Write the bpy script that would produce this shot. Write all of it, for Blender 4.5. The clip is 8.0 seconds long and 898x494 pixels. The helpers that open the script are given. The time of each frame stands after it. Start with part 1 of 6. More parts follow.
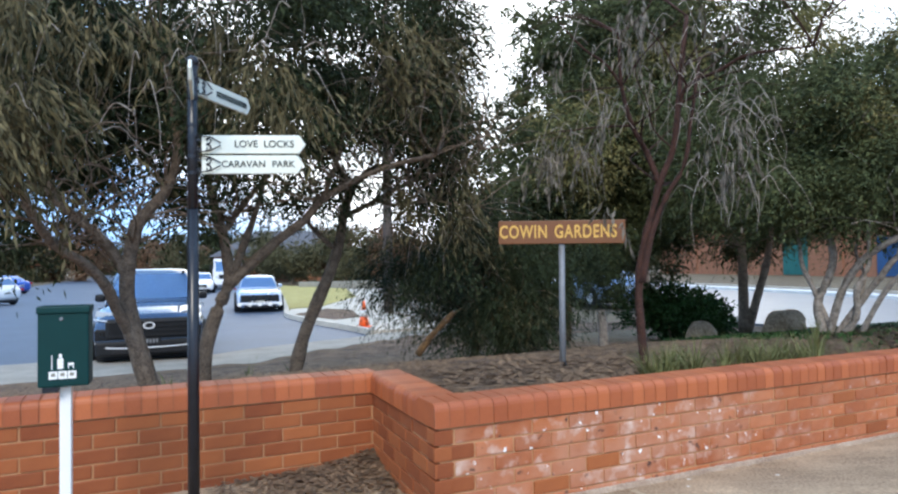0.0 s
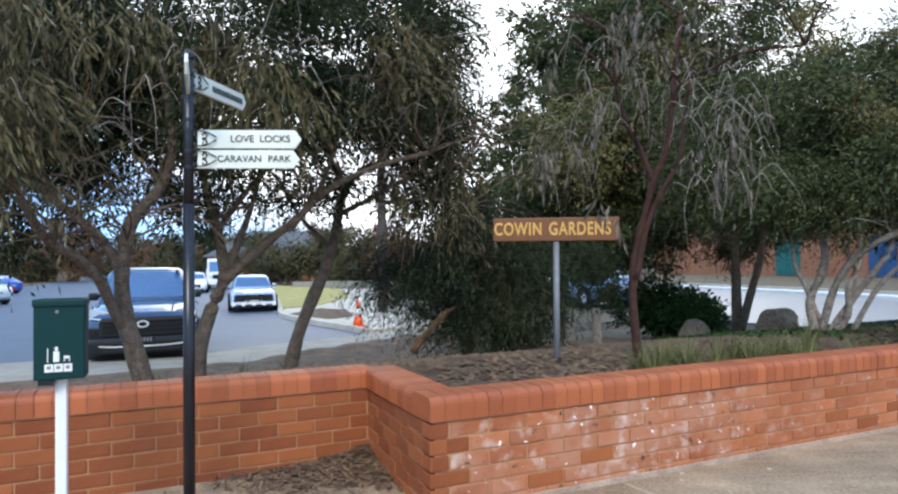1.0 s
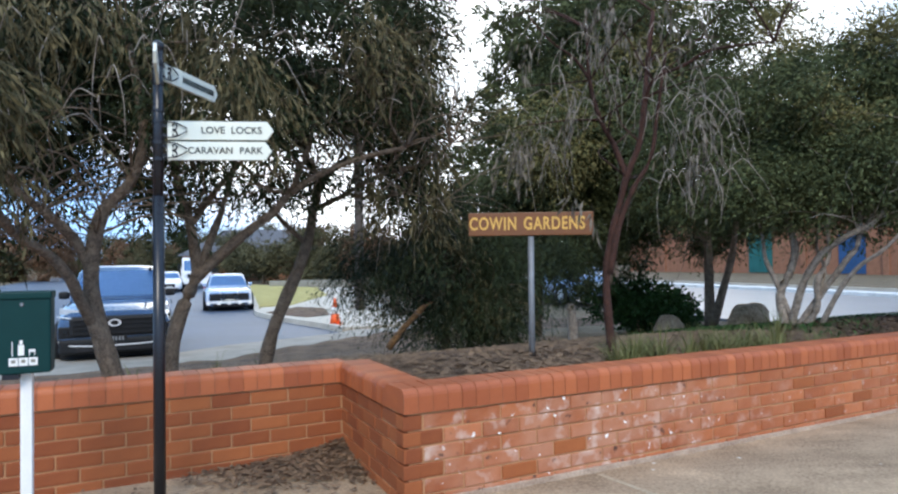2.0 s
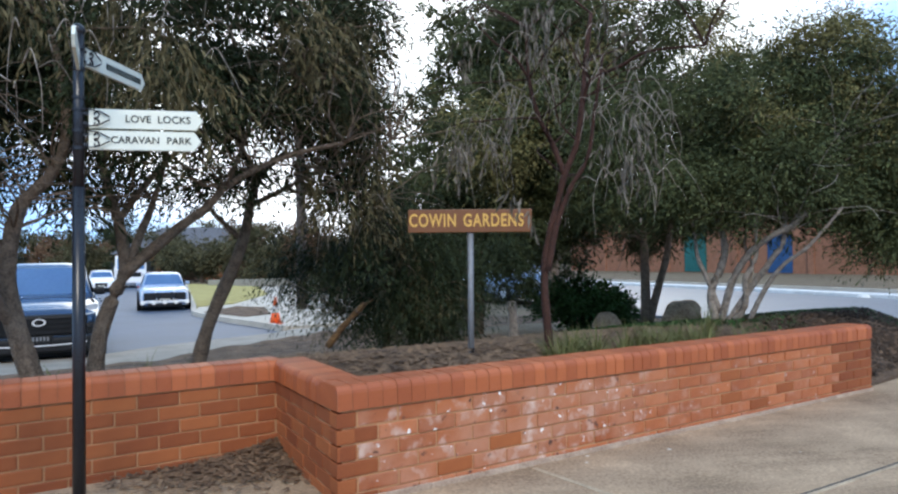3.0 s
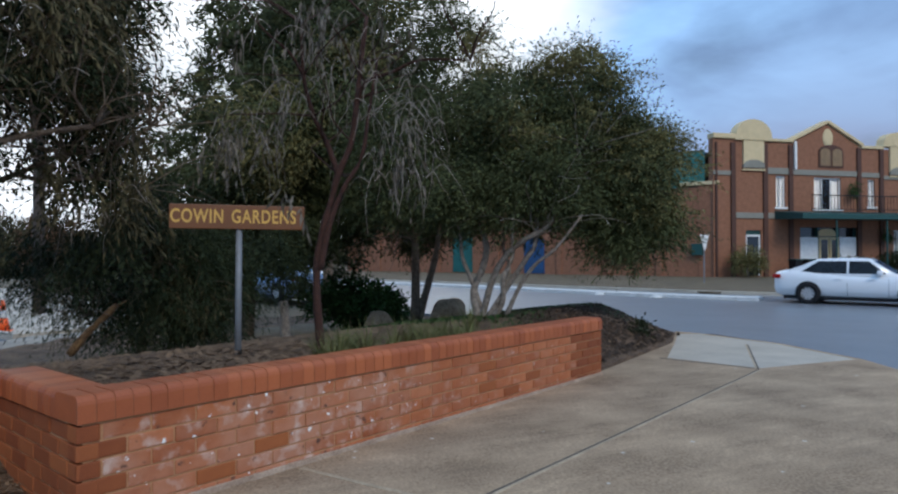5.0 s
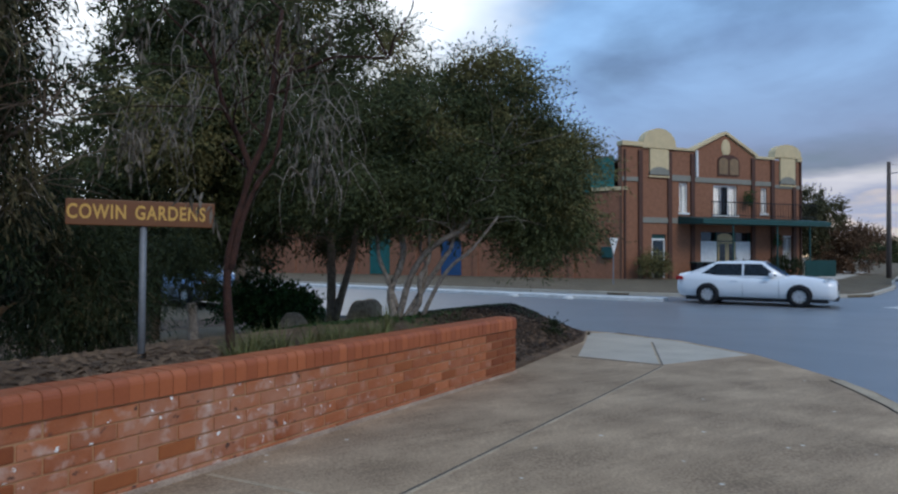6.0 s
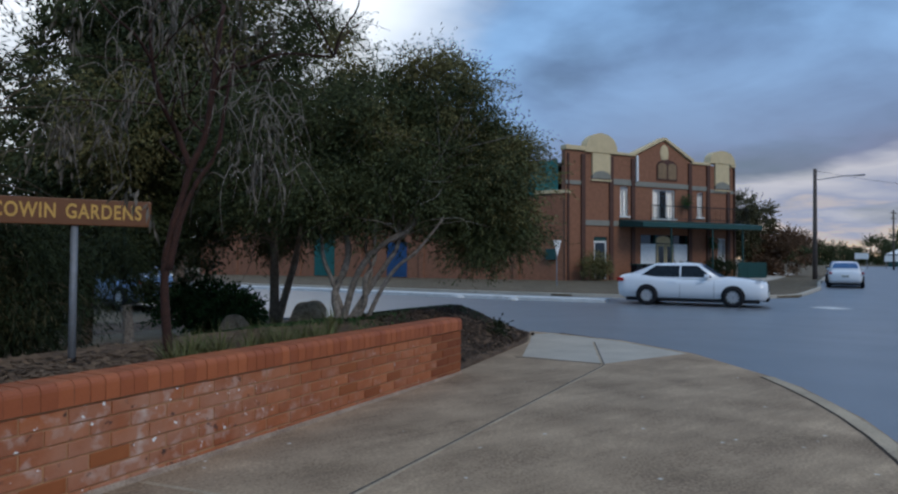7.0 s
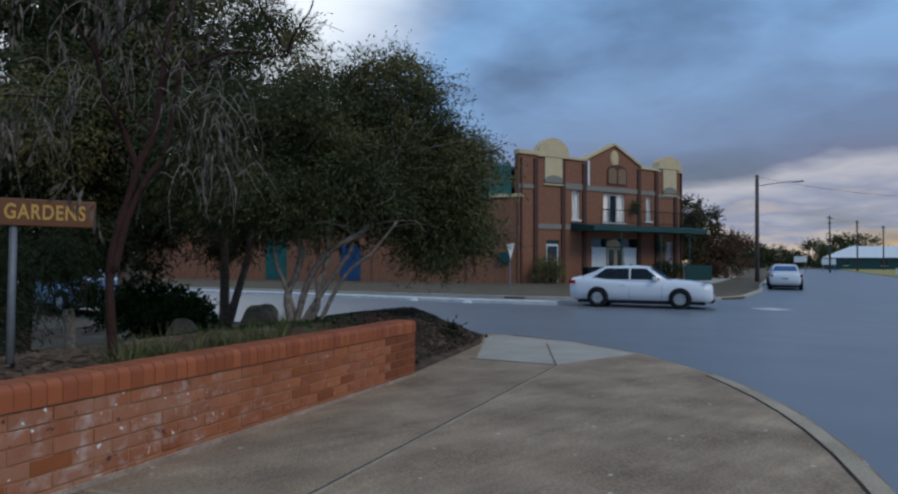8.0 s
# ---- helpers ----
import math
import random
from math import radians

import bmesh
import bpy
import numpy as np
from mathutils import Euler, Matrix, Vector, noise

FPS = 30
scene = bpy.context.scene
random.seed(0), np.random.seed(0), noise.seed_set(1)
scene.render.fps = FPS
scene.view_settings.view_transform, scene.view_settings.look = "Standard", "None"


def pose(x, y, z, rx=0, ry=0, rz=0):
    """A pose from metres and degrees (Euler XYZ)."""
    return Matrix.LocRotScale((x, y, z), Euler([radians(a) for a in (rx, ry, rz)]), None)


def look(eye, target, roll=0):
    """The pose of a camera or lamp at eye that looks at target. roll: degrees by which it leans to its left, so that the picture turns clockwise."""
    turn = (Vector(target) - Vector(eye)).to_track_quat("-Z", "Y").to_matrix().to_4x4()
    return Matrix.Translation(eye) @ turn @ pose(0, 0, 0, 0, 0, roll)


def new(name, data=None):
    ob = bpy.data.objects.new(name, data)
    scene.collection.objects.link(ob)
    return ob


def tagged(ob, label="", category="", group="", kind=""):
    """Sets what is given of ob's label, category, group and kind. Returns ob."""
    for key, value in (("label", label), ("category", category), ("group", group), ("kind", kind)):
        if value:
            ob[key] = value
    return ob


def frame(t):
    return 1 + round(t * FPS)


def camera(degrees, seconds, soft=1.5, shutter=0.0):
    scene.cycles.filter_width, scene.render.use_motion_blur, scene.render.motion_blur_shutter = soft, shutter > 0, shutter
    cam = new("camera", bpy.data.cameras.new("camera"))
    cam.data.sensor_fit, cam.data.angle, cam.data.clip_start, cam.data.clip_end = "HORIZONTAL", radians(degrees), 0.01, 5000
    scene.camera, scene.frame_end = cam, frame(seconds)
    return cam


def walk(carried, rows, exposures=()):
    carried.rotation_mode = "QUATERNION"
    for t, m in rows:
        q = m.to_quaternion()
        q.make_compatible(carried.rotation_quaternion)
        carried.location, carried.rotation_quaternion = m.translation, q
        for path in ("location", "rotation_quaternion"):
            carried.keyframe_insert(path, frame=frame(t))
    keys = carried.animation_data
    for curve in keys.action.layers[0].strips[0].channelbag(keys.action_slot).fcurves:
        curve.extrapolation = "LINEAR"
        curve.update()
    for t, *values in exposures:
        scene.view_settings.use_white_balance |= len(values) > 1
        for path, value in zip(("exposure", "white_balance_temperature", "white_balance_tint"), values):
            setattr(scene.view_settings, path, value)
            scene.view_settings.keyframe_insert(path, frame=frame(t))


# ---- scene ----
cam = camera(68.0, 8.0, soft=2.3)
# seconds, eye, then the turn about x, y and z
PATH = [
    (0.0, 0.000, 0.000, 1.301, 90.94, 0.92, -0.00),
    (0.5, -0.005, -0.007, 1.291, 90.97, 0.87, -0.08),
    (1.0, -0.007, -0.018, 1.269, 90.98, 0.86, -0.50),
    (1.5, -0.002, -0.025, 1.248, 90.89, 0.94, -1.44),
    (3.0, 0.069, -0.001, 1.209, 90.71, 0.85, -7.10),
    (3.5, 0.079, 0.004, 1.202, 90.63, 0.62, -12.20),
    (4.0, 0.084, -0.007, 1.203, 90.53, 0.45, -17.17),
    (4.5, 0.087, -0.022, 1.201, 90.55, 0.32, -21.20),
    (5.0, 0.094, -0.032, 1.196, 90.56, 0.20, -26.19),
    (6.5, 0.105, -0.025, 1.169, 90.83, -0.16, -35.69),
    (7.0, 0.108, -0.023, 1.167, 90.90, -0.19, -37.95),
    (7.5, 0.107, -0.020, 1.157, 91.05, -0.23, -40.15),
    (8.0, 0.094, -0.036, 1.154, 91.20, -0.18, -41.91),
]
walk(cam, [(t, pose(x, y, z, a, b, c)) for t, x, y, z, a, b, c in PATH],
     exposures=[(0.0, 0.46, 6600, 9), (1.5, 0.36, 6600, 9), (3.0, 0.20, 6550, 9), (4.0, -0.20, 6500, 9), (5.0, -0.56, 6350, 9), (6.5, -0.97, 6250, 9), (8.0, -1.28, 6200, 9)])


# ---- light ----
def build_world():
    w = bpy.data.worlds.new("evening_sky")
    scene.world = w
    w.use_nodes = True
    n, l = w.node_tree.nodes, w.node_tree.links
    n.clear()
    out, bg = n.new("ShaderNodeOutputWorld"), n.new("ShaderNodeBackground")
    sky = n.new("ShaderNodeTexSky")
    sky.sky_type, sky.sun_disc = "NISHITA", False
    sky.sun_elevation, sky.sun_rotation = radians(SUN_EL), radians(SUN_AZ)
    sky.air_density, sky.dust_density, sky.ozone_density = 1.0, 1.5, 1.5
    co = n.new("ShaderNodeTexCoord")
    sep = n.new("ShaderNodeSeparateXYZ")
    l.new(co.outputs["Generated"], sep.inputs[0])
    # clouds lie on a flat sheet: direction divided by height
    up = n.new("ShaderNodeMath"); up.operation = "ADD"; up.inputs[1].default_value = 0.16
    l.new(sep.outputs["Z"], up.inputs[0])
    top = n.new("ShaderNodeMath"); top.operation = "MAXIMUM"; top.inputs[1].default_value = 0.05
    l.new(up.outputs[0], top.inputs[0])
    flat = n.new("ShaderNodeVectorMath"); flat.operation = "DIVIDE"
    l.new(co.outputs["Generated"], flat.inputs[0]); l.new(top.outputs[0], flat.inputs[1])
    big = n.new("ShaderNodeTexNoise"); big.inputs["Scale"].default_value = 0.9; big.inputs["Detail"].default_value = 7; big.inputs["Roughness"].default_value = 0.52
    l.new(flat.outputs[0], big.inputs["Vector"])
    ramp = n.new("ShaderNodeValToRGB")
    ramp.color_ramp.elements[0].position, ramp.color_ramp.elements[1].position = 0.20, 0.46
    l.new(big.outputs["Fac"], ramp.inputs[0])
    shade = n.new("ShaderNodeTexNoise"); shade.inputs["Scale"].default_value = 1.6; shade.inputs["Detail"].default_value = 8; shade.inputs["Distortion"].default_value = 0.25
    l.new(flat.outputs[0], shade.inputs["Vector"])
    tone = n.new("ShaderNodeValToRGB")
    e = tone.color_ramp.elements
    e[0].position, e[0].color = 0.37, (*CLOUD_DARK, 1)
    e[1].position, e[1].color = 0.62, (*CLOUD_LIGHT, 1)
    l.new(shade.outputs["Fac"], tone.inputs[0])
    # the thin white cloud to the north
    sun_way = n.new("ShaderNodeVectorMath"); sun_way.operation = "DOT_PRODUCT"
    sun_way.inputs[1].default_value = (math.sin(radians(BRIGHT_AZ)) * 0.93, math.cos(radians(BRIGHT_AZ)) * 0.93, 0.36)
    l.new(co.outputs["Generated"], sun_way.inputs[0])
    torn = n.new("ShaderNodeMath"); torn.operation = "MULTIPLY_ADD"; torn.inputs[1].default_value = 0.22
    l.new(big.outputs["Fac"], torn.inputs[0])
    near = n.new("ShaderNodeMapRange"); near.inputs[1].default_value = 0.94; near.inputs[2].default_value = 1.05
    near.interpolation_type = "SMOOTHSTEP"
    l.new(sun_way.outputs["Value"], torn.inputs[2]); l.new(torn.outputs[0], near.inputs[0])
    glow = n.new("ShaderNodeMix"); glow.data_type = "RGBA"
    glow.inputs[7].default_value = (*CLOUD_SUN, 1)
    l.new(near.outputs[0], glow.inputs[0]); l.new(tone.outputs[0], glow.inputs[6])
    # layered evening cloud over the western horizon
    drift = n.new("ShaderNodeTexNoise"); drift.inputs["Scale"].default_value = 1.3; drift.inputs["Detail"].default_value = 5
    l.new(flat.outputs[0], drift.inputs["Vector"])
    wave = n.new("ShaderNodeMath"); wave.operation = "MULTIPLY_ADD"; wave.inputs[1].default_value = 0.16
    l.new(drift.outputs["Fac"], wave.inputs[0]); l.new(sep.outputs["Z"], wave.inputs[2])
    layer = n.new("ShaderNodeMapRange"); layer.inputs[1].default_value = 0.08; layer.inputs[2].default_value = 0.38
    l.new(wave.outputs[0], layer.inputs[0])
    bands = n.new("ShaderNodeValToRGB")
    e = bands.color_ramp.elements
    e[0].position, e[0].color = 0.0, (17.0, 12.0, 7.4, 1)
    e[1].position, e[1].color = 1.0, (5.4, 7.2, 11.0, 1)
    for at, colour in ((0.13, (13.5, 11.4, 10.2, 1)), (0.20, (7.2, 7.8, 10.2, 1)), (0.29, (12.0, 11.8, 12.8, 1)), (0.40, (4.7, 5.2, 7.6, 1)), (0.58, (4.8, 6.1, 9.2, 1))):
        e.new(at).color = colour
    l.new(layer.outputs[0], bands.inputs[0])
    low = n.new("ShaderNodeMapRange"); low.inputs[1].default_value = 0.34; low.inputs[2].default_value = 0.12
    l.new(sep.outputs["Z"], low.inputs[0])
    west = n.new("ShaderNodeMapRange"); west.inputs[1].default_value = 0.50; west.inputs[2].default_value = 0.80
    l.new(sep.outputs["X"], west.inputs[0])
    both = n.new("ShaderNodeMath"); both.operation = "MULTIPLY"
    l.new(low.outputs[0], both.inputs[0]); l.new(west.outputs[0], both.inputs[1])
    warm = n.new("ShaderNodeMix"); warm.data_type = "RGBA"
    l.new(both.outputs[0], warm.inputs[0]); l.new(glow.outputs[2], warm.inputs[6]); l.new(bands.outputs[0], warm.inputs[7])
    mix = n.new("ShaderNodeMix"); mix.data_type = "RGBA"
    l.new(ramp.outputs[0], mix.inputs[0]); l.new(sky.outputs[0], mix.inputs[6]); l.new(warm.outputs[2], mix.inputs[7])
    l.new(mix.outputs[2], bg.inputs["Color"])
    bg.inputs["Strength"].default_value = SKY
    l.new(bg.outputs[0], out.inputs["Surface"])


SUN_EL, SUN_AZ, SKY = 40.0, 184.0, 0.10
BRIGHT_AZ = 6.0
CLOUD_DARK, CLOUD_LIGHT, CLOUD_SUN = (3.3, 5.6, 9.8), (6.2, 10.7, 17.4), (23.0, 24.0, 25.2)
build_world()
sun_data = bpy.data.lights.new("sun", "SUN")
sun_data.energy, sun_data.angle, sun_data.color = 2.1, radians(24), (1.0, 0.92, 0.82)
sun = new("sun", sun_data)
sun.matrix_world = look((20 * math.sin(radians(SUN_AZ)), 20 * math.cos(radians(SUN_AZ)), 20 * math.tan(radians(SUN_EL))), (0, 0, 0))


# ---- materials ----
def mat(name, base, rough=0.7, vary=0.25, scale=6.0, fine=60.0, bump=0.15, depth=0.01, metal=0.0, island=0.0, each=0.0, second=None, coat=0.0):
    """A surface with two scales of noise in its colour and a fine relief. island / each: spread of value per loose piece / per object."""
    m = bpy.data.materials.new(name)
    m.use_nodes = True
    n, l = m.node_tree.nodes, m.node_tree.links
    b = n["Principled BSDF"]
    b.inputs["Metallic"].default_value = metal
    b.inputs["Coat Weight"].default_value = coat
    co = n.new("ShaderNodeTexCoord")
    a = n.new("ShaderNodeTexNoise"); a.inputs["Scale"].default_value = scale; a.inputs["Detail"].default_value = 5
    f = n.new("ShaderNodeTexNoise"); f.inputs["Scale"].default_value = fine; f.inputs["Detail"].default_value = 3
    for t in (a, f):
        l.new(co.outputs["Object"], t.inputs["Vector"])
    add = n.new("ShaderNodeMath"); add.operation = "ADD"
    l.new(a.outputs["Fac"], add.inputs[0]); l.new(f.outputs["Fac"], add.inputs[1])
    last = add.outputs[0]
    for want, node, sock in ((island, "ShaderNodeNewGeometry", "Random Per Island"), (each, "ShaderNodeObjectInfo", "Random")):
        if want:
            g = n.new(node)
            mul = n.new("ShaderNodeMath"); mul.operation = "MULTIPLY_ADD"; mul.inputs[1].default_value = want
            l.new(g.outputs[sock], mul.inputs[0]); l.new(last, mul.inputs[2]); last = mul.outputs[0]
    extra = island + each
    rng = n.new("ShaderNodeMapRange")
    rng.inputs[1].default_value, rng.inputs[2].default_value = 0.65, 1.35 + extra
    l.new(last, rng.inputs[0])
    mix = n.new("ShaderNodeMix"); mix.data_type = "RGBA"
    lo = tuple(c * (1 - vary) for c in base)
    hi = second or tuple(min(1.0, c * (1 + vary)) for c in base)
    mix.inputs[6].default_value, mix.inputs[7].default_value = (*lo, 1), (*hi, 1)
    l.new(rng.outputs[0], mix.inputs[0])
    l.new(mix.outputs[2], b.inputs["Base Color"])
    r = n.new("ShaderNodeMapRange")
    r.inputs[3].default_value, r.inputs[4].default_value = max(0.03, rough - 0.1), min(1.0, rough + 0.1)
    l.new(f.outputs["Fac"], r.inputs[0]); l.new(r.outputs[0], b.inputs["Roughness"])
    if bump:
        bp = n.new("ShaderNodeBump"); bp.inputs["Strength"].default_value = bump; bp.inputs["Distance"].default_value = depth
        l.new(add.outputs[0], bp.inputs["Height"]); l.new(bp.outputs[0], b.inputs["Normal"])
    return m


def leaf_mat(name, lo, hi):
    m = mat(name, lo, 0.65, 0.3, 1.2, 30, 0, island=1.2, second=hi)
    b = m.node_tree.nodes["Principled BSDF"]
    b.inputs["Subsurface Weight"].default_value = 0.0
    b.inputs["Specular IOR Level"].default_value = 0.15
    return m


M = dict(
    # orange brick, its colour lowered to carry tree shade on the left wall
    brick=mat("orange_brick", (0.255, 0.053, 0.014), 0.8, 0.32, 9, 120, 0.3, 0.004, each=1.3, second=(0.38, 0.116, 0.033)),
    cap=mat("glazed_cap_brick", (0.34, 0.075, 0.024), 0.55, 0.3, 8, 150, 0.2, 0.003, each=0.7, second=(0.52, 0.150, 0.050)),
    mortar=mat("mortar", (0.42, 0.215, 0.105), 0.95, 0.2, 12, 200, 0.4, 0.004),
    soil=mat("leaf_litter_soil", (0.074, 0.044, 0.026), 1.0, 0.5, 3, 45, 1.0, 0.05, second=(0.235, 0.146, 0.086)),
    grass=mat("dry_verge", (0.135, 0.102, 0.060), 1.0, 0.4, 1.5, 40, 0.8, 0.03),
    lawn=mat("lawn", (0.32, 0.265, 0.075), 1.0, 0.25, 2, 60, 0.6, 0.02, second=(0.45, 0.385, 0.13)),
    # base paler than bare asphalt, carrying part of the sky's glancing reflection
    asphalt=mat("asphalt", (0.165, 0.178, 0.196), 0.36, 0.2, 0.8, 180, 0.22, 0.005),
    # the blue in this base colour stands in for sky reflected off the street
    darkasphalt=mat("dark_asphalt", (0.052, 0.072, 0.108), 0.58, 0.25, 0.6, 180, 0.25, 0.005),
    concrete=mat("old_concrete", (0.262, 0.171, 0.098), 0.9, 0.35, 1.6, 60, 0.25, 0.004, second=(0.54, 0.388, 0.246)),
    greyconcrete=mat("dusty_grey_concrete", (0.27, 0.245, 0.205), 0.9, 0.3, 1.8, 70, 0.3, 0.006),
    pale=mat("pale_concrete", (0.47, 0.42, 0.345), 0.9, 0.2, 1.8, 70, 0.3, 0.006),
    bark=mat("grey_brown_bark", (0.12, 0.083, 0.056), 0.95, 0.45, 14, 60, 0.9, 0.02, second=(0.26, 0.188, 0.130)),
    redbark=mat("red_bark", (0.038, 0.014, 0.009), 0.9, 0.5, 12, 60, 0.9, 0.015, second=(0.072, 0.026, 0.015)),
    palebark=mat("pale_paperbark", (0.18, 0.145, 0.115), 0.9, 0.45, 16, 60, 0.9, 0.015, second=(0.42, 0.36, 0.30)),
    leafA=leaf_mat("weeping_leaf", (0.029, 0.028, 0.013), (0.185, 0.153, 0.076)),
    # dark foliage; in the weeping trees this colour also carries the crown's inner shade
    leafB=leaf_mat("dark_leaf_and_inner_shade", (0.010, 0.018, 0.009), (0.050, 0.065, 0.026)),
    leafC=leaf_mat("grey_gum_leaf", (0.030, 0.028, 0.018), (0.235, 0.202, 0.162)),
    # olive foliage; on the big crowns a paler copy of leafD for lit tufts
    leafG=leaf_mat("olive_and_lit_leaf", (0.062, 0.062, 0.024), (0.275, 0.240, 0.095)),
    leafD=leaf_mat("green_leaf", (0.026, 0.038, 0.018), (0.120, 0.138, 0.055)),
    black=mat("black_gloss_paint", (0.012, 0.013, 0.018), 0.3, 0.3, 20, 200, 0.05, 0.001),
    green=mat("dark_green_enamel", (0.003, 0.034, 0.033), 0.5, 0.15, 10, 200, 0.03, 0.001),
    white=mat("white_paint", (0.78, 0.78, 0.76), 0.5, 0.08, 6, 120, 0.03, 0.001),
    cream_sign=mat("cream_sign_enamel", (0.74, 0.76, 0.66), 0.4, 0.06, 8, 120, 0.02, 0.001),
    ink=mat("dark_green_lettering", (0.03, 0.04, 0.035), 0.6, 0.1, 8, 60, 0),
    brown=mat("brown_sign_face", (0.160, 0.056, 0.014), 0.5, 0.2, 4, 90, 0.04, 0.001),
    yellow=mat("yellow_lettering", (0.62, 0.36, 0.075), 0.5, 0.15, 8, 60, 0),
    zinc=mat("galvanised_steel", (0.21, 0.22, 0.235), 0.62, 0.2, 12, 90, 0.05, 0.001, metal=0.35),
    rust=mat("rusty_steel", (0.22, 0.09, 0.03), 0.8, 0.4, 10, 80, 0.3, 0.002),
    orange=mat("orange_plastic", (0.85, 0.12, 0.02), 0.5, 0.12, 6, 60, 0.02, 0.001),
    rock=mat("weathered_sandstone", (0.26, 0.165, 0.095), 0.95, 0.4, 3, 30, 0.9, 0.04, second=(0.50, 0.35, 0.22)),
    blade=leaf_mat("strappy_grass", (0.058, 0.078, 0.025), (0.25, 0.24, 0.095)),
    bushleaf=leaf_mat("glossy_bush_leaf", (0.012, 0.035, 0.010), (0.05, 0.11, 0.03)),
    litter=mat("bark_chip", (0.065, 0.034, 0.019), 1.0, 0.4, 8, 60, 0.2, 0.004, island=1.0, second=(0.30, 0.190, 0.108)),
    mulch=mat("dark_mulch", (0.030, 0.019, 0.013), 1.0, 0.5, 6, 60, 0.8, 0.02, island=0.8, second=(0.085, 0.055, 0.036)),
    edge=mat("trowelled_concrete_edge", (0.40, 0.30, 0.19), 0.9, 0.25, 5, 60, 0.2, 0.004, second=(0.56, 0.44, 0.30)),
    amberglass=mat("old_amber_pane", (0.24, 0.15, 0.07), 0.35, 0.3, 5, 40, 0.1, 0.004),
    capmortar=mat("orange_cap_mortar", (0.30, 0.105, 0.05), 0.9, 0.3, 9, 120, 0.3, 0.003),
    joint=mat("dark_joint", (0.10, 0.085, 0.068), 1.0, 0.3, 6, 60, 0.2, 0.004),
    line=mat("worn_white_line", (0.62, 0.62, 0.60), 0.8, 0.3, 3, 60, 0.1, 0.002),
    cream=mat("cream_render", (0.64, 0.51, 0.30), 0.9, 0.12, 3, 60, 0.15, 0.003),
    greyband=mat("grey_render", (0.25, 0.24, 0.20), 0.9, 0.15, 3, 60, 0.15, 0.003),
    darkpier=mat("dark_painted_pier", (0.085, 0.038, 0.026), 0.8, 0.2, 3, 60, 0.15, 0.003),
    awning=mat("dark_green_metal_awning", (0.010, 0.060, 0.055), 0.5, 0.2, 3, 60, 0.05, 0.002),
    curtain=mat("white_curtain", (0.84, 0.85, 0.85), 0.8, 0.15, 5, 30, 0.1, 0.004),
    glass=mat("dark_window_glass", (0.015, 0.018, 0.022), 0.08, 0.2, 2, 20, 0),
    # the blue base colour stands in for sky reflected in car glass
    skyglass=mat("sky_blue_car_glass", (0.10, 0.23, 0.47), 0.08, 0.1, 2, 20, 0, coat=1.0),
    greendoor=mat("teal_green_door", (0.012, 0.11, 0.10), 0.6, 0.2, 3, 60, 0.05, 0.002),
    bluedoor=mat("blue_door", (0.016, 0.065, 0.17), 0.6, 0.2, 3, 60, 0.05, 0.002),
    carwhite=mat("white_car_paint", (0.82, 0.83, 0.84), 0.25, 0.03, 2, 60, 0, coat=0.8),
    cardark=mat("dark_blue_grey_car_paint", (0.040, 0.075, 0.140), 0.14, 0.1, 2, 60, 0, metal=0.6, coat=1.0),
    carsilver=mat("silver_blue_car_paint", (0.30, 0.40, 0.56), 0.28, 0.05, 2, 60, 0, metal=0.3, coat=0.8),
    carblue=mat("bright_blue_car_paint", (0.03, 0.10, 0.45), 0.25, 0.05, 2, 60, 0, coat=0.8),
    kerb=mat("worn_kerb_concrete", (0.46, 0.36, 0.245), 0.9, 0.3, 2, 50, 0.3, 0.006),
    tealroof=mat("teal_metal_roof", (0.03, 0.19, 0.16), 0.5, 0.15, 2, 40, 0.05, 0.002),
    footing=mat("mortar_smeared_footing", (0.34, 0.22, 0.15), 0.95, 0.35, 5, 60, 0.5, 0.006, second=(0.52, 0.40, 0.30)),
    tyre=mat("tyre_rubber", (0.018, 0.018, 0.02), 0.85, 0.2, 12, 90, 0.1, 0.002),
    rim=mat("alloy_rim", (0.74, 0.75, 0.77), 0.35, 0.1, 12, 90, 0, metal=0.1),
    trim=mat("black_plastic_trim", (0.015, 0.016, 0.018), 0.5, 0.2, 12, 90, 0),
    lamp=mat("headlamp_glass", (0.62, 0.65, 0.68), 0.12, 0.2, 8, 40, 0),
    tail=mat("red_tail_lamp", (0.35, 0.012, 0.012), 0.2, 0.2, 8, 40, 0),
    plate=mat("number_plate", (0.65, 0.66, 0.60), 0.5, 0.05, 8, 40, 0),
    roofgrey=mat("grey_roof_tiles", (0.10, 0.10, 0.11), 0.8, 0.2, 4, 40, 0.3, 0.02),
    farleaf=leaf_mat("far_tree_leaf", (0.034, 0.038, 0.020), (0.16, 0.145, 0.072)),
    russet=leaf_mat("russet_leaf", (0.07, 0.038, 0.022), (0.24, 0.14, 0.08)),
    snapped=mat("snapped_wood", (0.085, 0.040, 0.016), 0.9, 0.5, 14, 60, 0.8, 0.01, second=(0.27, 0.145, 0.055)),
    timber=mat("weathered_pole_timber", (0.10, 0.08, 0.07), 0.9, 0.3, 8, 60, 0.4, 0.01),
    wallbrick=mat("hotel_brick", (0.265, 0.118, 0.066), 0.9, 0.25, 5, 90, 0.3, 0.006),
)


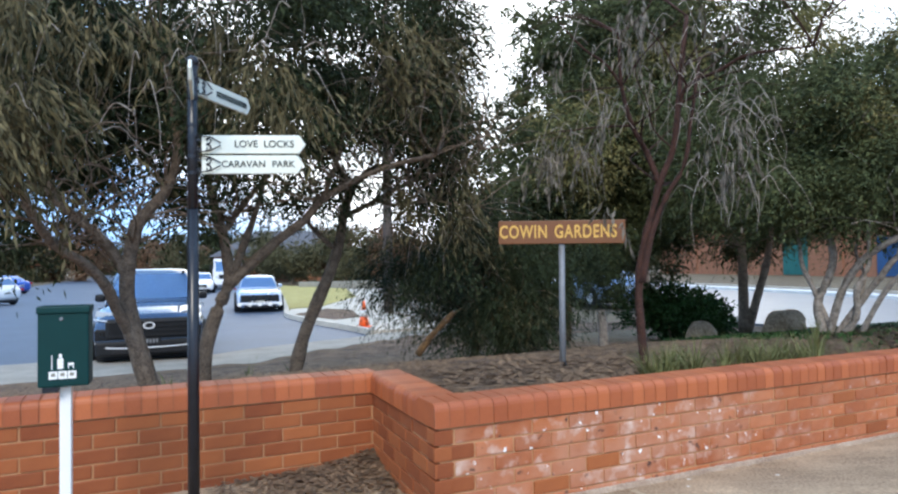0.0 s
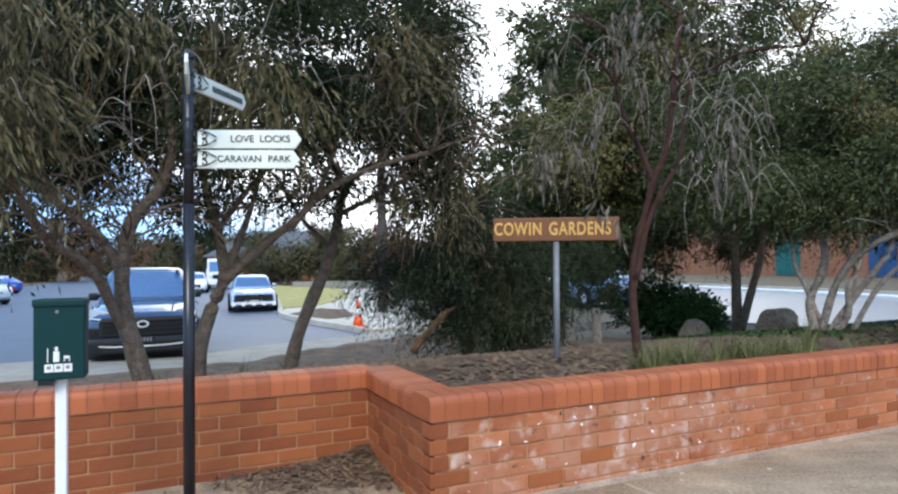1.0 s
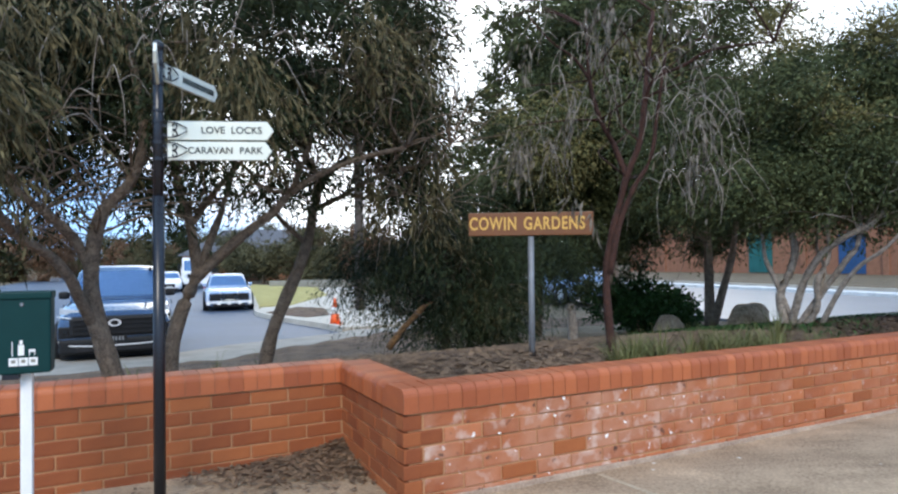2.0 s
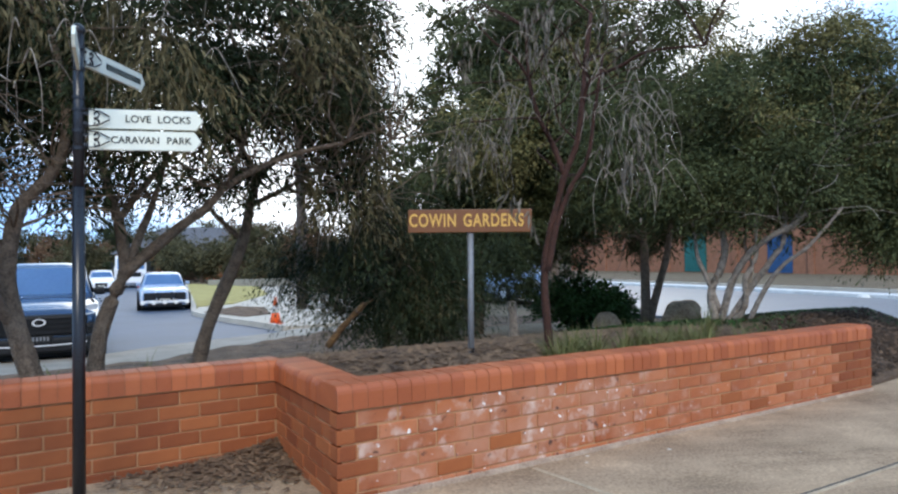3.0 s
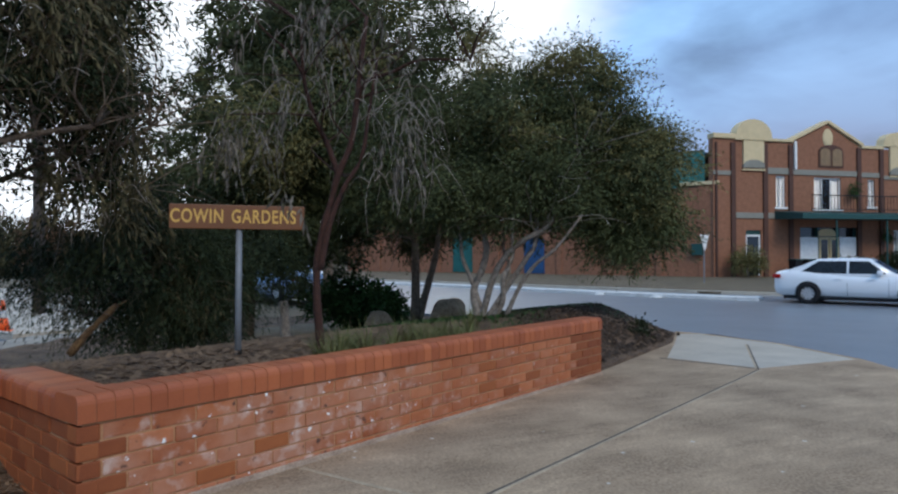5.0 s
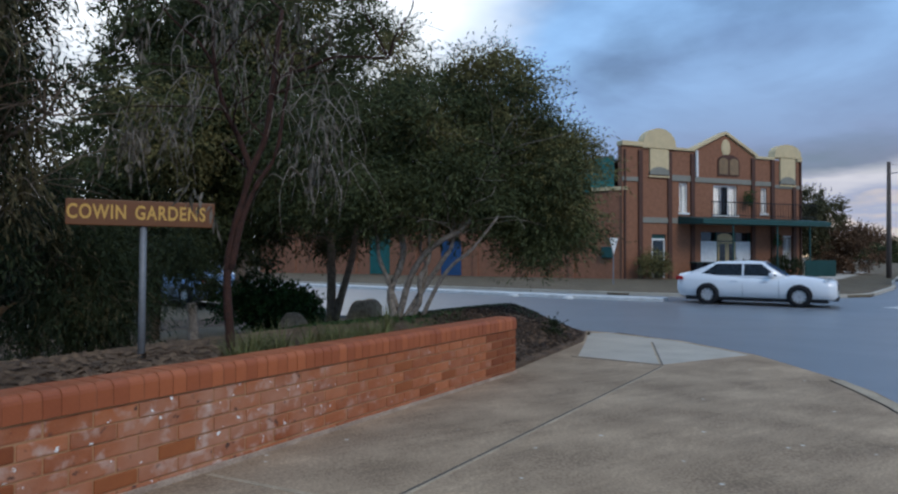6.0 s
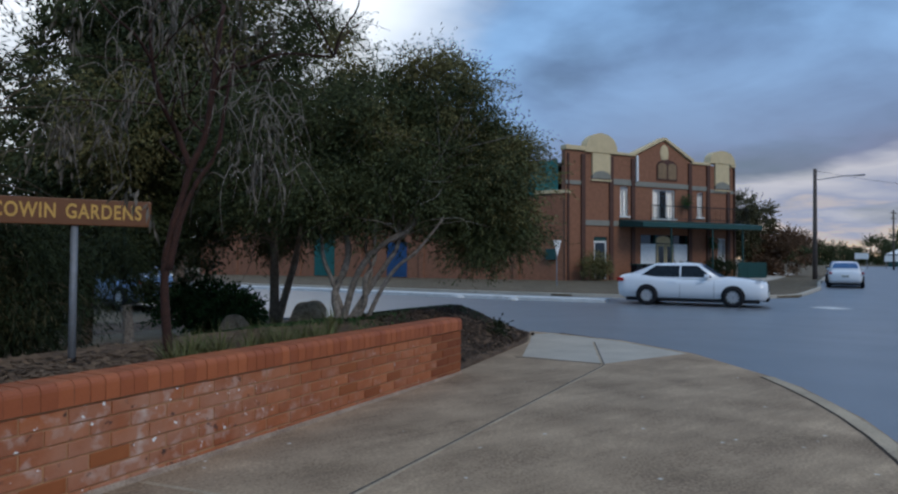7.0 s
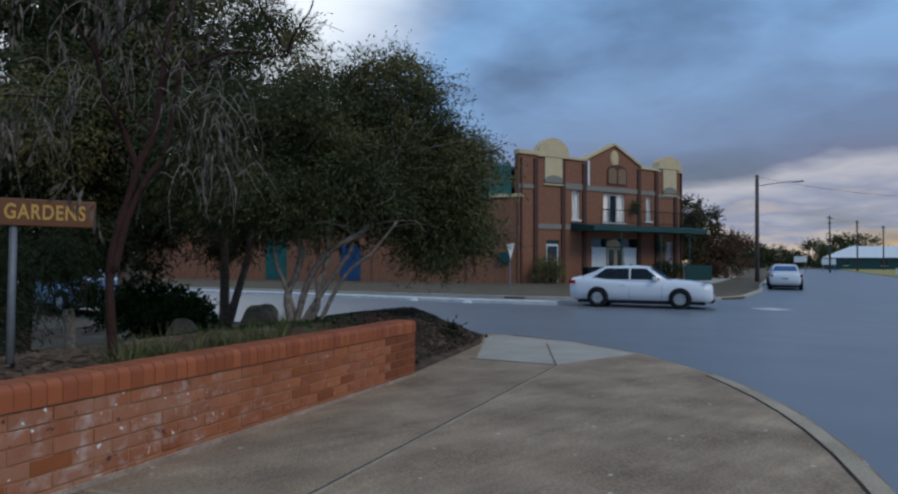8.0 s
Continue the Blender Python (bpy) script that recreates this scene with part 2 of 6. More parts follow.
def clear_glass():
    m = bpy.data.materials.new("clear_glass")
    m.use_nodes = True
    b = m.node_tree.nodes["Principled BSDF"]
    b.inputs["Transmission Weight"].default_value, b.inputs["Roughness"].default_value, b.inputs["IOR"].default_value = 1.0, 0.02, 1.3
    return m


M["clear"] = clear_glass()


def trowelled(m, turn):
    """Old concrete: long faint trowel streaks and scattered pale specks over its colour."""
    n, l = m.node_tree.nodes, m.node_tree.links
    b = n["Principled BSDF"]
    was = b.inputs["Base Color"].links[0].from_socket
    co, mp = n.new("ShaderNodeTexCoord"), n.new("ShaderNodeMapping")
    mp.inputs["Rotation"].default_value, mp.inputs["Scale"].default_value = (0, 0, radians(turn)), (1.1, 7.0, 1.0)
    l.new(co.outputs["Object"], mp.inputs["Vector"])
    streak = n.new("ShaderNodeTexNoise"); streak.inputs["Scale"].default_value = 1.4; streak.inputs["Detail"].default_value = 6; streak.inputs["Roughness"].default_value = 0.65
    l.new(mp.outputs[0], streak.inputs["Vector"])
    amount = n.new("ShaderNodeMapRange"); amount.inputs[1].default_value, amount.inputs[2].default_value, amount.inputs[3].default_value, amount.inputs[4].default_value = 0.3, 0.7, 0.84, 1.12
    l.new(streak.outputs["Fac"], amount.inputs[0])
    tint = n.new("ShaderNodeVectorMath"); tint.operation = "SCALE"
    l.new(was, tint.inputs[0]); l.new(amount.outputs[0], tint.inputs["Scale"])
    cell = n.new("ShaderNodeTexVoronoi"); cell.inputs["Scale"].default_value = 5.5
    l.new(co.outputs["Object"], cell.inputs["Vector"])
    dot = n.new("ShaderNodeMapRange"); dot.inputs[1].default_value, dot.inputs[2].default_value = 0.10, 0.06
    l.new(cell.outputs["Distance"], dot.inputs[0])
    few = n.new("ShaderNodeMath"); few.operation = "GREATER_THAN"; few.inputs[1].default_value = 0.62
    l.new(cell.outputs["Color"], few.inputs[0])
    on = n.new("ShaderNodeMath"); on.operation = "MULTIPLY"
    l.new(dot.outputs[0], on.inputs[0]); l.new(few.outputs[0], on.inputs[1])
    mix = n.new("ShaderNodeMix"); mix.data_type = "RGBA"; mix.inputs[7].default_value = (0.62, 0.57, 0.48, 1)
    l.new(on.outputs[0], mix.inputs[0]); l.new(tint.outputs[0], mix.inputs[6])
    l.new(mix.outputs[2], b.inputs["Base Color"])


trowelled(M["concrete"], 48)


def weathered_brick():
    """The front wall's brick: pale lime bloom and white splashes in blotches that run across the bricks."""
    m = mat("lime_stained_brick", (0.37, 0.095, 0.032), 0.85, 0.3, 9, 120, 0.5, 0.006, each=0.7, second=(0.50, 0.165, 0.062))
    n, l = m.node_tree.nodes, m.node_tree.links
    b = n["Principled BSDF"]
    old = b.inputs["Base Color"].links[0].from_socket
    g = n.new("ShaderNodeNewGeometry")
    away = n.new("ShaderNodeVectorMath"); away.operation = "DISTANCE"; away.inputs[1].default_value = (0.75, 3.85, 0.20)
    l.new(g.outputs["Position"], away.inputs[0])
    thick = n.new("ShaderNodeMapRange"); thick.inputs[1].default_value, thick.inputs[2].default_value, thick.inputs[3].default_value, thick.inputs[4].default_value = 0.6, 2.0, 1.0, 0.22
    l.new(away.outputs["Value"], thick.inputs[0])
    for scale, lo, hi, colour in ((3.2, 0.42, 0.78, (0.48, 0.245, 0.155)), (9.0, 0.54, 0.74, (0.58, 0.42, 0.34)), (17.0, 0.66, 0.69, (0.86, 0.83, 0.79)), (15.0, 0.37, 0.30, (0.10, 0.045, 0.03))):
        t = n.new("ShaderNodeTexNoise"); t.inputs["Scale"].default_value = scale; t.inputs["Detail"].default_value = 4
        l.new(g.outputs["Position"], t.inputs["Vector"])
        r = n.new("ShaderNodeMapRange"); r.inputs[1].default_value, r.inputs[2].default_value = lo, hi
        l.new(t.outputs["Fac"], r.inputs[0])
        x = n.new("ShaderNodeMix"); x.data_type = "RGBA"; x.inputs[7].default_value = (*colour, 1)
        local = n.new("ShaderNodeMath"); local.operation = "MULTIPLY"
        l.new(r.outputs[0], local.inputs[0]); l.new(thick.outputs[0], local.inputs[1])
        l.new(local.outputs[0], x.inputs[0]); l.new(old, x.inputs[6]); old = x.outputs[2]
    l.new(old, b.inputs["Base Color"])
    return m


M["stained"] = weathered_brick()
for k in ("green", "trim", "tyre"):
    M[k].node_tree.nodes["Principled BSDF"].inputs["Specular IOR Level"].default_value = 0.2
M["asphalt"].node_tree.nodes["Principled BSDF"].inputs["Specular IOR Level"].default_value = 0.8
for k in ("glass", "skyglass"):
    M[k].node_tree.nodes["Principled BSDF"].inputs["IOR"].default_value = 1.6 if k == "glass" else 2.4

# ---- helpers for meshes ----
def mesh_of(name, bm, material, smooth=False):
    me = bpy.data.meshes.new(name)
    bm.to_mesh(me); bm.free()
    for k in (material if isinstance(material, (list, tuple)) else [material]):
        me.materials.append(k)
    if smooth:
        for p in me.polygons:
            p.use_smooth = True
    return me


def thing(name, label, category, m=None, group="", kind=""):
    ob = tagged(new(name), label, category, group, kind)
    if m is not None:
        ob.matrix_world = m
    return ob


def part(name, bm, material, parent, label="", smooth=False, m=None):
    ob = new(name, mesh_of(name, bm, material, smooth))
    ob.parent = parent
    if m is not None:
        ob.matrix_basis = m
    return tagged(ob, label)


def box(bm, x0, x1, y0, y1, z0, z1, bevel=0.0):
    g = bmesh.ops.create_cube(bm, size=1)["verts"]
    bmesh.ops.transform(bm, verts=g, matrix=Matrix.Translation(((x0 + x1) / 2, (y0 + y1) / 2, (z0 + z1) / 2)) @ Matrix.Diagonal((x1 - x0, y1 - y0, z1 - z0, 1)))
    if bevel:
        es = list({e for v in g for e in v.link_edges})
        bmesh.ops.bevel(bm, geom=es, offset=bevel, segments=2, affect="EDGES", profile=0.6)
    return bm


def cube(*a, bevel=0.0):
    return box(bmesh.new(), *a, bevel=bevel)


def tube(bm, points, radii, sides=8, close=True):
    """A round limb through points."""
    rings, pts = [], [Vector(p) for p in points]
    for i, p in enumerate(pts):
        d = (pts[min(i + 1, len(pts) - 1)] - pts[max(i - 1, 0)]).normalized()
        a = d.cross(Vector((0.31, 0.17, 0.94)) if abs(d.z) < 0.9 else Vector((1, 0.1, 0))).normalized()
        b = d.cross(a)
        rings.append([bm.verts.new(p + (a * math.cos(q) + b * math.sin(q)) * radii[i]) for q in (2 * math.pi * k / sides for k in range(sides))])
    for r, s in zip(rings, rings[1:]):
        for k in range(sides):
            bm.faces.new((r[k], r[(k + 1) % sides], s[(k + 1) % sides], s[k]))
    if close:
        bm.faces.new(rings[0][::-1]); bm.faces.new(rings[-1])
    return bm


def cyl(x, y, z0, z1, r0, r1=None, sides=16, bm=None):
    return tube(bm or bmesh.new(), [(x, y, z0), (x, y, z1)], [r0, r0 if r1 is None else r1], sides)


def prism(poly, z0, z1, bm=None):
    """An upright prism over a polygon in plan."""
    bm = bm or bmesh.new()
    lo, hi = [bm.verts.new((x, y, z0)) for x, y in poly], [bm.verts.new((x, y, z1)) for x, y in poly]
    n = len(poly)
    bm.faces.new(lo[::-1]); bm.faces.new(hi)
    for k in range(n):
        bm.faces.new((lo[k], lo[(k + 1) % n], hi[(k + 1) % n], hi[k]))
    bmesh.ops.recalc_face_normals(bm, faces=bm.faces)
    return bm


def slab(poly, height, thick, step=1.0, wobble=0.0):
    """A sheet over a plan polygon whose top follows height(x, y), with skirts."""
    bm = bmesh.new()
    bm.faces.new([bm.verts.new((x, y, 0)) for x, y in poly])
    xs, ys = [p[0] for p in poly], [p[1] for p in poly]
    for lo, hi, no in ((min(xs), max(xs), (1, 0, 0)), (min(ys), max(ys), (0, 1, 0))):
        k = lo + step
        while k < hi:
            bmesh.ops.bisect_plane(bm, geom=bm.verts[:] + bm.edges[:] + bm.faces[:], plane_co=Vector(no) * k, plane_no=no)
            k += step
    bmesh.ops.triangulate(bm, faces=[f for f in bm.faces if len(f.verts) > 4])
    for v in bm.verts:
        v.co.z = height(v.co.x, v.co.y) + wobble * noise.noise(Vector((v.co.x * 1.7, v.co.y * 1.7, 3)))
    if thick:
        rim = [e for e in bm.edges if e.is_boundary]
        down = bmesh.ops.extrude_edge_only(bm, edges=rim)["geom"]
        for v in down:
            if isinstance(v, bmesh.types.BMVert):
                v.co.z -= thick
    bmesh.ops.recalc_face_normals(bm, faces=bm.faces)
    if sum(f.normal.z for f in bm.faces) < 0:
        bmesh.ops.reverse_faces(bm, faces=bm.faces)
    return bm


def ease(a, b, x):
    t = min(1.0, max(0.0, (x - a) / (b - a)))
    return t * t * (3 - 2 * t)


# ---- the lie of the land ----
def path_z(x, y):
    return -0.0204 * y


def road_z(x, y):
    """The roads: both fall away from the corner, the one on the west side more."""
    left = ease(4.0, -3.0, x - 0.1 * (y - 14)) if y > 0 else 0.0
    east = -0.19 - 0.27 * ease(11.0, 22.0, math.hypot(x, y))
    return east * (1 - left) + left * -(0.46 + 0.0112 * min(max(y, 0), 45))


KERB_EAST = [(4.9, 6.0), (7.5, 7.45), (8.5, 8.4), (8.9, 9.4), (8.4, 12.5), (7.0, 16.0)]
KERB_WEST = [(1.0, 16.5), (-1.4, 14.2), (-2.95, 12.0), (-3.7, 11.1), (-5.9, 9.9), (-9.0, 8.4), (-13.0, 6.8)]


def far_from(line, x, y):
    best = 1e9
    for (ax, ay), (bx, by) in zip(line, line[1:]):
        dx, dy = bx - ax, by - ay
        t = min(1, max(0, ((x - ax) * dx + (y - ay) * dy) / (dx * dx + dy * dy)))
        best = min(best, math.hypot(x - ax - t * dx, y - ay - t * dy))
    return best


def soil_z(x, y):
    e, w = far_from(KERB_EAST, x, y), far_from(KERB_WEST + KERB_EAST[-1:], x, y)
    top = 0.44 - 0.018 * (y - 4)
    z = path_z(x, y) + 0.02 + (top - path_z(x, y)) * ease(-0.1, 1.6, e)
    z = min(z, -0.42 + (top + 0.42) * ease(-0.2, 7.6, w))
    # the bed sinks towards the front wall
    back = (y - 3.45) * 0.905 - (x + 0.09) * 0.425
    return z - 0.15 * (1 - ease(0.3, 2.2, back)) * (1 - ease(3.2, 5.2, x))


# ---- ground, roads and paths ----
def structure(name, bm, material, label, category, smooth=False):
    ob = new(name, mesh_of(name, bm, material, smooth))
    return tagged(ob, label, category, kind="structure")


def ground_mesh():
    bm = bmesh.new()
    xs = sorted({-1500, -700, -300, -150, -90, *range(-60, 61, 3), 90, 150, 300, 700, 1500})
    ys = sorted({-1500, -500, -120, -60, *range(-30, 91, 3), 130, 200, 400, 800, 1500})
    rows = [[bm.verts.new((x, y, min(road_z(x, y), path_z(x, y) if -3 < x < 9 and 0 < y < 9 else 0) - 0.10)) for x in xs] for y in ys]
    for a, b in zip(rows, rows[1:]):
        for k in range(len(xs) - 1):
            bm.faces.new((a[k], a[k + 1], b[k + 1], b[k]))
    return bm


structure("ground", ground_mesh(), M["grass"], "dry grassy open ground with bare patches", "ground", True)
NEAR_KERB = [(8.9, 9.4), (8.86, 8.1), (8.74, 6.6), (8.14, 4.98), (7.05, 3.38), (6.67, 2.92), (5.69, 2.03), (4.7, 1.33), (4.2, 1.05), (3.0, 0.42), (0.4, -0.95), (-8.0, -5.1), (-30, -15.5)]
FAR_KERB = [(4.5, 56), (12.67, 40.7), (18.65, 26.1), (21.29, 19.4), (23.2, 16.16), (25.36, 14.01), (28.71, 12.93), (37.09, 15.57), (45.47, 19.16), (71.81, 29.33), (155.6, 59.86)]
structure("road_east", slab([(-30, -40), (60, -40), (170, -5)] + FAR_KERB[::-1] + [(0.0, 56.0), (3.0, 36.0), (6.2, 22), (7.0, 16.0), (8.4, 12.5)] + NEAR_KERB, lambda x, y: road_z(x, y), 0.05, 2.0),
          M["asphalt"], "grey asphalt road with a smooth worn surface", "road")
structure("road_west", slab([(-60, -14), (-13.0, 9.8), (-9.5, 11.3), (-7.35, 12.3), (-4.8, 12.7), (-4.04, 14.0), (-3.04, 15.0), (-2.0, 15.9), (-1.82, 16.8), (-2.6, 18.4), (-4.0, 20.4), (-5.8, 23.7), (-6.6, 27),
           (-14.9, 58), (-28, 100), (-85, 160), (-62, 120), (-39, 58), (-29, 43), (-40, 25), (-80, 5)], lambda x, y: road_z(x, y), 0.05, 2.0),
          M["darkasphalt"], "asphalt side street with sky blue put into its grey", "road")
structure("pavement_corner", slab([(-30, -15.5), (-8.0, -5.1)] + NEAR_KERB[10:0:-1] + [(8.8, 8.7), (8.5, 8.4), (7.5, 7.45), (4.9, 5.9), (4.0, 6.2), (-0.5, 4.6), (-1.2, 5.2), (-14, 0.5)],
           lambda x, y: path_z(x, y) + 0.001, 0.4, 0.5), M["concrete"], "weathered brown-grey concrete footpath at the corner", "pavement")
structure("garden_bed", slab([(-0.02, 3.62), (4.66, 5.80), (4.9, 5.90), (7.5, 7.45), (8.5, 8.4), (8.9, 9.4), (8.4, 12.5), (7.0, 16.0), (1.0, 16.5), (-1.4, 14.2), (-2.95, 12.0), (-3.7, 11.1), (-5.9, 9.9), (-9.0, 8.4), (-13, 6.8), (-11.9, -0.63), (-0.50, 4.71)],
           soil_z, 0.3, 0.22, 0.05), M["soil"], "raised garden bed covered with leaf litter and bark", "garden bed", True)
structure("pavement_west", slab([(-13, 6.8), (-9.0, 8.4), (-5.9, 9.9), (-3.7, 11.1), (-2.95, 12.0), (-1.4, 14.2), (0.6, 16.2), (-1.7, 16.6), (-2.0, 15.9), (-3.04, 15.0), (-4.04, 14.0), (-4.8, 12.7), (-7.35, 12.3), (-9.5, 11.3), (-13.0, 9.8)],
           lambda x, y: road_z(x, y) + 0.10, 0.2, 1.0), M["greyconcrete"], "pale concrete kerb strip along the side street", "pavement")
structure("pavement_lawn_side", slab([(-1.9, 17.2), (-2.6, 18.4), (-4.0, 20.4), (-5.8, 23.7), (-6.4, 26.8), (-5.4, 28.2), (-5.2, 37), (-7.6, 49), (-4.5, 49), (-2.0, 36), (0.2, 24), (0.8, 17.4)],
           lambda x, y: road_z(x, y) + 0.11, 0.3, 1.5), M["pale"], "pale concrete path bending round the lawn", "pavement")
structure("dirt_patch", slab([(-5.5, 23.6), (-4.9, 26.6), (-3.7, 25.4), (-3.0, 22.0), (-3.6, 20.9)], lambda x, y: road_z(x, y) + 0.125, 0.1, 0.8, 0.03), M["soil"], "bare brown dirt beside the lawn path", "dirt")
structure("lawn", slab([(-6.5, 27), (-5.4, 28.3), (-5.2, 37), (-7.6, 49), (-15.0, 58)], lambda x, y: road_z(x, y) + 0.14, 0.3, 2.0), M["lawn"], "yellow-green mown lawn beside the side street", "lawn")
structure("verge_far", slab([(52, 8.0), (83, 20.7), (106, 30), (170, 55), (230, 60), (230, 0), (120, -10)], lambda x, y: road_z(x, y) + 0.10, 0.3, 6.0), M["lawn"], "mown grass verge on the far side of the road", "verge")
structure("verge_hotel", slab(FAR_KERB[1:] + [(160, 110), (4, 84), FAR_KERB[0]],
           lambda x, y: road_z(x, y) + 0.09 + 0.007 * min(14, far_from(FAR_KERB, x, y)), 0.3, 2.0), M["grass"], "dry brown grass verge in front of the brick hotel", "verge")

# ---- the low brick wall ----
U, IN = Vector((0.9057, 0.4239, 0)), Vector((-0.4239, 0.9057, 0))
CORNER, INNER = Vector((-0.09, 3.45, 0)), Vector((-0.54, 4.56, 0))
COURSE, LONG, TALL = 0.0855, 0.24, 0.485


def wall_frame(origin, along, inward):
    return Matrix(((along.x, inward.x, 0, origin.x), (along.y, inward.y, 0, origin.y), (0, 0, 1, 0), (0, 0, 0, 1)))


FRONT = wall_frame(CORNER, U, IN)
LEFT = wall_frame(INNER - U * 7.2, U, IN)
BACK = (INNER - CORNER).normalized()
RETURN = wall_frame(CORNER, BACK, BACK.cross(Vector((0, 0, 1))))
WALLS = {"wall_front": (FRONT, 5.355), "wall_left": (LEFT, 7.26), "wall_return": (RETURN, 1.2)}
wall_objects = {}
for nm, (m, length) in WALLS.items():
    start = {"wall_return": 0.12, "wall_front": 0.03}.get(nm, 0.006)
    bm = cube(start, length - 0.006, 0.008, 0.222, -0.25, TALL)
    for v in bm.verts:
        p = m @ v.co
        v.co.z += path_z(p.x, p.y)
    ob = new(nm, mesh_of(nm, bm, M["mortar"]))
    ob.matrix_world = m
    wall_objects[nm] = tagged(ob, "low orange brick garden wall with a rounded brick capping", "wall", kind="structure")

bm = cube(0.0, 5.36, -0.016, 0.01, -0.06, 0.030, bevel=0.006)
for v in bm.verts:
    p = FRONT @ v.co
    v.co.z += path_z(p.x, p.y) + 0.010 * noise.noise(p * 3)
ob = new("footing", mesh_of("footing", bm, M["footing"]))
ob.parent = wall_objects["wall_front"]
tagged(ob, "mortar-smeared footing")
structure("pavement_hotel", slab([(22.3, 16.08), (23.5, 14.64), (26.98, 15.12), (29.5, 17.28), (46.54, 22.8), (71.98, 32.4), (71.98, 34.8), (46.3, 24.72), (28.78, 21.12), (25.42, 18.72)],
           lambda x, y: road_z(x, y) + 0.098 + 0.007 * min(14, far_from(FAR_KERB, x, y)), 0.02, 1.0), M["pale"], "pale concrete footpath crossing the hotel verge", "pavement")

# ---- trees ----
def leaves(name, material, parent, blobs, size, width, hang, seed, strand=9, spread=0.05, label="", loose=0.6, clump=1, puff=0.085, bow=0.62):
    """A crown of many thin leaves on hanging twigs. blobs: centre, radii, twigs. hang: 1 = twigs hang straight down."""
    rng = np.random.default_rng(seed)
    base, way = [], []
    for cx, cy, cz, rx, ry, rz, count in blobs:
        count = max(1, count // clump)
        d = rng.normal(size=(count, 3)); d /= np.linalg.norm(d, axis=1)[:, None]
        r = rng.random(count) ** 0.42
        p = d * r[:, None] * (rx, ry, rz)
        lump = np.sin(p[:, 0] * 3.1 + cx) + np.sin(p[:, 1] * 3.7 + cy) + np.sin(p[:, 2] * 4.3 + cz + p[:, 0] * 1.7)
        p = p[lump + rng.normal(size=count) * 0.7 > -0.75] + (cx, cy, cz)
        if clump > 1:  # several twigs hang from each bough
            p = np.repeat(p, clump, 0)
            if clump < 20:
                p = p + rng.normal(size=p.shape) * (puff, puff, puff * 1.1)
            else:  # rounded tufts, fuller at their skin
                o = rng.normal(size=p.shape); o /= np.linalg.norm(o, axis=1)[:, None]
                big = np.repeat(0.6 + 0.8 * rng.random(len(p) // clump), clump) * puff
                p = p + o * (rng.random(len(p)) ** 0.40 * big)[:, None] * (1.15, 1.15, 0.72)
        base.append(p)
        out = rng.normal(size=p.shape) * 0.6 + (p - (cx, cy, cz)) / max(rx, rz)
        out[:, 2] = out[:, 2] * (1 - hang) - hang * 1.6
        if hang > 0.9:
            out[:, :2] *= bow / 0.62
        way.append(out / np.linalg.norm(out, axis=1)[:, None])
    base, way = np.concatenate(base), np.concatenate(way)
    n = len(base)
    long = size * (0.7 + 0.6 * rng.random(n))
    step = np.repeat(np.arange(strand)[None], n, 0) / strand
    reach = (spread * strand) * (0.5 + rng.random(n))
    at = base[:, None] + way[:, None] * (step * reach[:, None])[..., None] + rng.normal(size=(n, strand, 3)) * 0.012
    d = way[:, None] + rng.normal(size=(n, strand, 3)) * loose
    if hang > 0.9:  # sprays that arch outwards before they hang
        arch = rng.normal(size=(n, 3)) * (bow, bow, 0.0)
        at += arch[:, None] * ((step - step ** 2 / 2) * reach[:, None])[..., None]
        d += arch[:, None] * (1 - step)[..., None]
    d[..., 2] -= 0.35 * hang
    d = (d / np.linalg.norm(d, axis=2)[..., None]).reshape(-1, 3)
    at = at.reshape(-1, 3)
    ln = np.repeat(long, strand)[:, None] * (0.7 + 0.6 * rng.random((n * strand, 1)))
    side = np.cross(d, rng.normal(size=d.shape)); side /= np.linalg.norm(side, axis=1)[:, None] + 1e-9
    half = side * (width * (0.7 + 0.6 * rng.random((len(d), 1))))
    v = np.stack([at, at + d * ln * 0.45 + half, at + d * ln, at + d * ln * 0.45 - half], 1).reshape(-1, 3)
    k = len(d)
    me = bpy.data.meshes.new(name)
    me.vertices.add(4 * k); me.loops.add(4 * k); me.polygons.add(k)
    me.vertices.foreach_set("co", v.ravel().astype(np.float32))
    me.loops.foreach_set("vertex_index", np.arange(4 * k, dtype=np.int32))
    me.polygons.foreach_set("loop_start", np.arange(0, 4 * k, 4, dtype=np.int32))
    me.materials.append(material)
    me.update(calc_edges=True)
    ob = new(name, me)
    ob.parent = parent
    return tagged(ob, label)


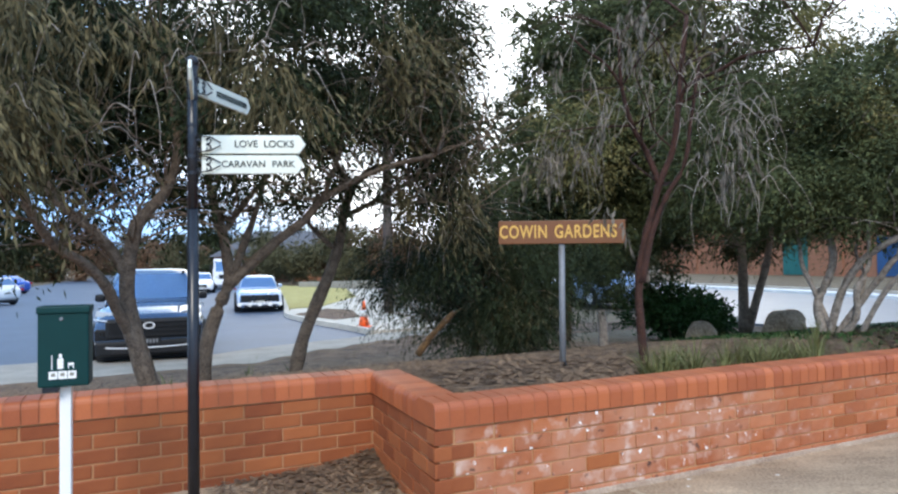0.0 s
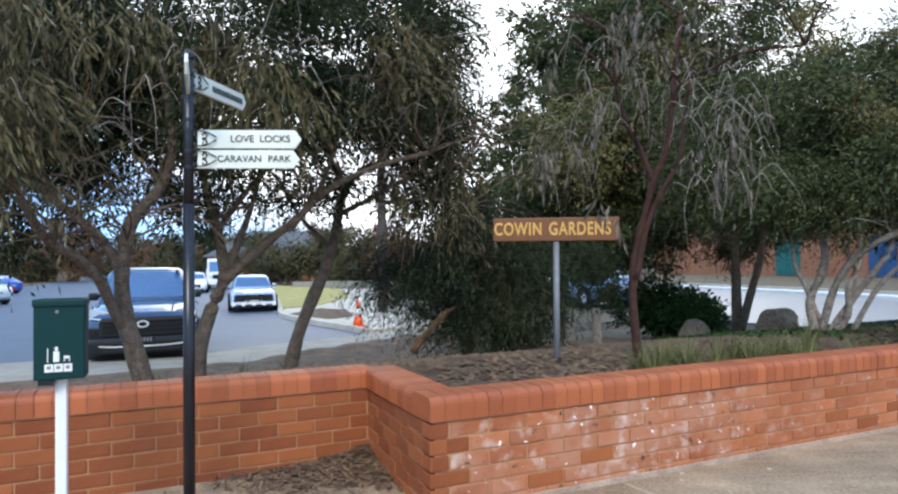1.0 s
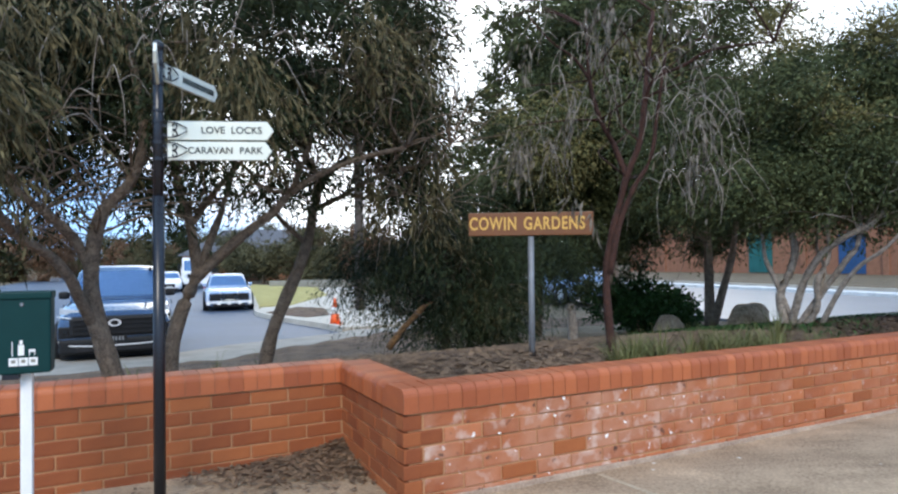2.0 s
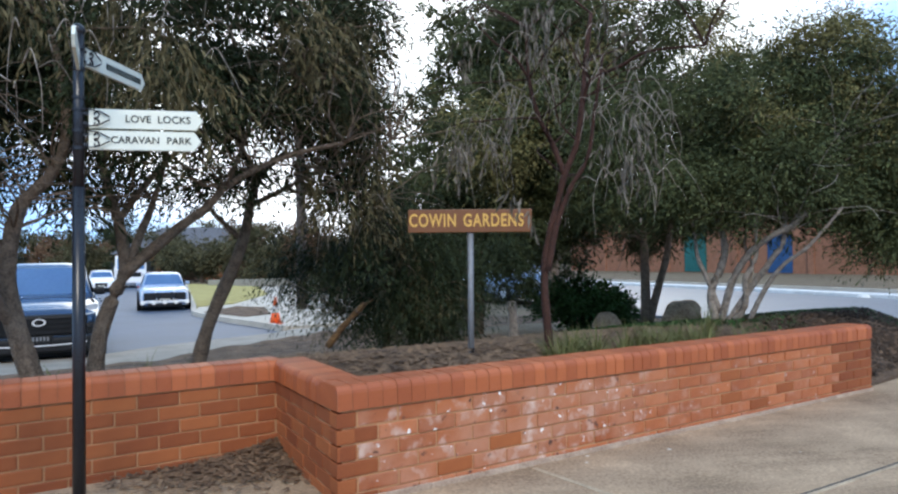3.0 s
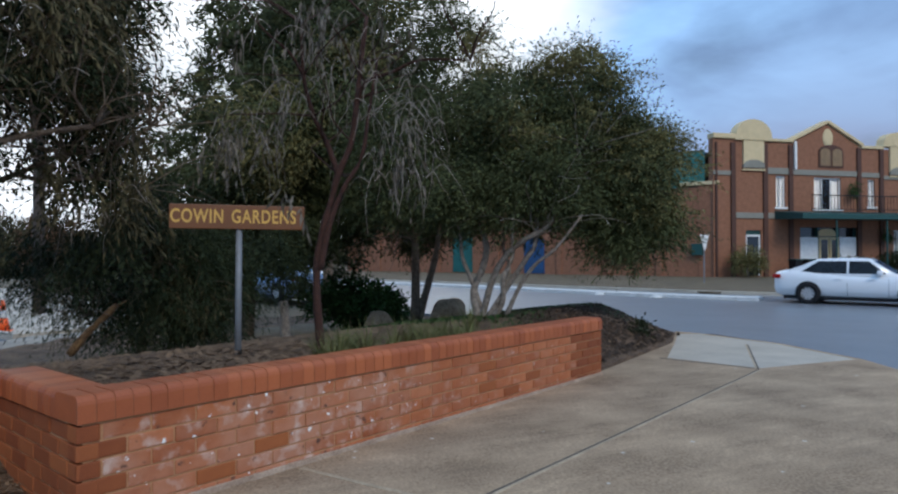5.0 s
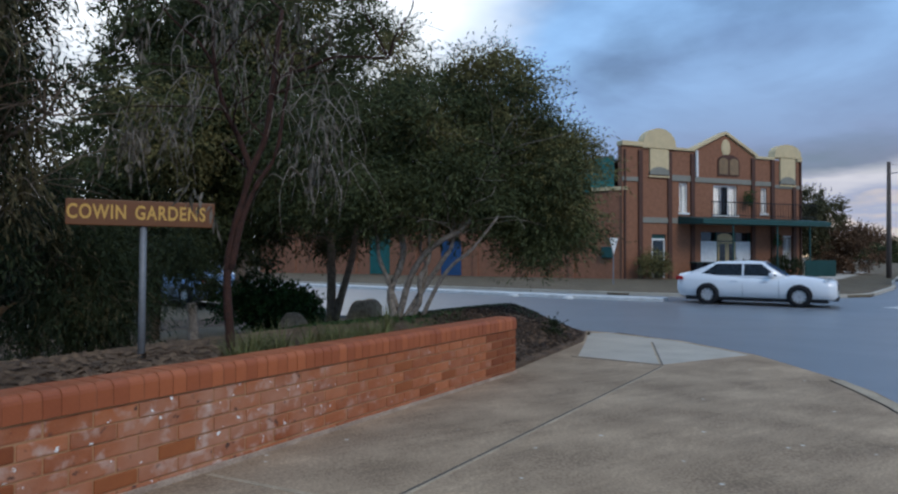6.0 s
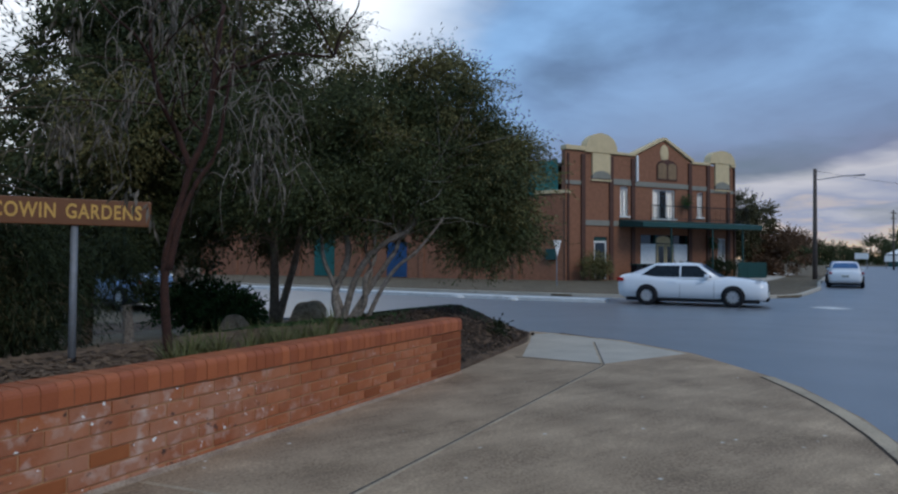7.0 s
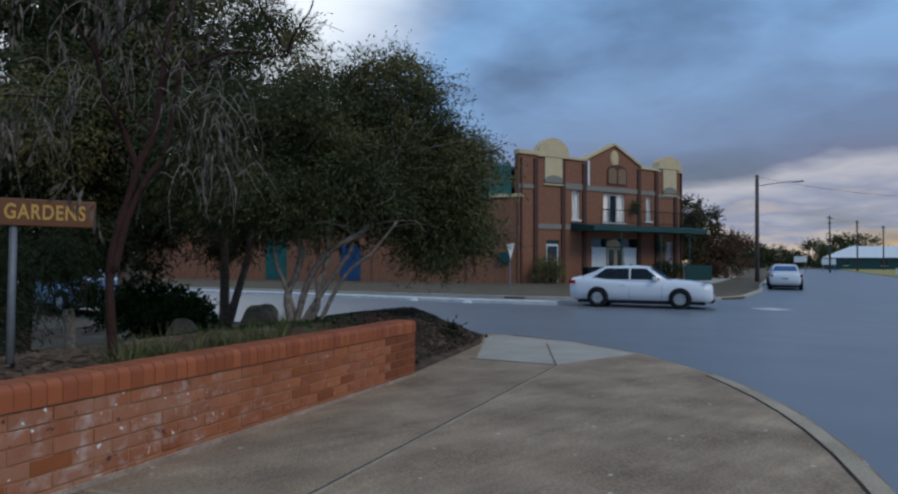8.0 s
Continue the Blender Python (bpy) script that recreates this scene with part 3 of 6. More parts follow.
def limb(bm, pts, r0, r1, sides=8, rough=0.12, seed=1):
    """A limb through a few points, curved and knobbly."""
    pts = [Vector(p) for p in pts]
    fine = []
    for i in range(len(pts) - 1):
        a, b, c, d = pts[max(i - 1, 0)], pts[i], pts[i + 1], pts[min(i + 2, len(pts) - 1)]
        for s in range(4):
            t = s / 4
            fine.append(0.5 * ((2 * b) + (c - a) * t + (2 * a - 5 * b + 4 * c - d) * t * t + (3 * b - a - 3 * c + d) * t ** 3))
    fine.append(pts[-1])
    n = len(fine)
    radii = []
    for i, p in enumerate(fine):
        r = r0 + (r1 - r0) * i / (n - 1)
        radii.append(r * (1 + rough * noise.noise(p * 5 + Vector((seed, 0, 0)))))
    return tube(bm, fine, radii, sides)


def twigs(bm, starts, count, reach, seed, drop=0.3):
    rng = random.Random(seed)
    for _ in range(count):
        a = Vector(rng.choice(starts))
        d = Vector((rng.uniform(-1, 1), rng.uniform(-1, 1), rng.uniform(0.0, 1.1))).normalized()
        pts, p = [a], a
        for k in range(4):
            p = p + d * reach * rng.uniform(0.15, 0.32)
            d = (d + Vector((rng.uniform(-0.5, 0.5), rng.uniform(-0.5, 0.5), rng.uniform(-0.4, 0.3) - drop * 0.3 * k))).normalized()
            pts.append(p)
        limb(bm, pts, rng.uniform(0.006, 0.012), 0.002, 4, 0, seed)


def droops(bm, centre, radii, count, seed):
    """Thin boughs that arch outwards and hang."""
    rng = random.Random(seed)
    for _ in range(count):
        p = Vector([c + r * rng.uniform(-1, 1) for c, r in zip(centre, radii)])
        a = rng.uniform(0, 6.28)
        o = Vector((math.cos(a), math.sin(a), 0)) * rng.uniform(0.06, 0.30)
        n = rng.uniform(0.15, 0.55)
        limb(bm, [p, p + o * 0.5 + Vector((0, 0, 0.06)), p + o + Vector((0, 0, -0.08)), p + o * 1.25 + Vector((0, 0, -n * 0.5)), p + o * 1.35 + Vector((rng.uniform(-0.06, 0.06), 0, -n))], 0.005, 0.0015, 4, 0, seed)


def tree(label, foot, limbs, bark, crowns, twig=(), name="tree", category="tree", droop=()):
    """limbs: (points, radius at foot, radius at tip), the first is the trunk; crowns: arguments for leaves()."""
    ob = thing(name, label, category)
    ob.location = foot
    inv = Matrix.Translation(-Vector(foot))
    for i, (pts, r0, r1) in enumerate(limbs):
        bm = limb(bmesh.new(), pts, r0, r1, 10, 0.2, i)
        bm.transform(inv)
        part("trunk" if i == 0 else "limb", bm, bark, ob, smooth=True)
    if twig:
        bm = bmesh.new()
        twigs(bm, twig[0], twig[1], twig[2], twig[3])
        bm.transform(inv)
        part("branchwork", bm, bark, ob, smooth=True)
    if droop:
        for k, (centre, radii, count) in enumerate(droop):
            for j in range(count):
                bm = bmesh.new()
                droops(bm, centre, radii, 1, 300 + 100 * k + j)
                bm.transform(inv)
                part("hanging_twig", bm, M["palebark"], ob, "pale drooping twig", True)
    for c in crowns:
        o = leaves("crown", c["m"], ob, c["blobs"], c["size"], c["width"], c["hang"], c["seed"], c.get("strand", 9), c.get("spread", 0.05), "", c.get("loose", 0.6), c.get("clump", 1), c.get("puff", 0.085), c.get("bow", 0.62))
        o.matrix_parent_inverse = inv
    return ob


A1 = [(-2.27, 5.07, 0.30), (-2.34, 5.03, 0.6), (-2.42, 5.05, 0.86), (-2.44, 5.04, 1.12), (-2.41, 5.05, 1.43), (-2.39, 5.17, 1.65), (-2.26, 5.34, 1.89), (-2.22, 5.47, 2.3), (-2.3, 5.4, 3.0)]
A2 = [(-2.40, 5.06, 0.73), (-2.45, 4.92, 0.94), (-2.47, 4.8, 1.13), (-2.54, 4.65, 1.3), (-2.64, 4.48, 1.42), (-2.69, 4.33, 1.59), (-2.74, 4.18, 1.9)]
A3 = [(-2.44, 5.04, 1.21), (-2.55, 4.99, 1.43), (-2.71, 4.9, 1.62), (-2.92, 4.9, 1.81), (-3.1, 4.9, 2.3)]
tree("weeping bottlebrush tree with drooping olive foliage and forked trunk", (-2.27, 5.07, 0.36),
     [(A1, 0.075, 0.03), (A2, 0.045, 0.02), (A3, 0.05, 0.02)], M["bark"],
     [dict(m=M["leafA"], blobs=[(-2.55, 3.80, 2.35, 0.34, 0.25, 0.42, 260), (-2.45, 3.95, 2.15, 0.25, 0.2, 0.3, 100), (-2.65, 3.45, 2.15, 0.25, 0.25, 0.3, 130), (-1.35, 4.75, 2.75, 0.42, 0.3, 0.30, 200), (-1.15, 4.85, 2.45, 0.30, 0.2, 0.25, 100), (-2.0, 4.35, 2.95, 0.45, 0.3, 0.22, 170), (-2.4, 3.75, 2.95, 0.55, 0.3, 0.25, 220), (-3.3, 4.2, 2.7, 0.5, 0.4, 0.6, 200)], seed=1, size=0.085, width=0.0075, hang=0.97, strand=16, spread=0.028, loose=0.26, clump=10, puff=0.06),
      # inner and back leaves, coloured near black for the shade behind the sprays
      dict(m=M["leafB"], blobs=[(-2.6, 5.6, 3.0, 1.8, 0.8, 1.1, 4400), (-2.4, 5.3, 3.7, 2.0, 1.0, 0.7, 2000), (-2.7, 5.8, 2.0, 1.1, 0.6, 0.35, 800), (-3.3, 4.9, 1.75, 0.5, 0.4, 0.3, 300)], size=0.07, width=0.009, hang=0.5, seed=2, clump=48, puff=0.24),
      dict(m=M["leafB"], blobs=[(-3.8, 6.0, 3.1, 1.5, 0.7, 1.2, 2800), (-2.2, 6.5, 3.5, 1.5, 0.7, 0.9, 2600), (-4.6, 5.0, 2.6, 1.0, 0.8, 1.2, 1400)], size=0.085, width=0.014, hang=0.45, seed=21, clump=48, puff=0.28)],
     (A1[4:] + A3[2:] + A2[4:], 80, 1.2, 5), droop=[((-2.6, 4.1, 2.7), (1.2, 0.5, 0.6), 34), ((-1.5, 4.8, 2.9), (0.7, 0.4, 0.4), 14)])
B1 = [(-2.2, 5.9, 0.2), (-2.16, 5.92, 0.57), (-2.09, 6.0, 0.87), (-2.01, 6.08, 1.12), (-2.06, 6.16, 1.39), (-2.11, 6.15, 1.65), (-2.23, 6.21, 2.03), (-2.3, 6.19, 2.8)]
B2 = [(-2.03, 6.07, 1.07), (-1.82, 6.14, 1.28), (-1.57, 6.21, 1.51), (-1.36, 6.25, 1.67), (-1.2, 6.29, 1.86), (-0.94, 6.33, 2.03), (-0.56, 6.38, 2.19), (-0.11, 6.3, 2.28)]
B3 = [(-1.98, 6.08, 1.15), (-1.92, 6.21, 1.44), (-1.87, 6.33, 1.66), (-1.82, 6.45, 1.94), (-1.7, 6.5, 2.5)]
B4 = [(-2.09, 6.15, 1.55), (-1.85, 6.3, 1.95), (-1.5, 6.45, 2.35), (-1.0, 6.5, 2.6), (-0.5, 6.55, 2.95), (-0.3, 6.5, 3.4)]
B5 = [(-1.2, 6.29, 1.86), (-1.05, 6.4, 2.3), (-1.0, 6.5, 2.8), (-1.2, 6.5, 3.4)]
tree("leaning grey-barked tree with drooping dull green foliage", (-2.2, 5.9, 0.27), [(B1, 0.07, 0.03), (B2, 0.055, 0.02), (B3, 0.04, 0.02), (B4, 0.032, 0.012), (B5, 0.026, 0.01)], M["bark"],
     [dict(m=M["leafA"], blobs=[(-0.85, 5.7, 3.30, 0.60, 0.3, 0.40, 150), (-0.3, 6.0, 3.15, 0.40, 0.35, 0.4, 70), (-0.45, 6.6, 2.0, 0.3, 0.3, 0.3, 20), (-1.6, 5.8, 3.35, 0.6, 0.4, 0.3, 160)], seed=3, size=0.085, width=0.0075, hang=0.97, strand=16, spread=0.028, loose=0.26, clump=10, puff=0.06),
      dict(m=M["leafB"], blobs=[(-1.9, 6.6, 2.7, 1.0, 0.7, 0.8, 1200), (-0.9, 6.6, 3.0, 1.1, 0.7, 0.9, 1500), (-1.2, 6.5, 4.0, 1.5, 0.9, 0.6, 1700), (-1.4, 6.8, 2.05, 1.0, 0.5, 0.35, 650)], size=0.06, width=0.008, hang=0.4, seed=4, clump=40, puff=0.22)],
     (B1[5:] + B2[4:] + B3[3:] + B4[2:] + B5[1:], 130, 1.3, 6), droop=[((-0.9, 6.0, 3.1), (1.2, 0.4, 0.6), 24)])
C1 = [(-1.64, 7.01, 0.1), (-1.55, 7.03, 0.48), (-1.41, 7.06, 0.84), (-1.28, 7.09, 1.14), (-1.18, 7.1, 1.44), (-1.12, 7.11, 1.75), (-1.07, 7.12, 2.05), (-1.2, 7.1, 2.36), (-1.35, 7.07, 3.0)]
C3 = [(-1.12, 7.11, 1.75), (-0.75, 7.0, 1.92), (-0.35, 6.95, 2.12), (0.05, 6.9, 2.2), (0.35, 6.9, 2.42)]
C4 = [(-1.20, 7.1, 1.40), (-1.5, 7.0, 1.72), (-1.75, 7.0, 2.15), (-2.1, 7.0, 2.4)]
C5 = [(-0.75, 7.0, 1.92), (-0.5, 6.95, 1.86), (-0.1, 6.9, 1.9), (0.2, 6.9, 1.78)]
C2 = [(-1.09, 7.12, 1.96), (-0.87, 7.15, 2.24), (-0.56, 7.18, 2.42), (-0.5, 7.18, 3.2)]
tree("slender dark-trunked tree leaning over leaf litter", (-1.64, 7.01, 0.16), [(C1, 0.075, 0.03), (C2, 0.04, 0.02), (C3, 0.03, 0.01), (C4, 0.03, 0.01), (C5, 0.022, 0.008)], M["bark"],
     # the blob at z 5.2 is added out of view to shade the shrubs below
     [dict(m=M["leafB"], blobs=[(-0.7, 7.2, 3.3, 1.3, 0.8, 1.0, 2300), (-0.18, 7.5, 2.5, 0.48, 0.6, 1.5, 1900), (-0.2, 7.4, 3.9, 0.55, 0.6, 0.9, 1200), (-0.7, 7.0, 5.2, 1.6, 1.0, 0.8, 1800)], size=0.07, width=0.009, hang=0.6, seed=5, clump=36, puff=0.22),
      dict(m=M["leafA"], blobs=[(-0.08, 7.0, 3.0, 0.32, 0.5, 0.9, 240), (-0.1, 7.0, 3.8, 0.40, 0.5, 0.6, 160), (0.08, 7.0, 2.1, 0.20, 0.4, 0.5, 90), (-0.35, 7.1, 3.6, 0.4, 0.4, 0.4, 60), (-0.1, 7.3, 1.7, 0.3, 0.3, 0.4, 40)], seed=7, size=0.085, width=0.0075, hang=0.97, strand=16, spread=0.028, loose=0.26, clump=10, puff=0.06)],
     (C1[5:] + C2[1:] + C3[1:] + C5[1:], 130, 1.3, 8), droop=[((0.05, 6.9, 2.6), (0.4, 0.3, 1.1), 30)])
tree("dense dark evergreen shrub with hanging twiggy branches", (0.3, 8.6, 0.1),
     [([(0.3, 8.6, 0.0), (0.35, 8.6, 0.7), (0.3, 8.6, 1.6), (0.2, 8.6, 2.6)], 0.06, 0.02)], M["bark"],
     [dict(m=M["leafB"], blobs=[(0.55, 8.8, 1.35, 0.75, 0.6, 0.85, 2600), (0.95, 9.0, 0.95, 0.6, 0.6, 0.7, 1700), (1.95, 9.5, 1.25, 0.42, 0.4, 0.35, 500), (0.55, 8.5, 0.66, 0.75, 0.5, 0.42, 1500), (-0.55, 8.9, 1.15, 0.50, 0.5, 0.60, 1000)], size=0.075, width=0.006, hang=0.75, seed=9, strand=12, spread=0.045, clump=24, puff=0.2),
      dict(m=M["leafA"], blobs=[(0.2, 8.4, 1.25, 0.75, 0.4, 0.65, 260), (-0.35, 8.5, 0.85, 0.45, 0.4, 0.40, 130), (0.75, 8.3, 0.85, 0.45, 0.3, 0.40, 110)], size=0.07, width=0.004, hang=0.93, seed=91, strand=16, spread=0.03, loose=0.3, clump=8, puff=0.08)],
     ([(0.3, 8.6, 0.5), (0.3, 8.6, 0.9), (0.3, 8.6, 1.6), (-0.2, 8.5, 0.5), (0.7, 8.6, 0.6)], 110, 0.9, 11), "shrub", "shrub")
E1 = [(1.74, 5.95, 0.25), (1.7, 5.96, 0.71), (1.71, 6.01, 1.07), (1.77, 6.04, 1.38), (1.85, 6.02, 1.69), (1.91, 6.0, 1.94), (2.03, 5.97, 2.25), (2.08, 5.95, 2.65), (2.14, 6.03, 2.99), (2.23, 6.11, 3.5)]
E2 = [(1.91, 6.0, 1.94), (1.81, 6.03, 2.23), (1.67, 5.97, 2.46), (1.56, 5.9, 2.8), (1.52, 5.81, 3.24)]
E3 = [(2.08, 5.95, 2.6), (2.12, 5.83, 2.78), (2.3, 5.54, 2.84), (2.46, 5.36, 2.91), (2.77, 4.98, 2.85)]
E4 = [(1.73, 5.99, 1.05), (1.82, 6.0, 1.45), (1.95, 5.98, 1.8), (2.12, 5.95, 2.1), (2.2, 5.98, 2.5), (2.32, 6.05, 3.1)]
E5 = [(1.56, 5.9, 2.8), (1.42, 5.85, 2.98), (1.2, 5.8, 3.12), (1.0, 5.8, 3.35)]
tree("young gum tree with reddish peeling trunk and sparse grey hanging leaves", (1.74, 5.95, 0.3), [(E1, 0.040, 0.022), (E2, 0.032, 0.012), (E3, 0.022, 0.007), (E4, 0.034, 0.012), (E5, 0.016, 0.005)], M["redbark"],
     # the dense blob at z 4.7 is unseen, added to keep light off the soil
     [dict(m=M["leafC"], blobs=[(1.9, 5.8, 3.3, 1.0, 0.6, 0.45, 56), (1.12, 6.35, 2.25, 0.28, 0.2, 0.22, 28), (2.45, 5.6, 2.25, 0.40, 0.4, 0.40, 36), (2.6, 5.3, 2.95, 0.7, 0.4, 0.25, 22), (1.9, 5.9, 2.6, 0.45, 0.3, 0.3, 8), (1.9, 6.2, 4.7, 1.3, 1.0, 0.55, 420), (1.345, 5.33, 1.64, 0.03, 0.04, 0.03, 9)], size=0.10, width=0.0100, hang=0.96, seed=12, strand=8, spread=0.040, loose=0.26, clump=5, puff=0.06, bow=0.25)],
     (E1[5:] + E2 + E3, 30, 1.0, 13), droop=[((1.9, 5.8, 3.0), (0.9, 0.4, 0.45), 34), ((2.45, 5.6, 2.25), (0.4, 0.3, 0.40), 34), ((1.2, 6.35, 2.3), (0.3, 0.12, 0.25), 22), ((1.9, 5.8, 2.6), (0.5, 0.3, 0.3), 16)])
G1 = [(4.63, 8.23, 0.2), (4.56, 8.26, 0.66), (4.67, 8.21, 0.97), (4.72, 8.18, 1.28), (4.66, 8.33, 1.75), (4.54, 8.5, 2.08), (4.5, 8.6, 3.0)]
G2 = [(4.66, 8.21, 0.25), (4.74, 8.05, 0.82), (4.88, 7.85, 1.2), (5.06, 7.62, 1.41), (5.31, 7.5, 1.58), (5.58, 7.48, 2.05), (5.76, 7.47, 2.41), (5.97, 7.43, 2.65)]
G3 = [(4.72, 8.18, 0.25), (4.93, 7.94, 0.74), (5.09, 7.72, 1.12), (5.2, 7.64, 1.41), (5.3, 7.8, 2.4)]
G4 = [(4.84, 7.88, 0.3), (4.97, 7.68, 0.76), (5.09, 7.48, 1.05), (5.25, 7.25, 1.26), (5.5, 7.0, 1.7)]
G5 = [(4.66, 8.2, 0.4), (4.52, 8.28, 0.85), (4.42, 8.34, 1.15), (4.40, 8.38, 1.5), (4.26, 8.45, 1.95), (4.1, 8.5, 2.4)]
G6 = [(4.90, 7.95, 0.7), (5.02, 8.05, 1.0), (4.98, 8.15, 1.3), (5.1, 8.2, 1.7)]
G7 = [(4.70, 8.12, 0.2), (4.86, 7.98, 0.5), (4.83, 7.9, 0.85), (4.95, 7.85, 1.15), (4.92, 7.8, 1.5), (5.0, 7.8, 2.0)]
tree("many-stemmed paperbark tree with pale twisted limbs and dense crown", (4.63, 8.23, 0.28), [(G1, 0.06, 0.03), (G2, 0.05, 0.02), (G3, 0.045, 0.02), (G4, 0.035, 0.015), (G5, 0.035, 0.014), (G6, 0.026, 0.012), (G7, 0.05, 0.016)], M["palebark"],
     [dict(m=M["leafD"], blobs=[(5.6, 8.0, 2.9, 1.4, 1.1, 1.1, 6200), (6.5, 7.6, 2.35, 0.85, 0.8, 0.9, 2800), (4.2, 8.9, 2.8, 1.1, 0.8, 1.0, 4300), (6.2, 8.6, 3.6, 1.0, 0.9, 0.75, 1700), (5.2, 8.2, 1.95, 1.2, 0.7, 0.35, 1800), (6.7, 7.6, 1.85, 0.7, 0.6, 0.35, 1000), (6.75, 7.4, 1.55, 0.60, 0.5, 0.34, 1300), (5.3, 7.45, 2.25, 0.75, 0.35, 0.45, 1500), (4.3, 8.1, 2.1, 0.6, 0.4, 0.45, 900)], size=0.06, width=0.0095, hang=0.3, seed=14, strand=11, spread=0.036, clump=80, puff=0.32),
      # tufts in the paler leaf colour where light catches this crown
      dict(m=M["leafG"], blobs=[(5.5, 7.9, 3.2, 1.2, 1.0, 0.95, 1700), (6.8, 7.6, 2.5, 0.75, 0.7, 0.85, 2200), (6.3, 8.5, 3.75, 0.95, 0.9, 0.7, 1500), (7.25, 7.9, 2.5, 0.5, 0.6, 0.8, 1300), (6.9, 7.6, 1.9, 0.6, 0.6, 0.4, 700)], size=0.06, width=0.0095, hang=0.3, seed=141, strand=11, spread=0.036, clump=80, puff=0.26)],
     (G1[4:] + G2[4:] + G3[3:], 60, 1.4, 15))
F1 = [(4.84, 10.98, 0.0), (4.84, 10.98, 0.75), (4.83, 10.98, 1.41), (4.81, 10.99, 2.6)]
F2 = [(4.88, 10.96, 0.0), (5.05, 10.89, 0.66), (5.18, 10.83, 1.22), (5.3, 10.79, 2.2)]
tree("tall evergreen tree with two dark stems and a broad crown", (4.84, 10.98, 0.05), [(F1, 0.09, 0.05), (F2, 0.08, 0.04)], M["bark"],
     [dict(m=M["leafD"], blobs=[(3.6, 11.4, 3.9, 2.1, 1.1, 1.9, 6200), (5.8, 11.4, 3.8, 2.1, 1.1, 1.9, 6200), (4.6, 11.5, 2.4, 2.4, 0.9, 0.8, 3000), (2.3, 11.6, 2.5, 1.2, 0.8, 1.3, 2600), (4.4, 11.2, 5.5, 1.6, 1.1, 1.1, 2200), (4.6, 11.7, 1.9, 2.2, 0.6, 0.5, 2000)], size=0.075, width=0.012, hang=0.30, seed=16, strand=12, spread=0.042, clump=80, puff=0.42),
      # paler tufts again, painting the lit lumps of the broad crown
      dict(m=M["leafG"], blobs=[(2.7, 11.0, 3.4, 1.3, 0.8, 0.9, 1700), (4.6, 10.8, 4.4, 1.8, 0.8, 1.2, 1400), (6.6, 11.0, 4.0, 1.3, 0.8, 1.2, 1100)], size=0.075, width=0.012, hang=0.30, seed=161, strand=12, spread=0.042, clump=80, puff=0.36)],
     ([F1[2], F1[3], F2[3]], 50, 1.8, 17))

# ---- the hotel ----
BL, BR = Vector((32.26, 28.8, -0.23)), Vector((46.66, 25.92, -0.23))
UNIT = 1.2  # metres to one unit of the hotel's own drawing
FU = (BR - BL).normalized()
FIN = Vector((-FU.y, FU.x, 0))
FACADE = Matrix(((FU.x, FIN.x, 0, BL.x), (FU.y, FIN.y, 0, BL.y), (0, 0, 1, BL.z), (0, 0, 0, 1))) @ Matrix.Scale(UNIT, 4)  # x along the front, y inward, z up
SU = Vector((-0.461, 0.887, 0))
SIN = Vector((SU.y, -SU.x, 0))
SIDE = Matrix(((SU.x, SIN.x, 0, BL.x), (SU.y, SIN.y, 0, BL.y), (0, 0, 1, BL.z), (0, 0, 0, 1))) @ Matrix.Scale(UNIT, 4)  # x along the long side, y inward
hotel = thing("hotel", "two-storey dark brick hotel with cream parapets and green awning", "building", FACADE)


def front_wall():
    """The brick front with its parapet line and the openings cut through."""
    t = 0.35
    line = [(-0.2, -0.3), (12.57, -0.3), (12.57, 6.75), (9.0, 6.75), (6.77, 7.95), (4.45, 6.85), (-0.2, 6.95)]
    bm = bmesh.new()
    a = [bm.verts.new((x, 0, z)) for x, z in line]
    b = [bm.verts.new((x, t, z)) for x, z in line]
    bm.faces.new(a); bm.faces.new(b[::-1])
    n = len(line)
    for k in range(n):
        bm.faces.new((a[k], b[k], b[(k + 1) % n], a[(k + 1) % n]))
    bmesh.ops.recalc_face_normals(bm, faces=bm.faces)
    return bm


HOLES = [(1.70, 2.62, -0.02, 2.32), (5.02, 8.74, -0.05, 2.5), (11.15, 11.85, 0.55, 2.36), (3.54, 4.12, 3.5, 5.15), (5.92, 7.66, 3.45, 5.12), (9.42, 9.90, 3.6, 5.08)]
wall = part("front_wall", front_wall(), M["wallbrick"], hotel, "dark red-brown brickwork")
cutter_mesh = bmesh.new()
for x0, x1, z0, z1 in HOLES:
    box(cutter_mesh, x0, x1, -0.5, 0.8, z0, z1)
cutter = new("cutter", mesh_of("cutter", cutter_mesh, M["wallbrick"]))
cutter.matrix_world = FACADE
mod = wall.modifiers.new("openings", "BOOLEAN")
mod.object, mod.solver, mod.operation = cutter, "EXACT", "DIFFERENCE"
bpy.context.view_layer.update()
cut = bpy.data.meshes.new_from_object(wall.evaluated_get(bpy.context.evaluated_depsgraph_get()))
wall.modifiers.clear()
wall.data = cut
bpy.data.objects.remove(cutter)
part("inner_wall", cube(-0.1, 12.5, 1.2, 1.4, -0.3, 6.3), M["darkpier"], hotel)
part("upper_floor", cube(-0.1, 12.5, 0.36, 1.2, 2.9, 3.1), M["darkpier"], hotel)


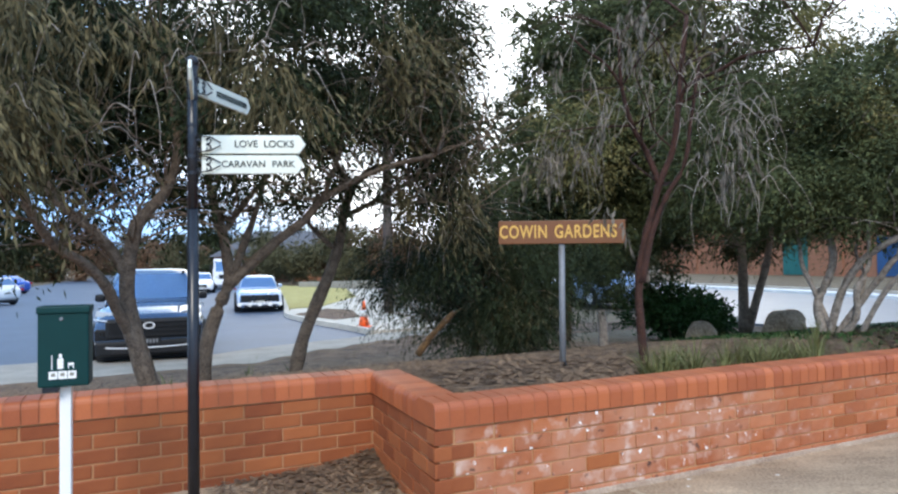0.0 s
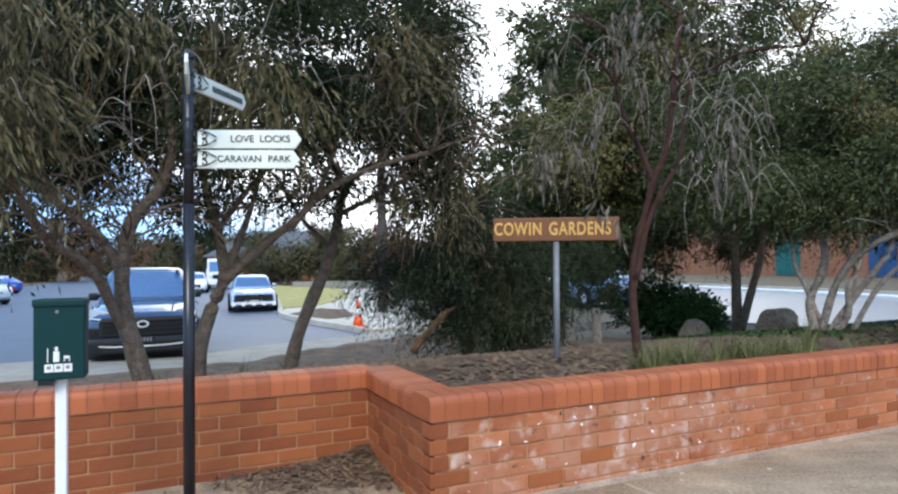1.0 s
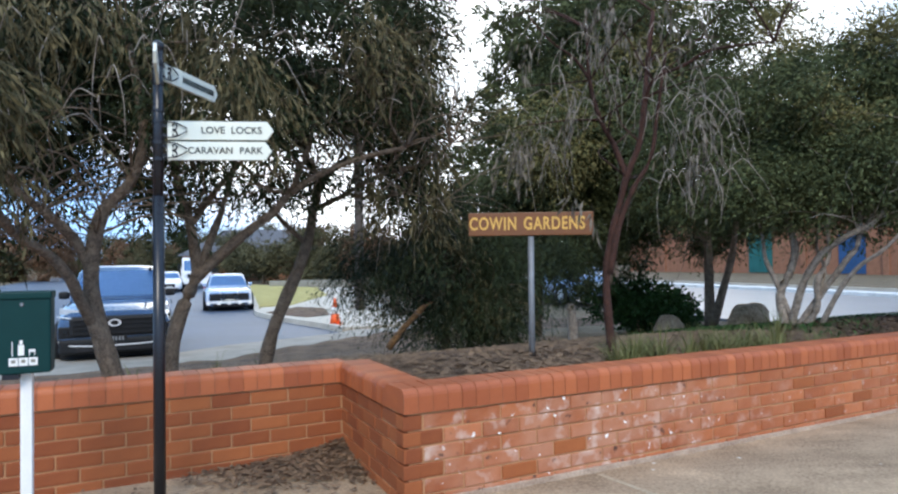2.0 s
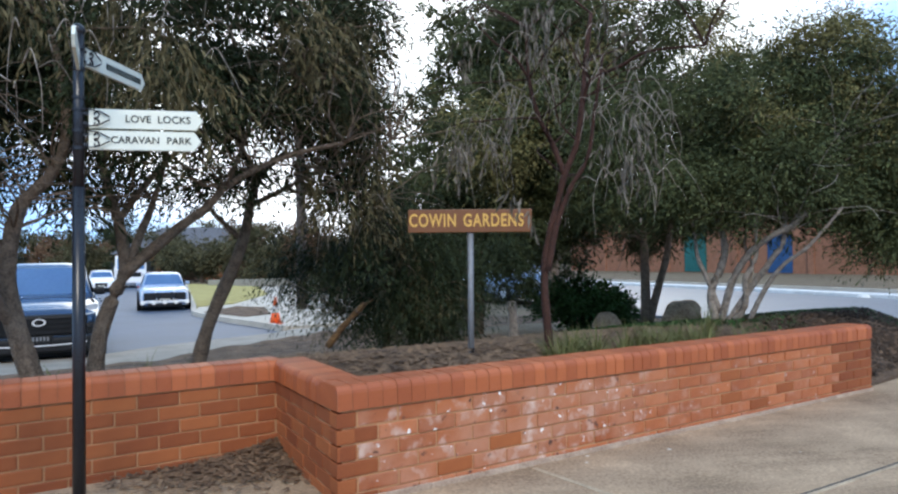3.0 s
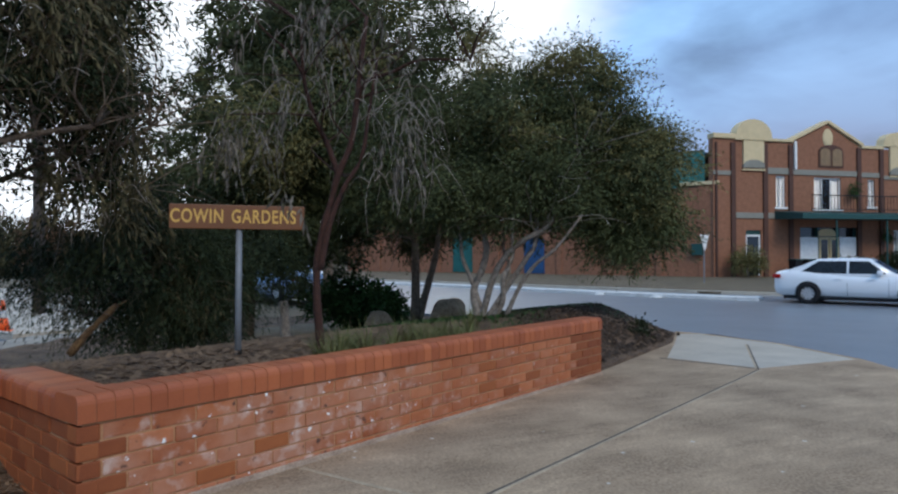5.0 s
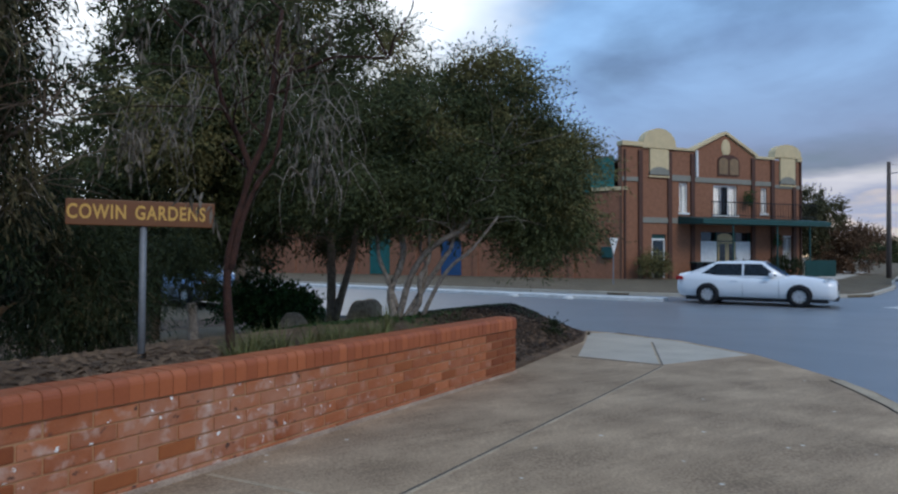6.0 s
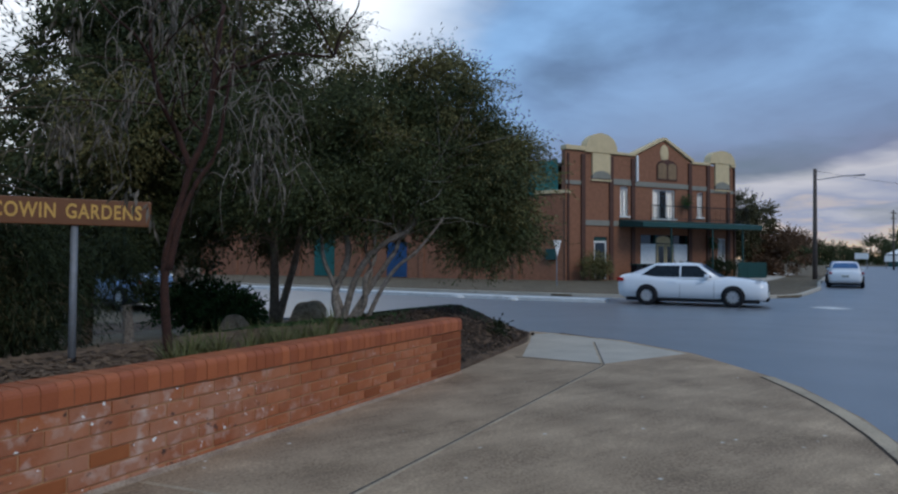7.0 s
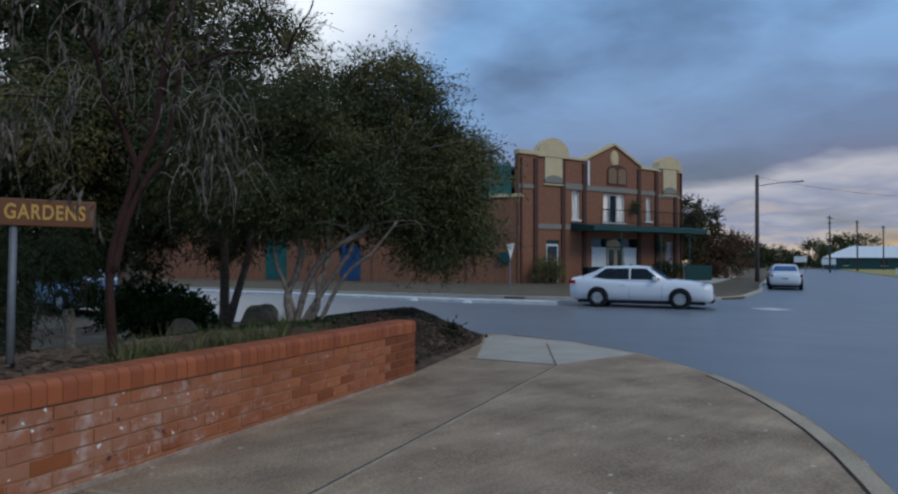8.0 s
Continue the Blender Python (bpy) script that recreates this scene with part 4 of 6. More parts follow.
def side_wall():
    bm = cube(0.0, 26.0, 0.0, 0.35, -0.6, 4.55)
    box(bm, 0.0, 0.9, -0.04, 0.33, -0.6, 4.62)
    return bm


to_side = FACADE.inverted() @ SIDE
side = part("side_wall", side_wall(), M["wallbrick"], hotel, "long plain brick side wall", m=to_side)
for s in (2.9, 5.7, 8.75, 13.0, 17.6, 22.8):
    part("pier", cube(s - 0.16, s + 0.16, -0.09, 0.0, -0.6, 4.1, bevel=0.01), M["wallbrick"], side)
part("side_coping", cube(-0.1, 1.9, -0.12, 0.40, 4.62, 4.80, bevel=0.02), M["cream"], side)
for s, w, h, mm, lab in ((15.6, 1.5, 3.1, "greendoor", "tall teal green double door"), (10.4, 1.35, 2.05, "bluedoor", "bright blue door")):
    d = part("side_door", cube(s - w / 2, s + w / 2, -0.05, -0.004, 0.0, h, bevel=0.01), M[mm], side, lab)
    for k in (-1, 1):
        part("door_panel", cube(s + k * w / 4 - w * 0.19, s + k * w / 4 + w * 0.19, -0.07, -0.05, 0.2, h - 0.2, bevel=0.008), M[mm], d)
part("meter_box", cube(0.65, 1.2, -0.25, -0.04, 1.05, 1.65, bevel=0.02), M["awning"], side, "green meter box")
bm = bmesh.new()
roof = [(0.3, 0.36), (11.9, 0.36), (12.5, 14.0), (-9.0, 17.0)]
prism(roof, 6.2, 6.35, bm)
part("flat_roof", bm, M["roofgrey"], hotel)
part("green_roof", prism([(-1.2, 2.2), (-0.25, 0.6), (-0.25, 6.0), (-2.6, 8.5)], 4.6, 6.45), M["tealroof"], hotel, "green metal roof behind the parapet")
for x in (-0.05, 0.93, 2.86, 4.42, 8.80, 10.30, 12.0, 12.52):
    w = 0.13 if x in (0.93, 2.86, 4.42, 8.80, 10.30, 12.0) else 0.05
    part("pier", cube(x - w, x + w, -0.10, 0.0, -0.3, 6.75, bevel=0.01), M["darkpier"], hotel, "dark painted pier")
for a, b, z0, z1 in ((-0.2, 0.80, 5.1, 5.32), (2.99, 4.29, 5.22, 5.55), (4.55, 8.67, 5.22, 5.5), (8.93, 10.17, 5.2, 5.46), (10.43, 12.5, 5.12, 5.32), (0.8, 3.4, 2.93, 3.22)):
    part("string_course", cube(a, b, -0.06, 0.0, z0, z1, bevel=0.01), M["greyband"], hotel, "grey rendered band")
part("coping", cube(-0.25, 1.35, -0.12, 0.40, 6.95, 7.2, bevel=0.03), M["cream"], hotel, "cream coping")
part("coping", cube(2.95, 4.6, -0.10, 0.38, 6.90, 7.04, bevel=0.02), M["cream"], hotel, "cream coping")
part("coping", cube(8.95, 10.45, -0.10, 0.38, 6.75, 6.9, bevel=0.02), M["cream"], hotel, "cream coping")
part("coping", cube(12.2, 12.62, -0.10, 0.38, 6.75, 6.9, bevel=0.02), M["cream"], hotel, "cream coping")
for x0, z0, x1, z1 in ((4.35, 6.9, 6.77, 8.02), (6.77, 8.02, 9.05, 6.86)):
    d = Vector((x1 - x0, 0, z1 - z0)); a = math.degrees(math.atan2(d.z, d.x))
    part("gable_coping", cube(0, d.length, -0.12, 0.42, -0.02, 0.14, bevel=0.02), M["cream"], hotel, "cream raked coping", m=pose(x0, 0, z0, 0, -a, 0))
part("downpipe", cube(4.62, 4.76, -0.14, -0.02, 5.5, 6.95, bevel=0.02), M["white"], hotel, "white downpipe")


def tower(x0, x1, zlow, ztop):
    """A cream arched parapet with a framed panel under it."""
    mid, half = (x0 + x1) / 2, (x1 - x0) / 2
    out = [(x0, 6.9), (x1, 6.9)] + [(mid + half * 0.93 * math.cos(q), 7.12 + (ztop - 7.12) * math.sin(q)) for q in (math.pi * k / 12 for k in range(13))]
    bm = bmesh.new()
    a, b = [bm.verts.new((x, -0.14, z)) for x, z in out], [bm.verts.new((x, 0.38, z)) for x, z in out]
    bm.faces.new(a); bm.faces.new(b[::-1])
    n = len(out)
    for k in range(n):
        bm.faces.new((a[k], b[k], b[(k + 1) % n], a[(k + 1) % n]))
    bmesh.ops.recalc_face_normals(bm, faces=bm.faces)
    t = part("arched_parapet", bm, M["cream"], hotel, "cream rendered arched parapet")
    w = half * 0.54
    part("panel", cube(mid - w, mid + w, -0.11, -0.001, zlow, 6.90, bevel=0.01), M["cream"], t)
    bm = bmesh.new()
    arc = [(mid - w * 1.02, zlow - 0.12), (mid + w * 1.02, zlow - 0.12)] + [(mid + w * 1.02 * math.cos(q), zlow + 0.02 + 0.27 * math.sin(q)) for q in (math.pi * k / 8 for k in range(9))]
    a, b = [bm.verts.new((x, -0.13, z)) for x, z in arc], [bm.verts.new((x, -0.002, z)) for x, z in arc]
    bm.faces.new(a); bm.faces.new(b[::-1])
    for k in range(len(arc)):
        bm.faces.new((a[k], b[k], b[(k + 1) % len(arc)], a[(k + 1) % len(arc)]))
    bmesh.ops.recalc_face_normals(bm, faces=bm.faces)
    part("drop_moulding", bm, M["greyband"], t, "grey moulding at the foot of the panel")
    part("ledge", cube(mid - w * 1.1, mid + w * 1.1, -0.12, -0.002, zlow - 0.26, zlow - 0.18, bevel=0.01), M["cream"], t)
    for k in range(5):
        part("dentil", cube(mid - w + k * w * 0.46, mid - w + k * w * 0.46 + 0.1, -0.17, -0.14, 6.92, 7.0), M["cream"], t)


tower(1.0, 3.29, 5.62, 7.98)
tower(10.35, 12.55, 5.50, 7.70)
bm = bmesh.new()
bmesh.ops.create_uvsphere(bm, u_segments=20, v_segments=12, radius=1)
bm.transform(Matrix.Translation((6.82, 0, 7.22)) @ Matrix.Diagonal((0.33, 0.09, 0.50, 1)))
part("oval_plaque", bm, M["cream"], hotel, "cream oval plaque", True)


def arched(name, x0, x1, z0, z1, mm, y0, y1, parent, rise=0.3, label=""):
    out = [(x0, z0), (x1, z0), (x1, z1 - rise)] + [((x0 + x1) / 2 + (x1 - x0) / 2 * math.cos(q), z1 - rise + rise * math.sin(q)) for q in (math.pi * k / 10 for k in range(1, 10))] + [(x0, z1 - rise)]
    bm = bmesh.new()
    a, b = [bm.verts.new((x, y0, z)) for x, z in out], [bm.verts.new((x, y1, z)) for x, z in out]
    bm.faces.new(a); bm.faces.new(b[::-1])
    for k in range(len(out)):
        bm.faces.new((a[k], b[k], b[(k + 1) % len(out)], a[(k + 1) % len(out)]))
    bmesh.ops.recalc_face_normals(bm, faces=bm.faces)
    return part(name, bm, M[mm], parent, label)


w = arched("gable_window", 6.2, 7.78, 5.66, 6.86, "darkpier", -0.06, -0.002, hotel, 0.4, "blind arched window in the gable")
arched("pane", 6.3, 6.92, 5.74, 6.66, "amberglass", -0.075, -0.06, w, 0.2)
arched("pane", 7.06, 7.68, 5.74, 6.66, "amberglass", -0.075, -0.06, w, 0.2)


def window(x0, x1, z0, z1, curtain=True, bars=1, label="window with white curtains"):
    w = part("window", cube(x0 - 0.03, x0 + 0.05, 0.08, 0.16, z0, z1), M["white"], hotel, label)
    part("frame", cube(x1 - 0.05, x1 + 0.03, 0.08, 0.16, z0, z1), M["white"], w)
    part("frame", cube(x0, x1, 0.08, 0.16, z1 - 0.07, z1 + 0.02), M["white"], w)
    part("sill", cube(x0 - 0.08, x1 + 0.08, -0.08, 0.16, z0 - 0.08, z0 + 0.02, bevel=0.01), M["white"], w)
    pane = part("pane", cube(x0 + 0.04, x1 - 0.04, 0.115, 0.125, z0, z1 - 0.06), M["glass"] if not curtain else M["clear"], w)
    pane.visible_shadow = not curtain
    for k in range(bars):
        x = x0 + (x1 - x0) * (k + 1) / (bars + 1)
        part("glazing_bar", cube(x - 0.02, x + 0.02, 0.09, 0.14, z0, z1 - 0.06), M["white"], w)
    if curtain:
        bm = bmesh.new()
        n = 24
        top, low = [], []
        for k in range(n + 1):
            x = x0 + 0.03 + (x1 - x0 - 0.06) * k / n
            y = 0.19 + 0.03 * math.sin(k * 1.9)
            top.append(bm.verts.new((x, y, z1 - 0.03))); low.append(bm.verts.new((x, y + 0.01 * math.sin(k), z0 + 0.03)))
        for k in range(n):
            if (x1 - x0) < 1.0 or not 8 <= k < 16:
                bm.faces.new((low[k], low[k + 1], top[k + 1], top[k]))
        part("curtain", bm, M["curtain"], w, "white gathered curtain", True)


window(3.54, 4.12, 3.5, 5.15)
window(5.92, 7.66, 3.45, 5.12, bars=2, label="balcony doors with white curtains drawn back")
window(9.42, 9.90, 3.6, 5.08)
window(11.15, 11.85, 0.55, 2.36)
d = part("front_door", cube(1.74, 2.58, 0.10, 0.16, 0.0, 2.0), M["glass"], hotel, "glazed side door in a white frame")
for x in (1.74, 2.52):
    part("frame", cube(x, x + 0.07, 0.05, 0.2, 0.0, 2.05), M["white"], d)
part("frame", cube(1.74, 2.59, 0.05, 0.2, 2.0, 2.1), M["white"], d)
part("fanlight", cube(1.70, 2.62, 0.08, 0.16, 2.1, 2.34), M["awning"], d, "green panel over the door")
e = part("entrance", cube(5.02, 8.74, 0.30, 0.34, 0.0, 2.5), M["glass"], hotel, "glazed entrance with cream doors and white side panels")
for a, b in ((5.06, 6.2), (7.62, 8.7)):
    part("side_panel", cube(a, b, 0.06, 0.12, 0.35, 1.98), M["curtain"], e)
for a, b in ((6.3, 6.92), (6.98, 7.56)):
    d = part("entrance_door", cube(a, b, 0.06, 0.14, 0.0, 1.97, bevel=0.01), M["cream"], e)
    part("pane", cube(a + 0.1, b - 0.1, 0.045, 0.06, 0.5, 1.85), M["glass"], d)
arched("fanlight", 6.35, 7.5, 2.03, 2.45, "cream", 0.2, 0.28, e, 0.3, "cream arched fanlight")
for x in (5.0, 6.24, 7.58, 8.74):
    part("mullion", cube(x - 0.035, x + 0.035, 0.1, 0.29, -0.05, 2.5), M["awning"], e)


def awning():
    bm = bmesh.new()
    sec = [(0.0, 3.32), (-1.5, 3.15), (-1.9, 3.1), (-1.9, 2.85), (-1.5, 2.86), (0.0, 2.9)]
    ra, rb = [bm.verts.new((3.44, y, z)) for y, z in sec], [bm.verts.new((12.7, y, z)) for y, z in sec]
    bm.faces.new(ra); bm.faces.new(rb[::-1])
    for k in range(6):
        bm.faces.new((ra[k], ra[(k + 1) % 6], rb[(k + 1) % 6], rb[k]))
    bmesh.ops.recalc_face_normals(bm, faces=bm.faces)
    a = part("awning", bm, M["awning"], hotel, "dark green awning over the footpath")
    for x in (5.6, 8.75, 11.2):
        part("awning_post", cyl(x, -1.75, -0.05, 2.9, 0.045, 0.045, 10), M["awning"], a)
    r = part("balcony_rail", cube(4.6, 12.4, -1.24, -1.20, 4.05, 4.10), M["trim"], hotel, "dark iron balcony rail")
    part("lower_rail", cube(4.6, 12.4, -1.24, -1.20, 3.35, 3.39), M["trim"], r)
    for k in range(40):
        x = 4.62 + k * 0.199
        part("baluster", cube(x - 0.008, x + 0.008, -1.228, -1.212, 3.1, 4.06), M["trim"], r)
    for x, z in ((8.2, 4.55), (10.35, 2.2)):
        leaves("foliage", M["bushleaf"], hotel, [(x, -0.35, z, 0.28, 0.25, 0.4, 160)], 0.09, 0.02, 0.5, int(z * 10), 6, 0.04)


awning()
thing_fence = thing("screen_fence", "dark green slatted screen fence beside the hotel entrance", "fence", FACADE @ pose(10.4, -2.1, -0.02))
for k in range(22):
    part("slat", cube(k * 0.11, k * 0.11 + 0.09, 0, 0.03, 0.05, 0.95), M["awning"], thing_fence)
for z in (0.2, 0.8):
    part("rail", cube(0, 2.42, 0.03, 0.07, z, z + 0.06), M["awning"], thing_fence)


def wheelie_bin(s):
    ob = thing("wheelie_bin", "dark green wheelie bin standing by the hotel wall", "bin", FACADE @ pose(s, -0.9, -0.03) @ Matrix.Scale(1 / UNIT, 4), "bins by the hotel")
    bm = cube(-0.27, 0.27, -0.3, 0.3, 0.08, 0.98)
    for v in bm.verts:
        if v.co.z < 0.5:
            v.co.x *= 0.78; v.co.y *= 0.78
    bmesh.ops.bevel(bm, geom=bm.edges[:], offset=0.03, segments=2, affect="EDGES")
    part("body", bm, M["trim"], ob)
    part("lid", cube(-0.3, 0.3, -0.34, 0.33, 0.98, 1.06, bevel=0.025), M["awning"], ob)
    for k in (-1, 1):
        part("wheel", cyl(0, 0, -0.03, 0.03, 0.1, 0.1, 14), M["tyre"], ob, m=pose(k * 0.25, 0.25, 0.1, 0, 90, 0))


wheelie_bin(3.9); wheelie_bin(4.65)


def plain_bush(label, x, y, r, h, mm, seed, n=700, size=0.12, z=None):
    ob = thing("bush", label, "bush", pose(x, y, (road_z(x, y) + 0.12) if z is None else z))
    part("trunk", cyl(0, 0, -0.1, h * 0.5, 0.05, 0.03, 7), M["bark"], ob)
    leaves("foliage", M[mm], ob, [(0, 0, h * 0.52, r, r, h * 0.5, n)], size, size * 0.28, 0.1, seed, 7, size * 0.5)


p = FACADE @ Vector((1.0, -1.0, 0)); plain_bush("leafy shrub in a planter at the hotel door", p.x, p.y, 0.85, 1.75, "leafG", 51, z=-0.27)
p = FACADE @ Vector((6.0, -2.2, 0)); plain_bush("low shrub by the hotel entrance", p.x, p.y, 1.05, 1.1, "farleaf", 52, z=-0.27)
p = FACADE @ Vector((9.5, -1.6, 0)); plain_bush("dark shrub by the hotel wall", p.x, p.y, 0.9, 1.4, "leafB", 53, z=-0.27)

# ---- street furniture ----
def lettering(name, text, size, material, parent, m, squeeze=1.0, label="", depth=0.0015, bold=0.0, spacing=1.0):
    cu = bpy.data.curves.new(name, "FONT")
    cu.offset, cu.space_character = bold, spacing
    cu.body, cu.size, cu.extrude, cu.align_x, cu.align_y = text, size, depth, "CENTER", "CENTER"
    tmp = new(name, cu)
    me = bpy.data.meshes.new_from_object(tmp.evaluated_get(bpy.context.evaluated_depsgraph_get()))
    bpy.data.objects.remove(tmp)
    me.materials.append(material)
    ob = new(name, me)
    ob.parent = parent
    ob.matrix_basis = m @ Matrix.Diagonal((squeeze, 1, 1, 1))
    return tagged(ob, label)


UPRIGHT = pose(0, 0, 0, 90, 0, 0)  # lettering that stands facing -y


def scroll(bm, cx, cz, r, turn, flip):
    pts = []
    for k in range(15):
        a = turn + flip * k * 0.42
        q = r * (1 - k / 17)
        pts.append((cx + q * math.cos(a), 0, cz + q * math.sin(a)))
    tube(bm, pts, [0.0045] * len(pts), 5)


def finger(post, name, z, yaw, length, high, text=(), label="", bars=False, size=0.045, shift=0.0):
    """A board that points away from the post: a cream plate with an arrow end and an iron scroll."""
    m = pose(0, 0, z, 0, 0, yaw)
    x0, x1, h = 0.05, length, high / 2
    bm = bmesh.new()
    outline = [(x0, -h), (x1 - 0.035, -h), (x1, 0), (x1 - 0.035, h), (x0, h)]
    rings = [[bm.verts.new((x, y, zz)) for x, zz in outline] for y in (-0.008, 0.008)]
    bm.faces.new(rings[0]); bm.faces.new(rings[1][::-1])
    for k in range(5):
        bm.faces.new((rings[0][k], rings[1][k], rings[1][(k + 1) % 5], rings[0][(k + 1) % 5]))
    bmesh.ops.recalc_face_normals(bm, faces=bm.faces)
    bmesh.ops.bevel(bm, geom=bm.edges[:], offset=0.002, segments=1, affect="EDGES")
    board = part(name, bm, M["cream_sign"], post, label, m=m)
    bm = bmesh.new()
    for f in (1, -1):
        scroll(bm, 0.085, f * h * 0.45, h * 0.42, -f * 2.0, f)
        tube(bm, [(0.03, -0.011, f * h * 0.9), (0.10, -0.011, f * h * 0.75), (0.155, -0.011, f * h * 0.15)], [0.004] * 3, 5)
    for v in bm.verts:
        v.co.y -= 0.011
    part("scroll", bm, M["black"], board, "black iron scroll bracket")
    bm = cube(0.0, 0.05, -0.010, 0.010, h * 0.5 - 0.006, h * 0.5 + 0.006)
    box(bm, 0.0, 0.05, -0.010, 0.010, -h * 0.5 - 0.006, -h * 0.5 + 0.006)
    part("bracket", bm, M["black"], board)
    mid = (x0 + x1) / 2 + 0.055 + shift
    for word, x in text:
        lettering("lettering", word, size, M["ink"], board, pose(x, -0.0105, 0) @ UPRIGHT, 1.0, bold=0.0004)
    if bars:
        rng = random.Random(4)
        x = mid - 0.16
        while x < mid + 0.16:
            w = rng.uniform(0.010, 0.016)
            part("letter_bar", cube(x, x + w, -0.0105, -0.0085, -0.017, 0.017), M["ink"], board)
            x += w + 0.006


def fingerpost():
    ob = thing("finger_post", "tall black metal post with four cream finger signs", "signpost", pose(-1.40, 3.62, path_z(0, 3.62), 0, 0.35, 0))
    part("post", cyl(0, 0, -0.05, 1.66, 0.031, 0.030, 20), M["black"], ob, smooth=True)
    part("sleeve", cyl(0, 0, 1.62, 2.45, 0.027, 0.027, 20), M["black"], ob, smooth=True)
    for z in (1.86, 1.95, 2.06, 2.12, 2.27, 2.38):
        part("collar", cyl(0, 0, z - 0.008, z + 0.008, 0.031, 0.031, 20), M["black"], ob)
    bm = bmesh.new()
    bmesh.ops.create_uvsphere(bm, u_segments=12, v_segments=8, radius=0.034)
    part("finial", bm, M["black"], ob, smooth=True, m=pose(0, 0, 2.47))
    finger(ob, "finger_sign", 2.015, 3.5, 0.61, 0.100, [("LOVE", 0.289), ("LOCKS", 0.466)], "cream finger sign lettered in dark green", shift=0.045, size=0.053)
    finger(ob, "finger_sign", 1.905, 3.5, 0.60, 0.100, [("CARAVAN", 0.275), ("PARK", 0.490)], "cream finger sign lettered in dark green", shift=0.012, size=0.051)
    finger(ob, "finger_sign", 2.345, 77.0, 0.60, 0.100, (), "cream finger sign seen at a slant", bars=True)
    finger(ob, "finger_sign", 2.30, -70.4, 0.50, 0.100, (), "cream finger sign seen nearly edge on")


def dispenser():
    ob = thing("dog_bag_dispenser", "dark green dog bag dispenser box on a white post", "dispenser", pose(-1.79, 3.09, path_z(0, 3.08), 0, 0.3, 20))
    part("post", cube(-0.024, 0.024, 0.0, 0.045, -0.05, 0.90, bevel=0.006), M["white"], ob)
    part("body", cube(-0.101, 0.107, -0.060, 0.060, 0.805, 1.145, bevel=0.010), M["green"], ob)
    part("lid", cube(-0.105, 0.111, -0.068, 0.064, 1.139, 1.172, bevel=0.007), M["green"], ob)
    part("outlet", cube(-0.085, -0.02, -0.05, 0.05, 0.780, 0.806, bevel=0.004), M["black"], ob)
    bm = cyl(0, 0, 0, 0.006, 0.009, 0.007, 12)
    part("lock", bm, M["zinc"], ob, m=pose(-0.005, -0.060, 1.115, 90))
    y0, y1 = -0.0630, -0.0595
    # the pictogram: a plain upright shape, a small one beside it, and three tiles
    box_y = (y0, y1)
    for a, b, c, d in ((-0.044, -0.040, 0.885, 0.950), (-0.020, 0.004, 0.888, 0.936), (-0.014, -0.002, 0.938, 0.956), (0.022, 0.046, 0.902, 0.914), (0.022, 0.026, 0.888, 0.903), (0.042, 0.046, 0.888, 0.903)):
        part("pictogram", cube(a, b, *box_y, c, d, bevel=0.0014), M["white"], ob)
    for k in range(3):
        tile = part("tile", cube(-0.055 + k * 0.038, -0.020 + k * 0.038, *box_y, 0.842, 0.878, bevel=0.0014), M["white"], ob)
        part("mark", cube(-0.046 + k * 0.038, -0.029 + k * 0.038, y0 - 0.001, y0 + 0.0005, 0.855, 0.870), M["greyband"], tile)


def garden_sign():
    ob = thing("garden_sign", "brown name sign with yellow letters on a galvanised post", "sign", pose(0.985, 5.86, 0.36, 0, 0.5, -9.5))
    part("post", cyl(0, 0.03, -0.3, 1.16, 0.027, 0.027, 16), M["zinc"], ob, smooth=True)
    board = part("board", cube(-0.555, 0.545, -0.012, 0.012, 1.05, 1.255, bevel=0.006), M["brown"], ob, "brown painted sign board")
    lettering("lettering", "COWIN", 0.158, M["yellow"], board, pose(-0.335, -0.0135, 1.152) @ UPRIGHT, 0.70, bold=0.0035, spacing=1.12)
    lettering("lettering", "GARDENS", 0.158, M["yellow"], board, pose(0.205, -0.0135, 1.152) @ UPRIGHT, 0.70, bold=0.0035, spacing=1.12)
    for z in (1.09, 1.21):
        part("clamp", cube(-0.05, 0.05, 0.010, 0.062, z - 0.012, z + 0.012, bevel=0.003), M["zinc"], ob)


def cone(x, y):
    ob = thing("traffic_cone", "orange traffic cone with a white band on the path", "traffic cone", pose(x, y, road_z(x, y) + 0.11))
    part("base", cube(-0.19, 0.19, -0.19, 0.19, 0, 0.035, bevel=0.012), M["orange"], ob)
    bm = cyl(0, 0, 0.03, 0.30, 0.145, 0.098, 20)
    part("lower_cone", bm, M["orange"], ob, smooth=True)
    part("band", cyl(0, 0, 0.30, 0.48, 0.098, 0.066, 20), M["white"], ob, "white reflective band", True)
    part("upper_cone", cyl(0, 0, 0.48, 0.72, 0.066, 0.028, 20), M["orange"], ob, smooth=True)


fingerpost(); dispenser(); garden_sign()
cone(-2.35, 18.2)


